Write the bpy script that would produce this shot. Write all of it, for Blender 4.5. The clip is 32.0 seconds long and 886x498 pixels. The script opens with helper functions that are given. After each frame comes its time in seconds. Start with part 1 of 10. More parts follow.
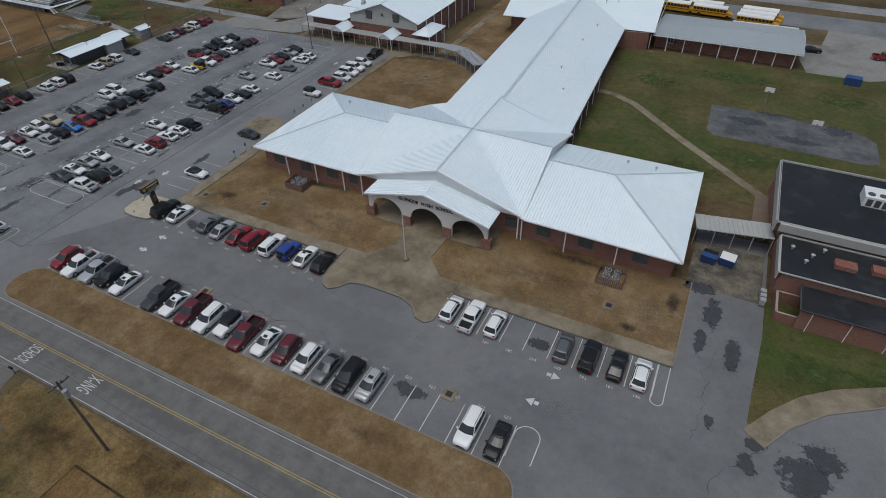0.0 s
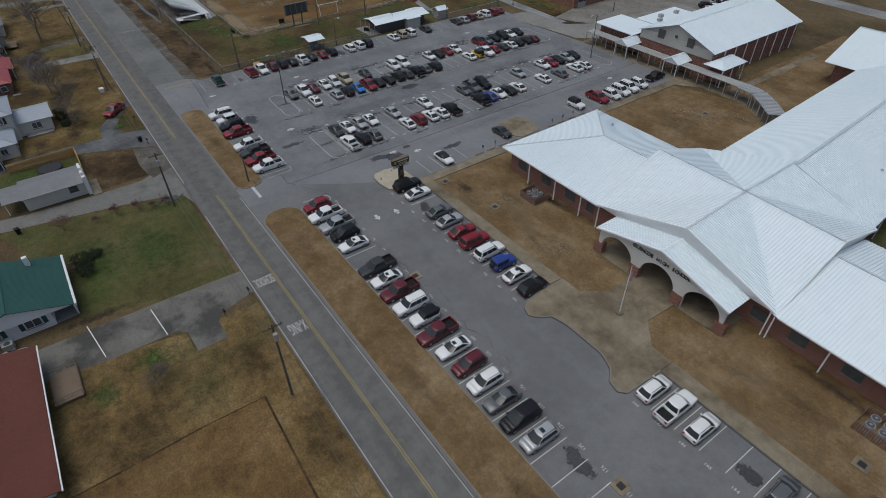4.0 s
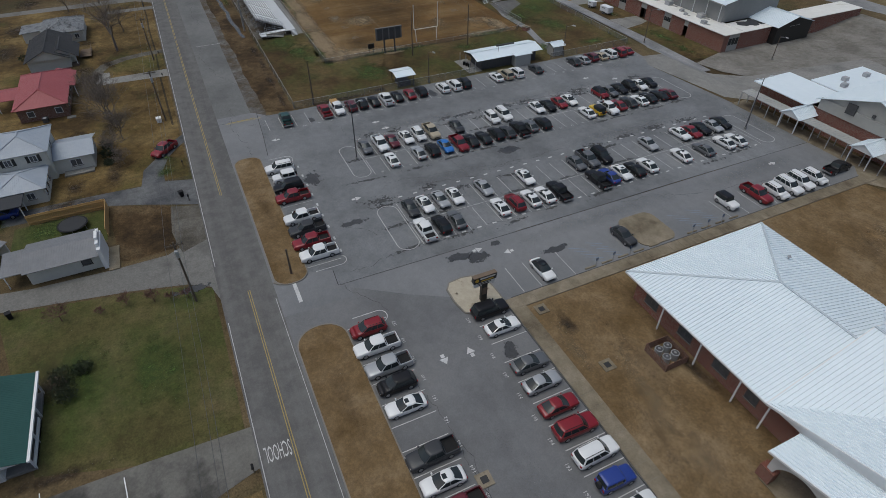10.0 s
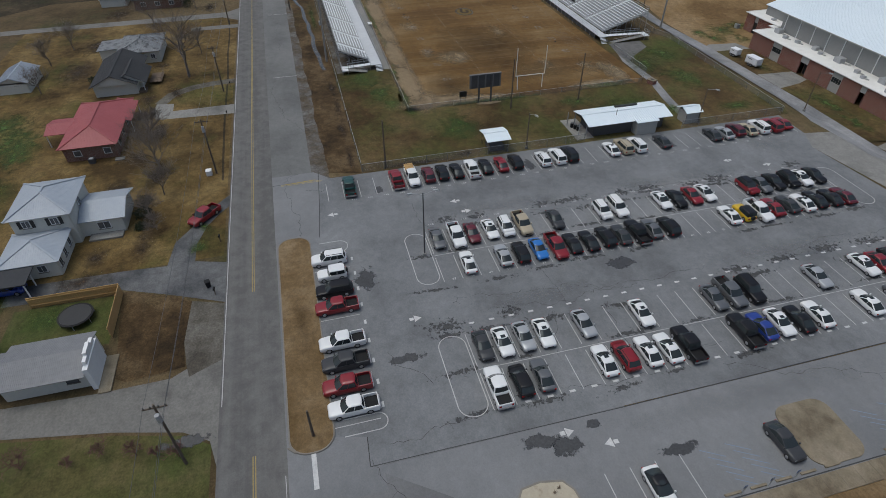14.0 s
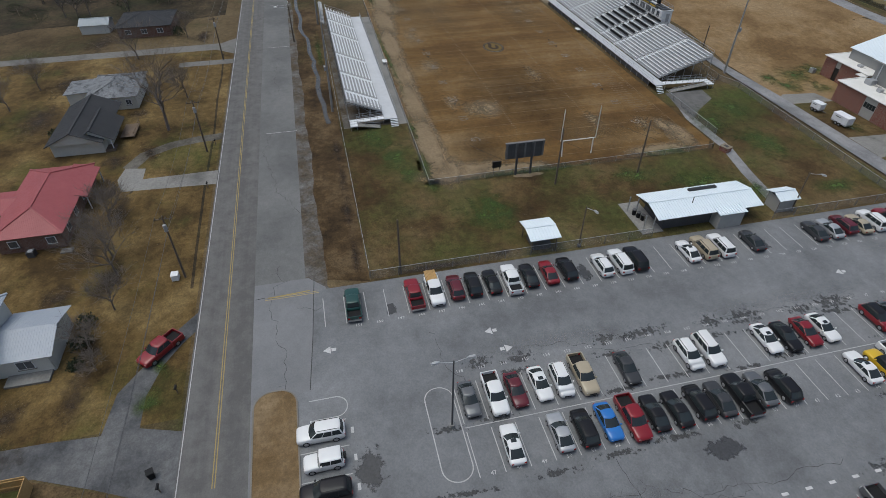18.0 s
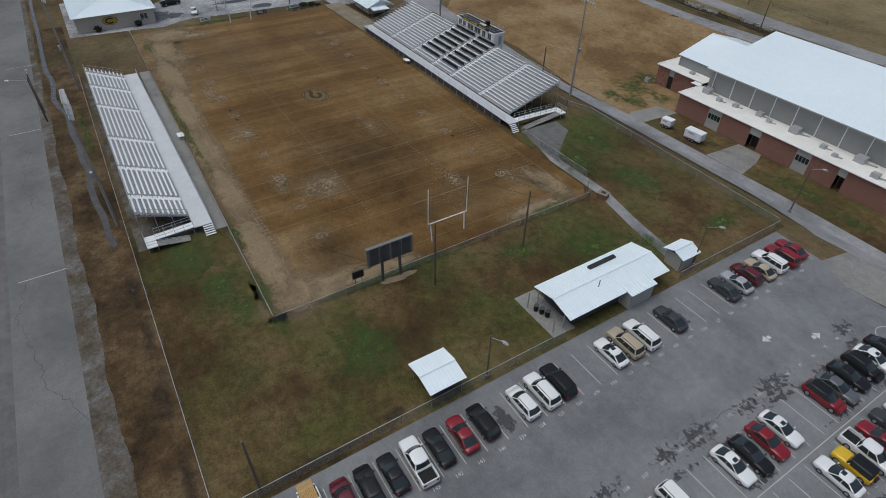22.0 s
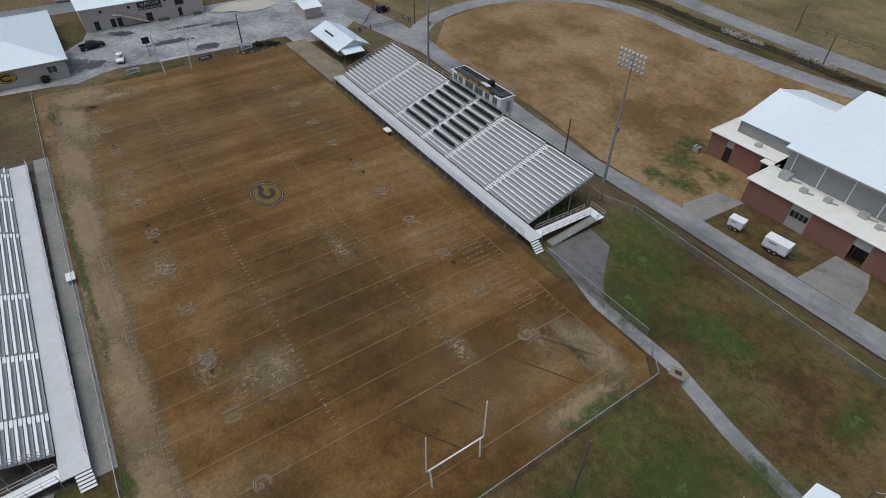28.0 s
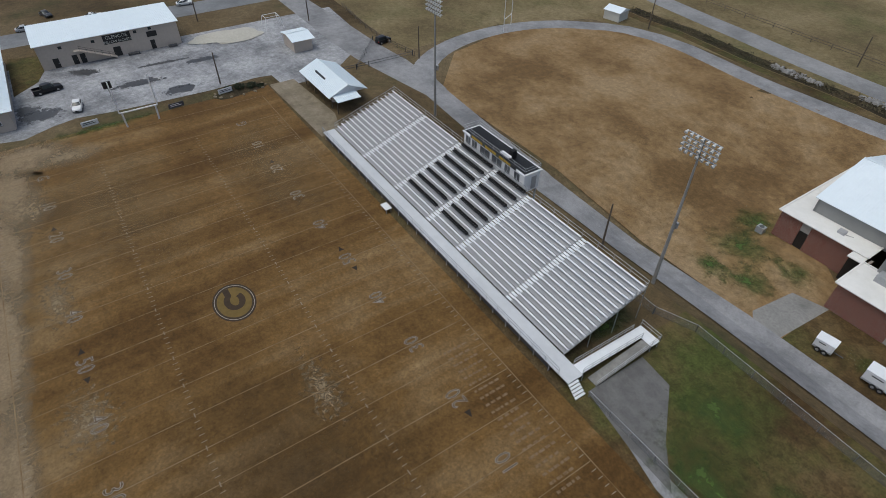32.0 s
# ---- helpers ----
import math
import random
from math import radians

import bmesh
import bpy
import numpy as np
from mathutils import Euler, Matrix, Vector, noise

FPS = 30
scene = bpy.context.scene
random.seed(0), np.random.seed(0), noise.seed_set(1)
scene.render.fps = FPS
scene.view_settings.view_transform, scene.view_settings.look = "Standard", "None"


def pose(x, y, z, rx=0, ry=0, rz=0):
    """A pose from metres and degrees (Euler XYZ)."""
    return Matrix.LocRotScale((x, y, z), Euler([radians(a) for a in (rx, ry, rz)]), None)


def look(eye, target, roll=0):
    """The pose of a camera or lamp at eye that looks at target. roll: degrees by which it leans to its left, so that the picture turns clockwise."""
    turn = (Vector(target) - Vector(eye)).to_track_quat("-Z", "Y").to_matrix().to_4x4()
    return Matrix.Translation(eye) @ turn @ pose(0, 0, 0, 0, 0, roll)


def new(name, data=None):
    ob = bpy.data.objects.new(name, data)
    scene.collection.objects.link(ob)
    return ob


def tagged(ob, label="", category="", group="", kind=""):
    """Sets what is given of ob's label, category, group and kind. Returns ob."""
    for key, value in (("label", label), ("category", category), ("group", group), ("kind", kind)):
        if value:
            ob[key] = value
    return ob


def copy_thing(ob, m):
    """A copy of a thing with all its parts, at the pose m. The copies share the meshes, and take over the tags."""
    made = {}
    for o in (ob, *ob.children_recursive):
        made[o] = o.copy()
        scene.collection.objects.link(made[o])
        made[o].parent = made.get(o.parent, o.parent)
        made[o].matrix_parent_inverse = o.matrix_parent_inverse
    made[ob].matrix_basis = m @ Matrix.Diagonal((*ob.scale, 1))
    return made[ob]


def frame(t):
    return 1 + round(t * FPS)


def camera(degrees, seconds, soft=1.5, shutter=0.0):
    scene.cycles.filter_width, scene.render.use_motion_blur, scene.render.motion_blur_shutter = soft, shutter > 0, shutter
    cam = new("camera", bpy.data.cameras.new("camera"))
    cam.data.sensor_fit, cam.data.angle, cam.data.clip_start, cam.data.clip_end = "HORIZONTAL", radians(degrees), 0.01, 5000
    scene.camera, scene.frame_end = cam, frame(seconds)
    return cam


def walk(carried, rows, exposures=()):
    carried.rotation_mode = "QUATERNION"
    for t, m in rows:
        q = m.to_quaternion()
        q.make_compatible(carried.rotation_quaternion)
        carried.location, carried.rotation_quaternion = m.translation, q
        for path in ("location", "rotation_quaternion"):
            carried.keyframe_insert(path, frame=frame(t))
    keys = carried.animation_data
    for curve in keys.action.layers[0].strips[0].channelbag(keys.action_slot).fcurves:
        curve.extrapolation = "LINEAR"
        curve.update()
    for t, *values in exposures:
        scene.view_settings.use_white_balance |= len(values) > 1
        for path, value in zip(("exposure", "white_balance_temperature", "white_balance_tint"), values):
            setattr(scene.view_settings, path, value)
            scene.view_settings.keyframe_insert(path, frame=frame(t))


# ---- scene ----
cam = camera(76.7, 32.0, 0.5)
PATH = [
    (0, (-0.141, 1.744, 54.239), (-0.843, 3.103, 52.951), -1.4),
    (0.5, (-0.509, 1.612, 54.441), (-1.302, 2.922, 53.155), -1.2),
    (1, (-0.647, 1.924, 54.566), (-1.516, 3.184, 53.279), -1.1),
    (1.5, (-0.946, 2.189, 54.624), (-1.893, 3.392, 53.337), -1.1),
    (2, (-1.484, 2.419, 54.388), (-2.515, 3.557, 53.107), -0.9),
    (2.5, (-1.925, 3.229, 54.35), (-3.039, 4.288, 53.07), -1.0),
    (3, (-2.836, 3.822, 54.25), (-3.998, 4.829, 52.971), -0.8),
    (3.5, (-3.813, 4.567, 54.421), (-5.008, 5.53, 53.14), -0.6),
    (4, (-5.121, 5.646, 54.473), (-6.372, 6.534, 53.19), -0.6),
    (4.5, (-6.42, 6.599, 54.179), (-7.703, 7.444, 52.899), -0.6),
    (6.5, (-13.715, 11.38, 54.024), (-15.064, 12.104, 52.737), -0.4),
    (7, (-16.115, 12.483, 54.027), (-17.471, 13.192, 52.739), -0.2),
    (7.5, (-18.661, 13.765, 53.688), (-20.02, 14.468, 52.401), 0.0),
    (8, (-21.124, 15.202, 53.731), (-22.486, 15.897, 52.441), 0.0),
    (8.5, (-23.799, 16.612, 53.941), (-25.16, 17.3, 52.647), 0.1),
    (9, (-26.544, 17.951, 53.804), (-27.909, 18.634, 52.512), 0.1),
    (9.5, (-29.376, 19.498, 53.779), (-30.748, 20.168, 52.487), 0.0),
    (10, (-32.205, 21.102, 53.634), (-33.588, 21.75, 52.344), -0.1),
    (10.5, (-35.253, 22.69, 53.571), (-36.651, 23.309, 52.282), -0.2),
    (11, (-38.432, 24.107, 53.516), (-39.834, 24.717, 52.227), -0.2),
    (11.5, (-41.61, 25.62, 53.679), (-43.017, 26.212, 52.387), -0.3),
    (12, (-44.816, 26.992, 53.599), (-46.247, 27.532, 52.311), -0.4),
    (12.5, (-47.969, 28.577, 53.966), (-49.419, 29.06, 52.676), -0.6),
    (13, (-51.329, 29.708, 53.887), (-52.788, 30.166, 52.598), -0.5),
    (13.5, (-54.89, 30.663, 53.965), (-56.359, 31.086, 52.675), -0.5),
    (14, (-58.583, 31.449, 53.353), (-60.066, 31.837, 52.068), -0.2),
    (14.5, (-62.075, 32.1, 53.188), (-63.565, 32.468, 51.905), -0.1),
    (16.5, (-76.075, 34.289, 52.884), (-77.574, 34.633, 51.605), 0.3),
    (17, (-79.641, 34.827, 52.923), (-81.139, 35.171, 51.643), 0.3),
    (17.5, (-83.173, 35.195, 53.164), (-84.668, 35.542, 51.882), 0.3),
    (18, (-86.748, 35.723, 52.9), (-88.243, 36.079, 51.62), 0.3),
    (18.5, (-90.245, 36.326, 52.857), (-91.727, 36.732, 51.577), 0.5),
    (19, (-93.862, 36.911, 52.897), (-95.323, 37.382, 51.616), 0.6),
    (19.5, (-97.375, 37.634, 53.203), (-98.799, 38.197, 51.916), 0.8),
    (20, (-100.933, 38.305, 53.342), (-102.326, 38.938, 52.054), 1.1),
    (20.5, (-104.143, 39.501, 53.53), (-105.508, 40.19, 52.241), 1.2),
    (21, (-107.305, 40.791, 53.575), (-108.624, 41.563, 52.286), 1.3),
    (21.5, (-110.423, 42.125, 53.682), (-111.716, 42.941, 52.392), 1.4),
    (22, (-113.452, 43.489, 53.621), (-114.737, 44.322, 52.335), 1.4),
    (22.5, (-116.202, 45.247, 53.691), (-117.489, 46.08, 52.406), 1.1),
    (23, (-119.3, 46.868, 53.826), (-120.582, 47.706, 52.539), 1.1),
    (23.5, (-122.266, 48.475, 53.876), (-123.542, 49.32, 52.589), 1.1),
    (24, (-125.259, 50.12, 53.852), (-126.532, 50.969, 52.564), 1.0),
    (24.5, (-128.074, 52.002, 53.781), (-129.346, 52.853, 52.494), 0.9),
    (25, (-130.981, 53.645, 53.759), (-132.251, 54.499, 52.472), 0.9),
    (25.5, (-134.105, 55.076, 53.836), (-135.359, 55.932, 52.534), 1.0),
    (27.5, (-145.379, 61.873, 54.393), (-146.61, 62.722, 53.064), 1.1),
    (28, (-147.787, 63.723, 54.13), (-149.024, 64.572, 52.808), 0.9),
    (28.5, (-150.328, 65.418, 54.133), (-151.565, 66.269, 52.812), 0.8),
    (29, (-152.795, 67.327, 54.24), (-154.035, 68.172, 52.917), 0.5),
    (29.5, (-155.617, 68.811, 54.187), (-156.852, 69.66, 52.863), 0.5),
    (30, (-158.286, 70.272, 54.317), (-159.52, 71.121, 52.991), 0.7),
    (30.5, (-160.817, 72.126, 54.536), (-162.049, 72.972, 53.206), 0.6),
    (31, (-163.417, 73.818, 54.41), (-164.649, 74.661, 53.079), 0.5),
    (31.5, (-166.139, 75.29, 54.362), (-167.375, 76.128, 53.032), 0.5),
    (32, (-168.741, 76.733, 54.371), (-169.98, 77.564, 53.039), 0.6),
]
EXPOSE = [(0, -0.02), (2, -0.04), (4, -0.07), (9, -0.08), (12, -0.06), (14.5, 0.14), (17, 0.26), (18.5, 0.2), (20, 0.1), (22, 0.09), (25, 0.16), (28, 0.2), (32, 0.2)]
walk(cam, [(t, look(eye, target, roll)) for t, eye, target, roll in PATH], EXPOSE)

# ---- world, sun ----
world = bpy.data.worlds.new("sky")
scene.world = world
world.use_nodes = True
wn = world.node_tree
sky = wn.nodes.new("ShaderNodeTexSky")
sky.sky_type, sky.sun_disc = "NISHITA", False
sky.sun_elevation, sky.sun_rotation = radians(70), radians(200)
sky.air_density, sky.dust_density, sky.ozone_density = 1.0, 4.0, 0.6
wn.nodes["Background"].inputs[1].default_value = 0.10
wn.links.new(sky.outputs[0], wn.nodes["Background"].inputs[0])
sun = new("sun", bpy.data.lights.new("sun", "SUN"))
sun.data.energy, sun.data.angle, sun.data.color = 1.0, radians(45), (0.85, 0.965, 0.955)
sun.matrix_world = look((0, 0, 300), (22, 58, 0))


# ---- materials ----
def rgb(c):
    return (*c, 1.0) if len(c) == 3 else c


def surf(name, a, b, fine=2.0, coarse=0.15, rough=0.85, metal=0.0, c=None, patch=0.05, cut=0.55, soft=0.12, streak=None, coat=0.0, spec=0.5, speck=0.0):
    """A surface: a and b mixed by fine grain and by broad blotches; c comes in as patches of the given scale."""
    m = bpy.data.materials.new(name)
    m.use_nodes = True
    t = m.node_tree
    n, l = t.nodes, t.links
    p = n["Principled BSDF"]
    g = n.new("ShaderNodeNewGeometry")
    where = g.outputs["Position"]
    if streak:
        mp = n.new("ShaderNodeMapping")
        mp.inputs["Scale"].default_value = streak
        l.new(where, mp.inputs["Vector"])
        where = mp.outputs[0]

    def cloud(scale, detail, rough_):
        x = n.new("ShaderNodeTexNoise")
        x.inputs["Scale"].default_value, x.inputs["Detail"].default_value, x.inputs["Roughness"].default_value = scale, detail, rough_
        l.new(where, x.inputs["Vector"])
        return x.outputs["Fac"]

    def span(v, lo, hi):
        x = n.new("ShaderNodeMapRange")
        x.inputs[1].default_value, x.inputs[2].default_value = lo, hi
        l.new(v, x.inputs[0])
        return x.outputs[0]

    def blend(f, u, v):
        x = n.new("ShaderNodeMix")
        x.data_type = "RGBA"
        l.new(f, x.inputs["Factor"])
        for s, val in ((x.inputs[6], u), (x.inputs[7], v)):
            if isinstance(val, tuple):
                s.default_value = rgb(val)
            else:
                l.new(val, s)
        return x.outputs[2]

    f1, f2 = span(cloud(fine, 5, 0.65), 0.3, 0.7), span(cloud(coarse, 4, 0.6), 0.3, 0.7)
    mid = n.new("ShaderNodeMath")
    mid.operation = "MULTIPLY_ADD"
    l.new(f1, mid.inputs[0])
    mid.inputs[1].default_value = 0.5
    half = n.new("ShaderNodeMath")
    half.operation = "MULTIPLY"
    l.new(f2, half.inputs[0])
    half.inputs[1].default_value = 0.5
    l.new(half.outputs[0], mid.inputs[2])
    col = blend(mid.outputs[0], a, b)
    if c:
        col = blend(span(cloud(patch, 6, 0.62), cut, cut + soft), col, c)
    if speck:
        lo, hi = tuple([1 - speck] * 3), tuple([1 + speck] * 3)
        x = n.new("ShaderNodeMix")
        x.data_type, x.blend_type = "RGBA", "MULTIPLY"
        x.inputs["Factor"].default_value = 1.0
        l.new(col, x.inputs[6])
        l.new(blend(span(cloud(3.2, 4, 0.8), 0.36, 0.64), lo, hi), x.inputs[7])
        col = x.outputs[2]
    l.new(col, p.inputs["Base Color"])
    p.inputs["Roughness"].default_value, p.inputs["Metallic"].default_value = rough, metal
    p.inputs["Coat Weight"].default_value, p.inputs["Specular IOR Level"].default_value = coat, spec
    return m


def brick_surf(name, a, b, mortar, scale=1.0):
    m = surf(name, a, b, 3.0, 0.3, 0.9)
    t = m.node_tree
    n, l = t.nodes, t.links
    g = n.new("ShaderNodeNewGeometry")
    s = n.new("ShaderNodeSeparateXYZ")
    l.new(g.outputs["Position"], s.inputs[0])
    add = n.new("ShaderNodeMath")
    l.new(s.outputs[0], add.inputs[0])
    l.new(s.outputs[1], add.inputs[1])
    cmb = n.new("ShaderNodeCombineXYZ")
    l.new(add.outputs[0], cmb.inputs[0])
    l.new(s.outputs[2], cmb.inputs[1])
    br = n.new("ShaderNodeTexBrick")
    br.inputs["Scale"].default_value = 1.0
    br.inputs["Brick Width"].default_value, br.inputs["Row Height"].default_value = 0.22 * scale, 0.075 * scale
    br.inputs["Mortar Size"].default_value = 0.008
    br.inputs["Mortar"].default_value = rgb(mortar)
    l.new(cmb.outputs[0], br.inputs["Vector"])
    p = n["Principled BSDF"]
    old = p.inputs["Base Color"].links[0].from_socket
    l.new(old, br.inputs["Color1"])
    dk = n.new("ShaderNodeMix")
    dk.data_type, dk.blend_type = "RGBA", "MULTIPLY"
    dk.inputs["Factor"].default_value = 1.0
    l.new(old, dk.inputs[6])
    dk.inputs[7].default_value = (0.72, 0.7, 0.7, 1)
    l.new(dk.outputs[2], br.inputs["Color2"])
    l.new(br.outputs[0], p.inputs["Base Color"])
    return m


def turf(name, dark, mid, pale, green=None, gcut=0.5, big=0.03, bands=None, mott=0.25, grain=0.35, gscale=4.0, rough=0.95, seed=0.0, gsoft=0.2, gbig=0.045, sheen=0.0):
    """Ground cover: three tones in broad ragged drifts, mottled at a metre and grained at a hand's width; green comes in as regrowth."""
    m = bpy.data.materials.new(name)
    m.use_nodes = True
    n, l = m.node_tree.nodes, m.node_tree.links
    p = n["Principled BSDF"]
    g = n.new("ShaderNodeNewGeometry")

    def cloud(scale, detail, rough_, stretch=(1, 1, 1), shift=0.0):
        mp = n.new("ShaderNodeMapping")
        mp.inputs["Scale"].default_value = stretch
        mp.inputs["Location"].default_value = (shift + seed, shift * 0.7 - seed, 0)
        l.new(g.outputs["Position"], mp.inputs["Vector"])
        x = n.new("ShaderNodeTexNoise")
        x.inputs["Scale"].default_value, x.inputs["Detail"].default_value, x.inputs["Roughness"].default_value = scale, detail, rough_
        l.new(mp.outputs[0], x.inputs["Vector"])
        return x.outputs["Fac"]

    def ramp(v, stops):
        x = n.new("ShaderNodeValToRGB")
        e = x.color_ramp.elements
        while len(e) < len(stops):
            e.new(0.5)
        for k, (pos, c) in enumerate(stops):
            e[k].position = pos
            e[k].color = rgb(c)
        l.new(v, x.inputs[0])
        return x.outputs[0]

    def mix(u, v, f=1.0, mode="MIX"):
        x = n.new("ShaderNodeMix")
        x.data_type, x.blend_type = "RGBA", mode
        if isinstance(f, float):
            x.inputs["Factor"].default_value = f
        else:
            l.new(f, x.inputs["Factor"])
        for s, val in ((x.inputs[6], u), (x.inputs[7], v)):
            if isinstance(val, tuple):
                s.default_value = rgb(val)
            else:
                l.new(val, s)
        return x.outputs[2]

    v = cloud(big, 9, 0.66)
    if bands:
        x = n.new("ShaderNodeMix")
        x.inputs["Factor"].default_value = 0.42
        l.new(v, x.inputs[2])
        l.new(cloud(1.0, 5, 0.6, bands, 40.0), x.inputs[3])
        v = x.outputs[0]
    col = ramp(v, [(0.38, dark), (0.5, mid), (0.63, pale)] if not bands else [(0.42, dark), (0.5, mid), (0.6, pale)])
    if green:
        f = n.new("ShaderNodeMapRange")
        f.inputs[1].default_value, f.inputs[2].default_value = gcut, gcut + gsoft
        l.new(cloud(gbig, 9, 0.68, (1, 1, 1), 90.0), f.inputs[0])
        col = mix(col, green, f.outputs[0])
    col = mix(col, ramp(cloud(0.8, 6, 0.76, (1, 1, 1), 17.0), [(0.33, (1 - 1.15 * mott,) * 3), (0.67, (1 + 1.15 * mott,) * 3)]), 1.0, "MULTIPLY")
    fine = cloud(gscale, 4, 0.8, (1, 1, 1), 5.0)
    col = mix(col, ramp(fine, [(0.34, (1 - grain,) * 3), (0.66, (1 + grain,) * 3)]), 1.0, "MULTIPLY")
    l.new(col, p.inputs["Base Color"])
    p.inputs["Roughness"].default_value, p.inputs["Specular IOR Level"].default_value = rough, 0.25
    p.inputs["Sheen Weight"].default_value, p.inputs["Sheen Roughness"].default_value, p.inputs["Sheen Tint"].default_value = sheen, 0.45, (1.0, 0.60, 0.28, 1)
    bp = n.new("ShaderNodeBump")
    bp.inputs["Strength"].default_value, bp.inputs["Distance"].default_value = 0.35, 0.05
    l.new(fine, bp.inputs["Height"])
    l.new(bp.outputs[0], p.inputs["Normal"])
    return m


M_GROUND = turf("mixed_winter_grass", (0.056, 0.038, 0.017), (0.099, 0.070, 0.035), (0.139, 0.103, 0.056), (0.047, 0.049, 0.018), 0.5)
M_YARD = turf("dormant_bermuda_yard", (0.115, 0.073, 0.031), (0.160, 0.107, 0.053), (0.215, 0.153, 0.087), None, big=0.11, mott=0.15, grain=0.19, gscale=3.0)
M_FIELD = turf("dormant_field_turf", (0.080, 0.041, 0.011), (0.132, 0.074, 0.023), (0.205, 0.137, 0.066), None, big=0.03, bands=(0.16, 0.014, 1), mott=0.2, grain=0.24, gscale=2.6, sheen=0.2)
M_PRACTICE = turf("practice_turf", (0.122, 0.073, 0.029), (0.198, 0.127, 0.058), (0.258, 0.182, 0.100), None, big=0.06, mott=0.26, grain=0.24, sheen=0.2)
M_APRON = turf("apron_grass", (0.046, 0.027, 0.01), (0.085, 0.055, 0.022), (0.135, 0.098, 0.046), (0.056, 0.068, 0.017), 0.46, big=0.06, mott=0.34, grain=0.3)
M_GREEN = turf("rye_green_lawn", (0.062, 0.053, 0.019), (0.082, 0.074, 0.026), (0.112, 0.092, 0.042), (0.042, 0.066, 0.014), 0.45, big=0.09, mott=0.24, grain=0.24)
M_LAWN = turf("yellow_winter_lawn", (0.055, 0.034, 0.012), (0.114, 0.074, 0.026), (0.178, 0.124, 0.051), (0.054, 0.066, 0.014), 0.52, big=0.1, mott=0.3, grain=0.24)
M_DIRT = turf("bare_dirt", (0.029, 0.018, 0.008), (0.066, 0.041, 0.018), (0.112, 0.077, 0.040), (0.040, 0.037, 0.012), 0.55, big=0.12, mott=0.34, grain=0.32)
M_SAND = surf("worn_sand", (0.203, 0.150, 0.090), (0.270, 0.206, 0.131), 1.0, 0.15, 0.95, c=(0.128, 0.086, 0.044), patch=0.2, cut=0.5, speck=0.2)
M_ROAD = turf("road_asphalt", (0.1056, 0.1034, 0.1001), (0.1287, 0.1254, 0.1210), (0.1507, 0.1474, 0.1419), None, big=0.5, bands=(0.01, 0.5, 1), mott=0.05, grain=0.09, gscale=7, rough=0.85)
M_LOT = turf("front_lot_asphalt", (0.124, 0.125, 0.128), (0.149, 0.150, 0.153), (0.172, 0.173, 0.175), None, big=0.06, mott=0.07, grain=0.09, gscale=6, rough=0.7)
M_OLD = turf("old_lot_asphalt", (0.128, 0.132, 0.137), (0.168, 0.174, 0.180), (0.202, 0.208, 0.214), None, big=0.07, mott=0.1, grain=0.12, gscale=5, rough=0.7)
M_AISLE = turf("smooth_aisle_asphalt", (0.152, 0.156, 0.161), (0.176, 0.180, 0.185), (0.198, 0.202, 0.207), None, big=0.05, mott=0.06, grain=0.08, gscale=6, rough=0.7)
M_PATH = turf("pale_path_asphalt", (0.161, 0.162, 0.167), (0.222, 0.222, 0.226), (0.277, 0.276, 0.280), None, big=0.1, mott=0.12, grain=0.16, gscale=5, rough=0.85)
M_DRIVEWAY = turf("driveway_asphalt", (0.06, 0.062, 0.066), (0.095, 0.097, 0.1), (0.135, 0.136, 0.137), None, big=0.15, mott=0.2, grain=0.16, gscale=5, rough=0.8)
M_GYMWALL = surf("grey_gym_cladding", (0.235, 0.24, 0.235), (0.285, 0.29, 0.28), 1.0, 0.1, 0.6)
M_WET = surf("damp_asphalt", (0.03, 0.031, 0.033), (0.046, 0.047, 0.05), 2.0, 0.3, 0.5)
M_CRACK = surf("sealed_crack", (0.028, 0.028, 0.03), (0.045, 0.045, 0.046), 2.0, 0.3, 0.7)
M_GRAVEL = turf("broken_shoulder", (0.078, 0.066, 0.050), (0.113, 0.106, 0.096), (0.152, 0.147, 0.138), (0.074, 0.053, 0.030), 0.44, big=0.25, mott=0.25, grain=0.24, gscale=3.0, gbig=0.22)
M_WALK = turf("tan_concrete", (0.125, 0.1, 0.068), (0.192, 0.16, 0.112), (0.25, 0.212, 0.156), None, big=0.15, mott=0.14, grain=0.12, gscale=5, rough=0.9)
M_CONC = surf("grey_concrete", (0.17, 0.166, 0.155), (0.265, 0.258, 0.24), 0.7, 0.1, 0.9, c=(0.115, 0.112, 0.105), patch=0.12, cut=0.52, soft=0.2, speck=0.15)
M_KERB = surf("kerb_concrete", (0.15, 0.138, 0.118), (0.24, 0.22, 0.19), 1.0, 0.2, 0.9)
M_PAINT = surf("worn_white_paint", (0.36, 0.36, 0.36), (0.62, 0.62, 0.61), 4.0, 0.5, 0.7)
M_FADED = surf("faded_white_paint", (0.3, 0.3, 0.3), (0.52, 0.52, 0.51), 3.0, 0.5, 0.7)
M_YELLOW = surf("yellow_paint", (0.26, 0.195, 0.06), (0.37, 0.285, 0.095), 3.0, 0.5, 0.7)
M_CHALK = surf("field_chalk", (0.165, 0.124, 0.083), (0.270, 0.225, 0.169), 2.5, 0.4, 0.95)
M_FIELDNUM = surf("field_number_paint", (0.20, 0.178, 0.15), (0.32, 0.30, 0.275), 3.0, 0.5, 0.95)
M_GOLD = surf("gold_paint", (0.42, 0.27, 0.03), (0.55, 0.38, 0.06), 3.0, 0.5, 0.8)
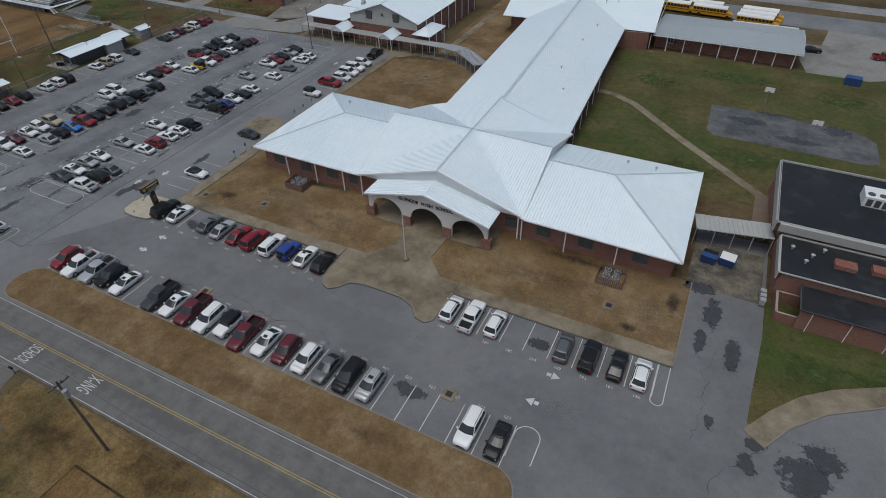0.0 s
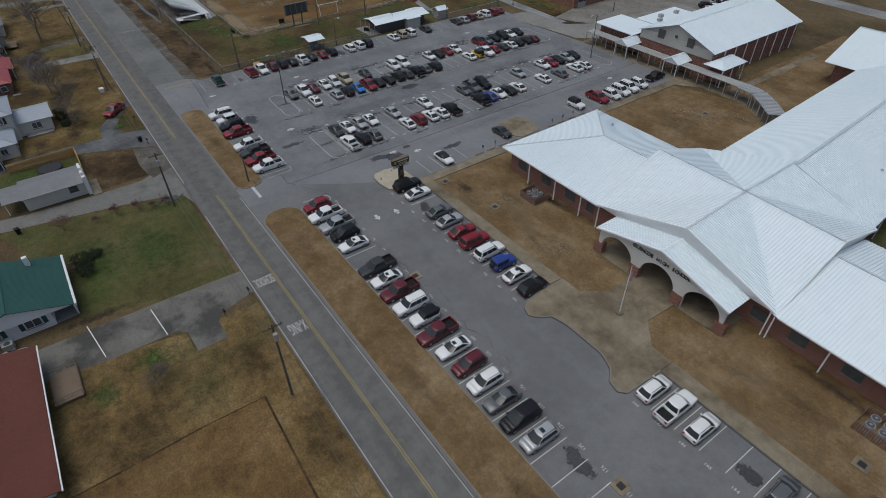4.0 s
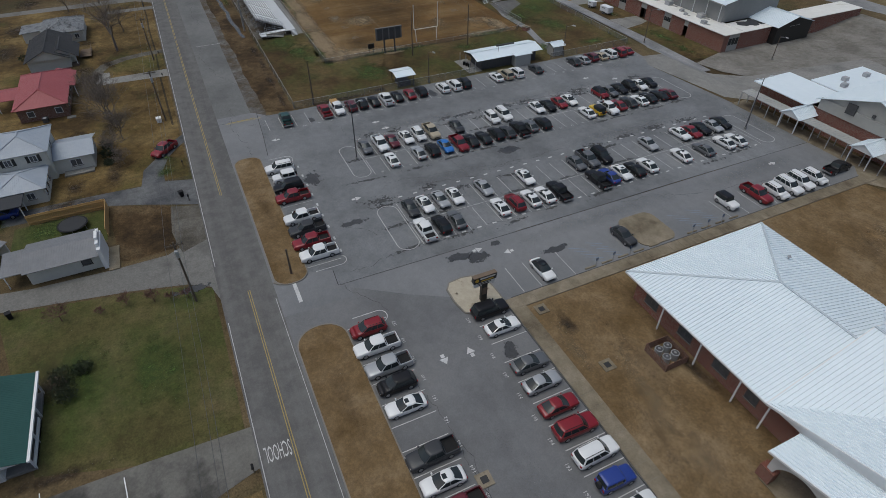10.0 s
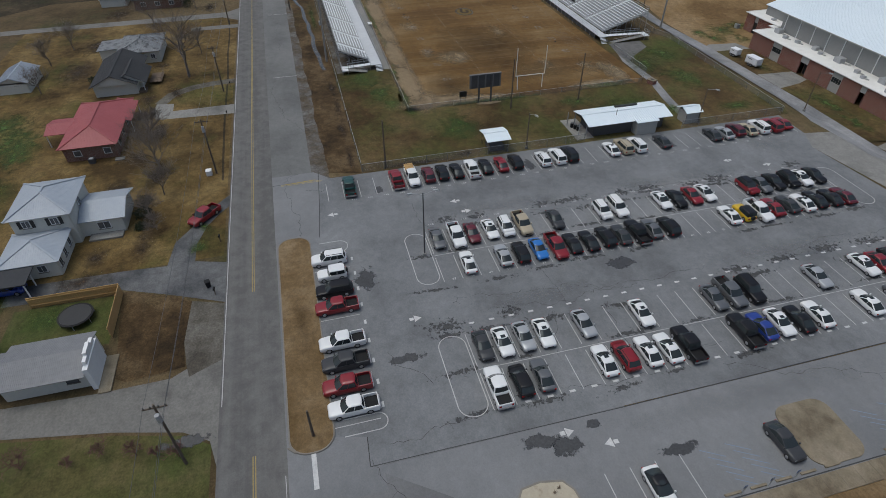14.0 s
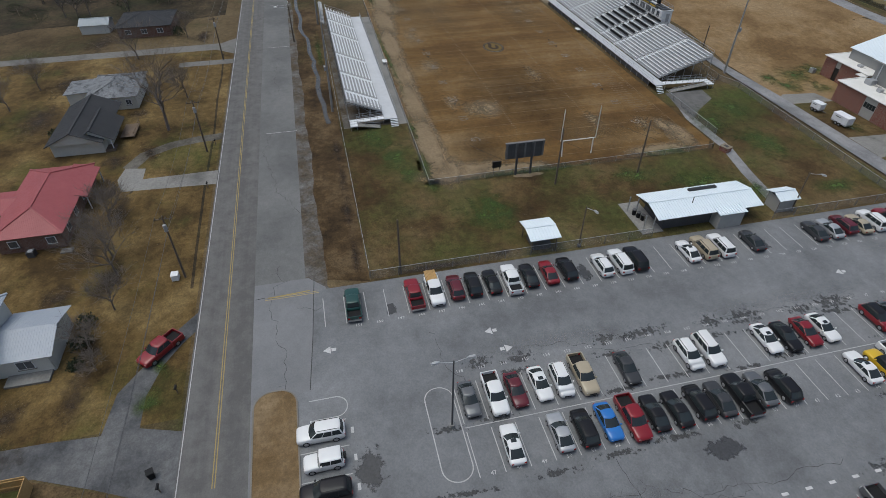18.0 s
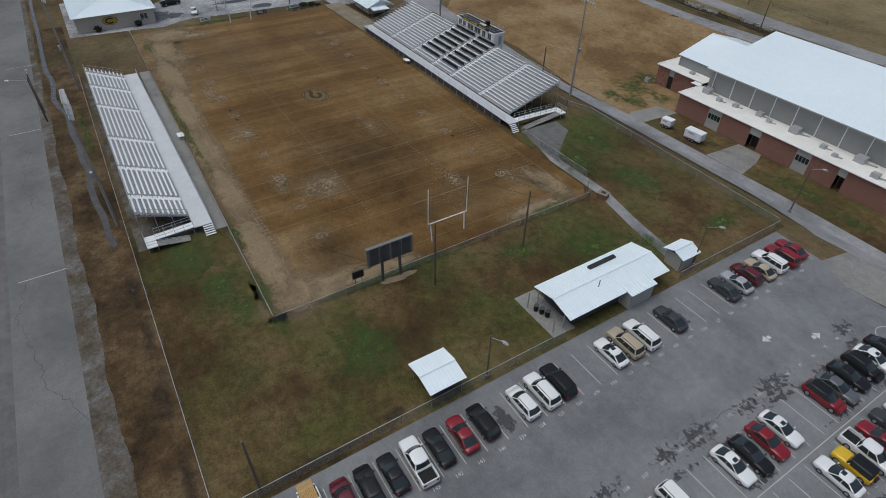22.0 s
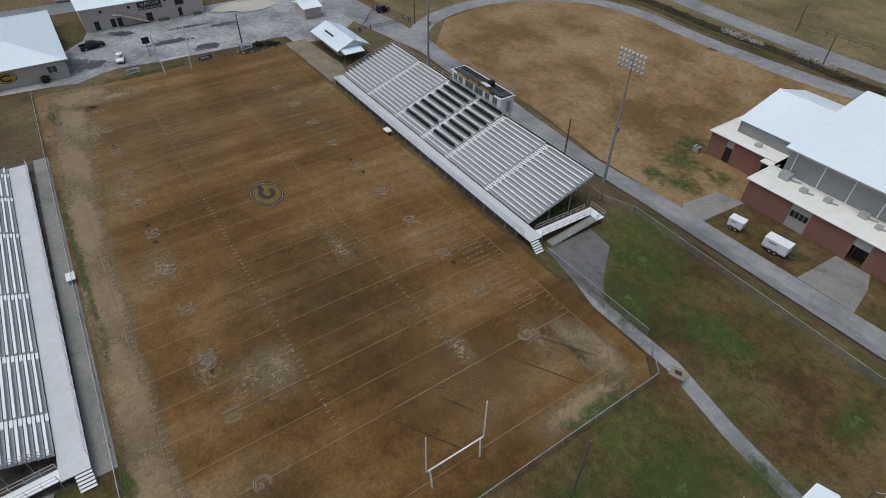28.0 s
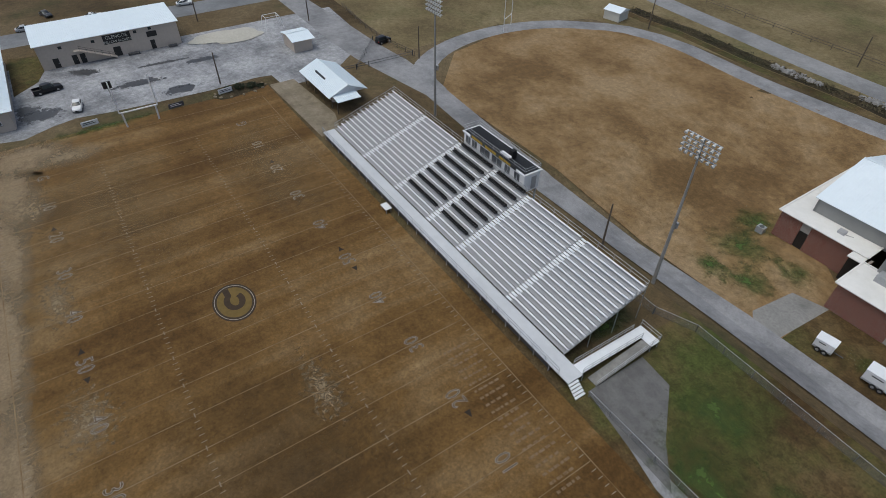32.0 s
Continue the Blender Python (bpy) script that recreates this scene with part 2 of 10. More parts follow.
M_BLACK = surf("black_paint", (0.012, 0.012, 0.012), (0.022, 0.022, 0.022), 3.0, 0.5, 0.5)
M_ROOF = surf("white_metal_roof", (0.675, 0.755, 0.800), (0.745, 0.822, 0.862), 0.8, 0.06, 0.4)
M_CAP = surf("dull_ridge_cap", (0.44, 0.50, 0.54), (0.54, 0.60, 0.64), 1.5, 0.2, 0.45)
M_TRIM = surf("white_trim", (0.66, 0.67, 0.67), (0.76, 0.77, 0.77), 2.0, 0.3, 0.5)
M_GREYROOF = surf("grey_metal_roof", (0.30, 0.34, 0.36), (0.36, 0.40, 0.42), 0.8, 0.1, 0.45)
M_BLACKROOF = surf("black_membrane", (0.012, 0.013, 0.014), (0.024, 0.025, 0.027), 0.7, 0.1, 0.5, c=(0.05, 0.051, 0.053), patch=0.3, cut=0.53, soft=0.25, spec=0.25)
M_WHITEFLAT = surf("white_membrane", (0.62, 0.61, 0.57), (0.76, 0.75, 0.72), 0.7, 0.1, 0.8, c=(0.46, 0.42, 0.35), patch=0.15, cut=0.62)
M_BRICK = brick_surf("red_brick", (0.20, 0.062, 0.04), (0.28, 0.10, 0.07), (0.30, 0.25, 0.21))
M_BROWNBRICK = brick_surf("brown_brick", (0.15, 0.07, 0.048), (0.23, 0.115, 0.085), (0.27, 0.22, 0.18))
M_DRIVE = surf("weathered_concrete", (0.122, 0.118, 0.108), (0.188, 0.182, 0.168), 0.7, 0.1, 0.9, c=(0.082, 0.078, 0.070), patch=0.12, cut=0.52, soft=0.2, speck=0.15)
M_STAINED = surf("stained_driveway_concrete", (0.094, 0.088, 0.076), (0.172, 0.165, 0.148), 0.5, 0.12, 0.85, c=(0.050, 0.048, 0.043), patch=0.16, cut=0.47, soft=0.14, speck=0.12)
M_FORE = turf("pale_dusty_forecourt", (0.135, 0.125, 0.108), (0.185, 0.174, 0.155), (0.235, 0.222, 0.200), None, big=0.12, mott=0.15, grain=0.15)
M_MUDPAD = turf("dirty_service_pad", (0.066, 0.060, 0.051), (0.118, 0.105, 0.086), (0.172, 0.148, 0.112), None, big=0.3, mott=0.25, grain=0.2)
M_OLDSHINGLE = surf("mottled_grey_shingle", (0.125, 0.133, 0.142), (0.225, 0.238, 0.25), 1.4, 0.4, 0.85, c=(0.07, 0.074, 0.08), patch=0.9, cut=0.53, soft=0.1, speck=0.2)
M_STUCCO = surf("white_stucco", (0.52, 0.52, 0.50), (0.62, 0.62, 0.6), 2.0, 0.3, 0.9)
M_SIDING = surf("pale_siding", (0.52, 0.52, 0.47), (0.62, 0.61, 0.55), 2.0, 0.3, 0.7)
M_TAN = surf("tan_block", (0.450, 0.388, 0.325), (0.550, 0.481, 0.416), 2.0, 0.2, 0.85)
M_GREYWALL = surf("grey_metal_wall", (0.33, 0.33, 0.31), (0.41, 0.41, 0.385), 1.0, 0.1, 0.6)
M_GLASS = surf("dark_window_glass", (0.020, 0.026, 0.028), (0.034, 0.042, 0.044), 0.6, 0.1, 0.08, spec=0.45)
M_PANE = surf("blind_backed_glass", (0.05, 0.056, 0.062), (0.13, 0.138, 0.145), 1.6, 0.3, 0.12, spec=0.5)
M_STEEL = surf("galvanised_steel", (0.33, 0.34, 0.35), (0.45, 0.46, 0.47), 3.0, 0.4, 0.5, 0.3)
M_ALU = surf("aluminium_plank", (0.70, 0.72, 0.735), (0.82, 0.84, 0.855), 1.5, 0.2, 0.5, 0.1)
M_TREAD = surf("dull_footboard", (0.29, 0.295, 0.30), (0.38, 0.385, 0.39), 1.5, 0.2, 0.6, 0.1)
M_DARKSTEEL = surf("dark_steel", (0.06, 0.062, 0.065), (0.1, 0.1, 0.105), 3.0, 0.4, 0.6, 0.2)
M_WOOD = surf("weathered_pole_wood", (0.085, 0.065, 0.048), (0.15, 0.12, 0.09), 6.0, 0.5, 0.95)
M_NEWWOOD = surf("new_pine", (0.40, 0.24, 0.085), (0.52, 0.33, 0.14), 4.0, 0.5, 0.85)
M_DECK = surf("weathered_deck_wood", (0.12, 0.085, 0.06), (0.19, 0.14, 0.1), 5.0, 0.5, 0.9)
M_FENCE = surf("dull_fence_steel", (0.14, 0.14, 0.14), (0.2, 0.2, 0.2), 3.0, 0.4, 0.6, 0.2)
M_CABINROOF = surf("dull_cabin_roof", (0.152, 0.157, 0.167), (0.217, 0.220, 0.229), 1.2, 0.15, 0.6)
M_BARK = surf("bare_bark", (0.120, 0.098, 0.082), (0.198, 0.168, 0.144), 5.0, 0.5, 0.95)
M_REDROOF = surf("red_metal_roof", (0.26, 0.05, 0.055), (0.33, 0.075, 0.08), 1.0, 0.2, 0.5)
M_GREENROOF = surf("green_shingle", (0.012, 0.062, 0.055), (0.02, 0.085, 0.075), 3.0, 0.3, 0.8)
M_RUSTROOF = surf("brown_red_shingle", (0.10, 0.03, 0.02), (0.145, 0.045, 0.032), 3.0, 0.25, 0.9)
M_DARKSHINGLE = surf("charcoal_shingle", (0.028, 0.030, 0.034), (0.048, 0.050, 0.054), 3.0, 0.3, 0.9)
M_BLUEROOF = surf("pale_blue_metal_roof", (0.27, 0.31, 0.36), (0.35, 0.385, 0.43), 1.5, 0.2, 0.45)
M_TYRE = surf("tyre_rubber", (0.012, 0.012, 0.013), (0.022, 0.022, 0.022), 4.0, 0.5, 0.9)
M_RIM = surf("alloy_rim", (0.35, 0.35, 0.36), (0.45, 0.45, 0.46), 4.0, 0.5, 0.35, 0.7)
M_LAMP = surf("clear_lamp", (0.5, 0.5, 0.48), (0.62, 0.62, 0.6), 4.0, 0.5, 0.2)
M_TAIL = surf("red_lamp", (0.28, 0.01, 0.01), (0.36, 0.02, 0.02), 4.0, 0.5, 0.2)
M_PLASTIC = surf("black_plastic", (0.012, 0.012, 0.013), (0.022, 0.022, 0.023), 4.0, 0.5, 0.6, spec=0.15)
M_BUS = surf("school_bus_yellow", (0.55, 0.27, 0.012), (0.62, 0.32, 0.02), 2.0, 0.3, 0.4)
M_BIN = surf("blue_bin", (0.015, 0.05, 0.16), (0.025, 0.07, 0.2), 3.0, 0.4, 0.5)
M_EVERGREEN = surf("evergreen_leaf", (0.018, 0.026, 0.012), (0.04, 0.052, 0.024), 5.0, 0.6, 0.9)
PAINTS = {
    "white": (0.74, 0.745, 0.74), "silver": (0.40, 0.41, 0.42), "grey": (0.13, 0.135, 0.14), "black": (0.014, 0.014, 0.016),
    "red": (0.22, 0.008, 0.014), "maroon": (0.11, 0.009, 0.016), "blue": (0.02, 0.16, 0.48), "navy": (0.018, 0.045, 0.24),
    "tan": (0.40, 0.34, 0.24), "green": (0.010, 0.055, 0.046), "yellow": (0.66, 0.42, 0.02), "charcoal": (0.05, 0.052, 0.056),
}
CARMAT = {}
for key, c in PAINTS.items():
    CARMAT[key] = surf(key + "_car_paint", tuple(v * 0.92 for v in c), c, 1.5, 0.4, 0.28, 0.25 if key in ("silver", "grey") else 0.0, coat=0.12 if key in ("black", "charcoal") else 0.4, spec=0.25 if key in ("black", "charcoal") else 0.5)


def mesh_wire(name):
    """Chain link: mostly gaps, with fine grey wire."""
    m = surf(name, (0.2, 0.2, 0.2), (0.3, 0.3, 0.3), 4.0, 0.5, 0.7)
    n, l = m.node_tree.nodes, m.node_tree.links
    n["Principled BSDF"].inputs["Alpha"].default_value = 0.16
    return m


M_LINK = mesh_wire("chain_link")


# ---- building blocks ----
def box(bm, x0, x1, y0, y1, z0, z1):
    v = [bm.verts.new(p) for p in ((x0, y0, z0), (x1, y0, z0), (x1, y1, z0), (x0, y1, z0), (x0, y0, z1), (x1, y0, z1), (x1, y1, z1), (x0, y1, z1))]
    for f in ((3, 2, 1, 0), (4, 5, 6, 7), (0, 1, 5, 4), (1, 2, 6, 5), (2, 3, 7, 6), (3, 0, 4, 7)):
        bm.faces.new([v[i] for i in f])
    return bm


def prism(bm, poly, z0, z1):
    """An upright prism on a plan given counter-clockwise."""
    lo, hi = [bm.verts.new((x, y, z0)) for x, y in poly], [bm.verts.new((x, y, z1)) for x, y in poly]
    bm.faces.new(hi)
    bm.faces.new(lo[::-1])
    for i in range(len(poly)):
        j = (i + 1) % len(poly)
        bm.faces.new((lo[i], lo[j], hi[j], hi[i]))
    return bm


def tube(bm, a, b, r0, r1=None, n=8):
    """A tapered round bar from a to b."""
    a, b = Vector(a), Vector(b)
    r1 = r0 if r1 is None else r1
    q = (b - a).to_track_quat("Z", "Y")
    ends = []
    for p, r in ((a, r0), (b, r1)):
        ends.append([bm.verts.new(p + q @ Vector((r * math.cos(k * math.tau / n), r * math.sin(k * math.tau / n), 0))) for k in range(n)])
    for k in range(n):
        j = (k + 1) % n
        bm.faces.new((ends[0][k], ends[0][j], ends[1][j], ends[1][k]))
    bm.faces.new(ends[1])
    bm.faces.new(ends[0][::-1])
    return bm


def bar(bm, a, b, w, h):
    """A square bar from a to b, w wide and h deep."""
    a, b = Vector(a), Vector(b)
    d = (b - a).normalized()
    side = d.cross((0, 0, 1))
    side = side.normalized() if side.length > 1e-4 else Vector((1, 0, 0))
    up = side.cross(d).normalized()
    ring = [[bm.verts.new(p + side * sx * w / 2 + up * sz * h / 2) for sx, sz in ((-1, -1), (1, -1), (1, 1), (-1, 1))] for p in (a, b)]
    for k in range(4):
        j = (k + 1) % 4
        bm.faces.new((ring[0][k], ring[0][j], ring[1][j], ring[1][k]))
    bm.faces.new(ring[1])
    bm.faces.new(ring[0][::-1])
    return bm


def link(name, bm, material, smooth=False):
    bmesh.ops.recalc_face_normals(bm, faces=bm.faces) if len(bm.faces) < 4000 else None
    me = bpy.data.meshes.new(name)
    bm.to_mesh(me)
    bm.free()
    for m in material if isinstance(material, (list, tuple)) else (material,):
        me.materials.append(m)
    if smooth:
        for f in me.polygons:
            f.use_smooth = True
    return new(name, me)


def part(name, bm, material, parent, label="", smooth=False):
    ob = link(name, bm, material, smooth)
    ob.parent = parent
    return tagged(ob, label)


def thing(name, label, category, group="", at=(0, 0, 0), turn=0, kind=""):
    ob = new(name)
    ob.empty_display_size = 0.2
    ob.matrix_basis = pose(*at, 0, 0, turn)
    return tagged(ob, label, category, group, kind)


def B():
    return bmesh.new()


def structure(name, bm, material, label, category):
    return tagged(link(name, bm, material), label, category, kind="structure")


def round_rect(x0, x1, y0, y1, r, n=6):
    pts = []
    for cx, cy, a in ((x1 - r, y0 + r, -90), (x1 - r, y1 - r, 0), (x0 + r, y1 - r, 90), (x0 + r, y0 + r, 180)):
        for k in range(n + 1):
            t = radians(a + 90 * k / n)
            pts.append((cx + r * math.cos(t), cy + r * math.sin(t)))
    return pts


def blob(cx, cy, rx, ry, seed, n=28, rough=0.25):
    rnd = random.Random(seed)
    ph = [rnd.uniform(0, math.tau) for _ in range(4)]
    out = []
    for k in range(n):
        a = math.tau * k / n
        r = 1 + rough * (math.sin(2 * a + ph[0]) + 0.6 * math.sin(3 * a + ph[1]) + 0.4 * math.sin(5 * a + ph[2]) + 0.3 * math.sin(9 * a + ph[3])) / 1.4
        out.append((cx + rx * r * math.cos(a), cy + ry * r * math.sin(a)))
    return out


SHEETS = []


DIP_X, DIP_Y = (-226, -206, -124, -108), (130.5, 136.5, 186, 200)


def dip(x, y):
    """The ground lies lower round the gymnasium: how far, by straight ramps."""
    def ramp(v, a, b):
        return min(1.0, max(0.0, (v - a) / (b - a)))
    return -2.3 * ramp(y, *DIP_Y[:2]) * (1 - ramp(y, *DIP_Y[2:])) * ramp(x, *DIP_X[:2]) * (1 - ramp(x, *DIP_X[2:]))


def drape(bm):
    """Cut a flat sheet along the ramps' edges and let it down onto them."""
    cuts = [((x, 0, 0), (1, 0, 0)) for x in DIP_X + (-221, -216, -211, -120, -116, -112)] + [((0, y, 0), (0, 1, 0)) for y in DIP_Y + (132, 133.5, 135, 190, 195)]
    for co, no in cuts:
        bmesh.ops.bisect_plane(bm, geom=bm.verts[:] + bm.edges[:] + bm.faces[:], plane_co=co, plane_no=no)
    for v in bm.verts:
        v.co.z += dip(v.co.x, v.co.y)
    return bm


def ground_at(x, y):
    """Height of the topmost sheet of ground under a place."""
    best = 0.0
    for poly, z in SHEETS:
        inside = False
        for (ax, ay), (bx, by) in zip(poly, poly[1:] + poly[:1]):
            if (ay > y) != (by > y) and x < (bx - ax) * (y - ay) / (by - ay) + ax:
                inside = not inside
        if inside and z > best:
            best = z
    return best + dip(x, y)


def sheet(name, poly, z, material, label, category="ground"):
    """A flat piece of ground of the given outline."""
    SHEETS.append((poly, z))
    bm = B()
    bm.faces.new([bm.verts.new((x, y, z)) for x, y in poly])
    bm.normal_update()
    bmesh.ops.triangulate(bm, faces=bm.faces)
    return structure(name, drape(bm), material, label, category)


def ribbon(line, w):
    """The outline of a strip of width w along a line."""
    left, right = [], []
    for i, p in enumerate(line):
        a, b = line[max(i - 1, 0)], line[min(i + 1, len(line) - 1)]
        d = Vector((b[0] - a[0], b[1] - a[1])).normalized()
        left.append((p[0] - d.y * w / 2, p[1] + d.x * w / 2))
        right.append((p[0] + d.y * w / 2, p[1] - d.x * w / 2))
    return right + left[::-1]


def arc(cx, cy, rx, ry, a0, a1, n=16):
    return [(cx + rx * math.cos(radians(a0 + (a1 - a0) * k / n)), cy + ry * math.sin(radians(a0 + (a1 - a0) * k / n))) for k in range(n + 1)]


def kerb(bm, line, w=0.16, h=0.14, z=0.05):
    for a, b in zip(line, line[1:]):
        if (Vector(a) - Vector(b)).length > 0.02:
            bar(bm, (*a, z + h / 2), (*b, z + h / 2), w, h)


def letters(name, text, size, m, material, parent=None, depth=0.01, flat=1.0, label="", category=""):
    cu = bpy.data.curves.new(name, "FONT")
    cu.body, cu.size, cu.align_x, cu.align_y, cu.extrude, cu.resolution_u = text, size, "CENTER", "CENTER", depth, 2
    tmp = bpy.data.objects.new(name, cu)
    me = bpy.data.meshes.new_from_object(tmp)
    bpy.data.objects.remove(tmp)
    me.materials.clear()
    me.materials.append(material)
    ob = new(name, me)
    ob.parent = parent
    ob.matrix_basis = m @ Matrix.Diagonal((flat, 1, 1, 1))
    return tagged(ob, label, category)


def soft_mat(name, a, b, strength=1.0, ragged=1.2, grain=0.35, rough=0.95, edge=0.75):
    """Grass or stain that fades out to a ragged edge, for a unit disc."""
    m = surf(name, a, b, 0.8, 0.15, rough, speck=0.2)
    t = m.node_tree
    n, l = t.nodes, t.links
    tc = n.new("ShaderNodeTexCoord")
    ln = n.new("ShaderNodeVectorMath")
    ln.operation = "LENGTH"
    l.new(tc.outputs["Object"], ln.inputs[0])
    g = n.new("ShaderNodeNewGeometry")
    x = n.new("ShaderNodeTexNoise")
    x.inputs["Scale"].default_value, x.inputs["Detail"].default_value, x.inputs["Roughness"].default_value = grain, 7, 0.7
    l.new(g.outputs["Position"], x.inputs["Vector"])
    ma = n.new("ShaderNodeMath")
    ma.operation = "MULTIPLY_ADD"
    l.new(x.outputs["Fac"], ma.inputs[0])
    ma.inputs[1].default_value = ragged
    l.new(ln.outputs["Value"], ma.inputs[2])
    r = n.new("ShaderNodeMapRange")
    r.inputs[1].default_value, r.inputs[2].default_value = 0.32 * ragged + 1.0 - edge, 0.32 * ragged + 1.0
    r.inputs[3].default_value, r.inputs[4].default_value = strength, 0.0
    l.new(ma.outputs[0], r.inputs[0])
    l.new(r.outputs[0], n["Principled BSDF"].inputs["Alpha"])
    return m


LAYER = []


def soft_patch(name, cx, cy, rx, ry, z, material, label, category, turn=0):
    bm = B()
    bm.faces.new([bm.verts.new((math.cos(k * math.tau / 32), math.sin(k * math.tau / 32), 0)) for k in range(32)])
    ob = structure(name, bm, material, label, category)
    used = {v for x, y, r, v in LAYER if math.hypot(x - cx, y - cy) < r + max(rx, ry)}
    lev = int(z / 0.0004)
    while lev in used:
        lev += 1
    LAYER.append((cx, cy, max(rx, ry), lev))
    ob.matrix_basis = pose(cx, cy, 0.0004 * lev + dip(cx, cy), 0, 0, turn) @ Matrix.Diagonal((rx, ry, 1, 1))
    return ob


# ---- the ground, roads and lots ----
bm = B()
bm.faces.new([bm.verts.new((x, y, 0)) for x, y in ((-2500, -2500), (2500, -2500), (2500, 2500), (-2500, 2500))])
drape(bm)
for v in bm.verts:
    v.co.z -= 0.14 * min(1.0, -4 * dip(v.co.x, v.co.y))
structure("ground", bm, M_GROUND, "brown winter grass with greener patches", "ground")

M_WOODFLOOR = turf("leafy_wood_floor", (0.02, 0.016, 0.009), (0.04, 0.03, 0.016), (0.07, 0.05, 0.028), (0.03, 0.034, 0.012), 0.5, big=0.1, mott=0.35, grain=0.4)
M_STRIP = turf("strip_asphalt", (0.1166, 0.1177, 0.1155), (0.1474, 0.1485, 0.1452), (0.1738, 0.1738, 0.1694), None, big=0.05, mott=0.08, grain=0.12, gscale=6, rough=0.85)
M_FARLOT = turf("patched_blue_grey_lot", (0.165, 0.168, 0.176), (0.262, 0.266, 0.275), (0.35, 0.353, 0.36), None, big=0.09, mott=0.26, grain=0.2, gscale=3.0)
M_FARROAD = turf("pale_outer_asphalt", (0.17, 0.17, 0.172), (0.225, 0.225, 0.226), (0.27, 0.269, 0.267), None, big=0.06, mott=0.1, grain=0.12, gscale=5)
M_SOUTH = turf("tan_winter_lawn", (0.070, 0.046, 0.018), (0.142, 0.093, 0.037), (0.212, 0.149, 0.070), (0.058, 0.056, 0.02), 0.52, big=0.1, mott=0.32, grain=0.28)
M_PULLIN = turf("muddy_gravel", (0.07, 0.062, 0.05), (0.105, 0.096, 0.08), (0.145, 0.135, 0.117), None, big=0.2, mott=0.2, grain=0.25)
sheet("lawn_school_front", [(-74.5, 52.0), (4.7, 52.0), (4.7, 67.2), (-74.5, 67.2)], 0.06, M_YARD, "tan dormant bermuda yard before the school", "lawn")
sheet("lawn_school_side", [(-74.5, 67.25), (-70, 67.25), (-70, 90), (-50, 90), (-50, 124), (-62, 124), (-74.5, 121)], 0.06, M_YARD, "tan dormant bermuda yard between the wings", "lawn")
sheet("lawn_school_court", [(-62, 128.5), (-50, 125), (-50, 150), (-56, 150), (-56, 185), (-67, 185), (-67, 128.5)], 0.06, M_YARD, "tan dormant court behind the school", "lawn")
sheet("lawn_green_court", [(-21, 93), (2, 90), (11, 90), (14, 97), (60, 99), (60, 152), (-23, 152)], 0.05, M_GREEN, "green and brown lawn behind the school", "lawn")
sheet("lawn_east", [(13.2, 46.4), (15.2, 49.3), (18.2, 52.9), (21.5, 55.5), (27, 58.5), (36, 61.6), (60, 66), (60, 67), (14.2, 67), (14.0, 60.3), (13.4, 51)], 0.06, M_GREEN, "green lawn beside the dark-roofed building", "lawn")
sheet("lawn_apron", [(-143.9, 39), (-143.9, 128), (-150, 130.5), (-192, 130.5), (-192, 39)], 0.02, M_APRON, "brown and green grass round the field end", "lawn")
sheet("lawn_gym", [(-183, 139.2), (-133, 138.8), (-131, 149.6), (-181.8, 149.6), (-183, 156)], 0.037, M_APRON, "patchy grass before the gymnasium", "lawn")
sheet("lawn_practice", [(-262, 138.5), (-277, 152), (-281.5, 171), (-274, 188), (-265, 197), (-248, 200), (-231, 198.4), (-211, 198.7), (-190, 200), (-190, 160), (-181, 152), (-182, 139)], 0.03, M_PRACTICE, "brown practice ground inside the loop path", "lawn")
M_MEADOW = turf("olive_brown_meadow", (0.088, 0.070, 0.034), (0.140, 0.112, 0.056), (0.190, 0.155, 0.086), (0.075, 0.080, 0.030), 0.5, big=0.04, mott=0.3, grain=0.28, sheen=0.2)
sheet("lawn_outer", [(-334, 144), (-284, 142), (-286, 172), (-276, 196), (-250, 204.5), (-190, 206), (-150, 213), (-100, 225), (-100, 420), (-334, 420)], 0.012, M_MEADOW, "olive and brown meadow beyond the loop path", "meadow")
sheet("lawn_roadside", [(-300, 32), (-146, 32), (-144, 39), (-300, 39)], 0.03, M_DIRT, "bare dirt verge with a shallow ditch", "verge")
sheet("lawn_corner", [(-95.5, 16.0), (-69, 16.0), (-72.4, 4), (-75, -4), (-99, -9.5), (-102.6, -12), (-101.2, -4.5), (-99.3, 5.8), (-97.4, 13)], 0.04, M_GREEN, "green corner lawn beside the side street", "lawn")
sheet("lawn_south", [(-64, 16.3), (-64, 10.5), (-60, 10.7), (-61, 6.8), (-64.2, 6.8), (-66.8, -9), (-66, -40), (40, -40), (40, 16.3)], 0.04, M_SOUTH, "yellow winter lawn south of the road", "lawn")
M_PLOT = turf("reddish_bare_plot", (0.098, 0.058, 0.022), (0.138, 0.084, 0.033), (0.180, 0.116, 0.052), None, big=0.08, mott=0.26, grain=0.26)
sheet("old_plot", [(-48.8, 11.2), (-33.6, 10.8), (-20, 10.6), (-20, -24), (-48.7, -24), (-48.7, -6)], 0.046, M_PLOT, "reddish bare plot of a vanished building", "plot")
sheet("plot_trench", ribbon([(-48.7, -24), (-48.7, -6), (-49.0, 3.8), (-48.8, 11.2), (-33.6, 10.8), (-20, 10.6)], 0.26), 0.052, M_DIRT, "dark shallow trench round the old plot", "trench")
sheet("lawn_houses", [(-240, 16.2), (-127, 16.2), (-127, -40), (-240, -40)], 0.03, M_LAWN, "yellow and brown lawns round the houses", "lawn")

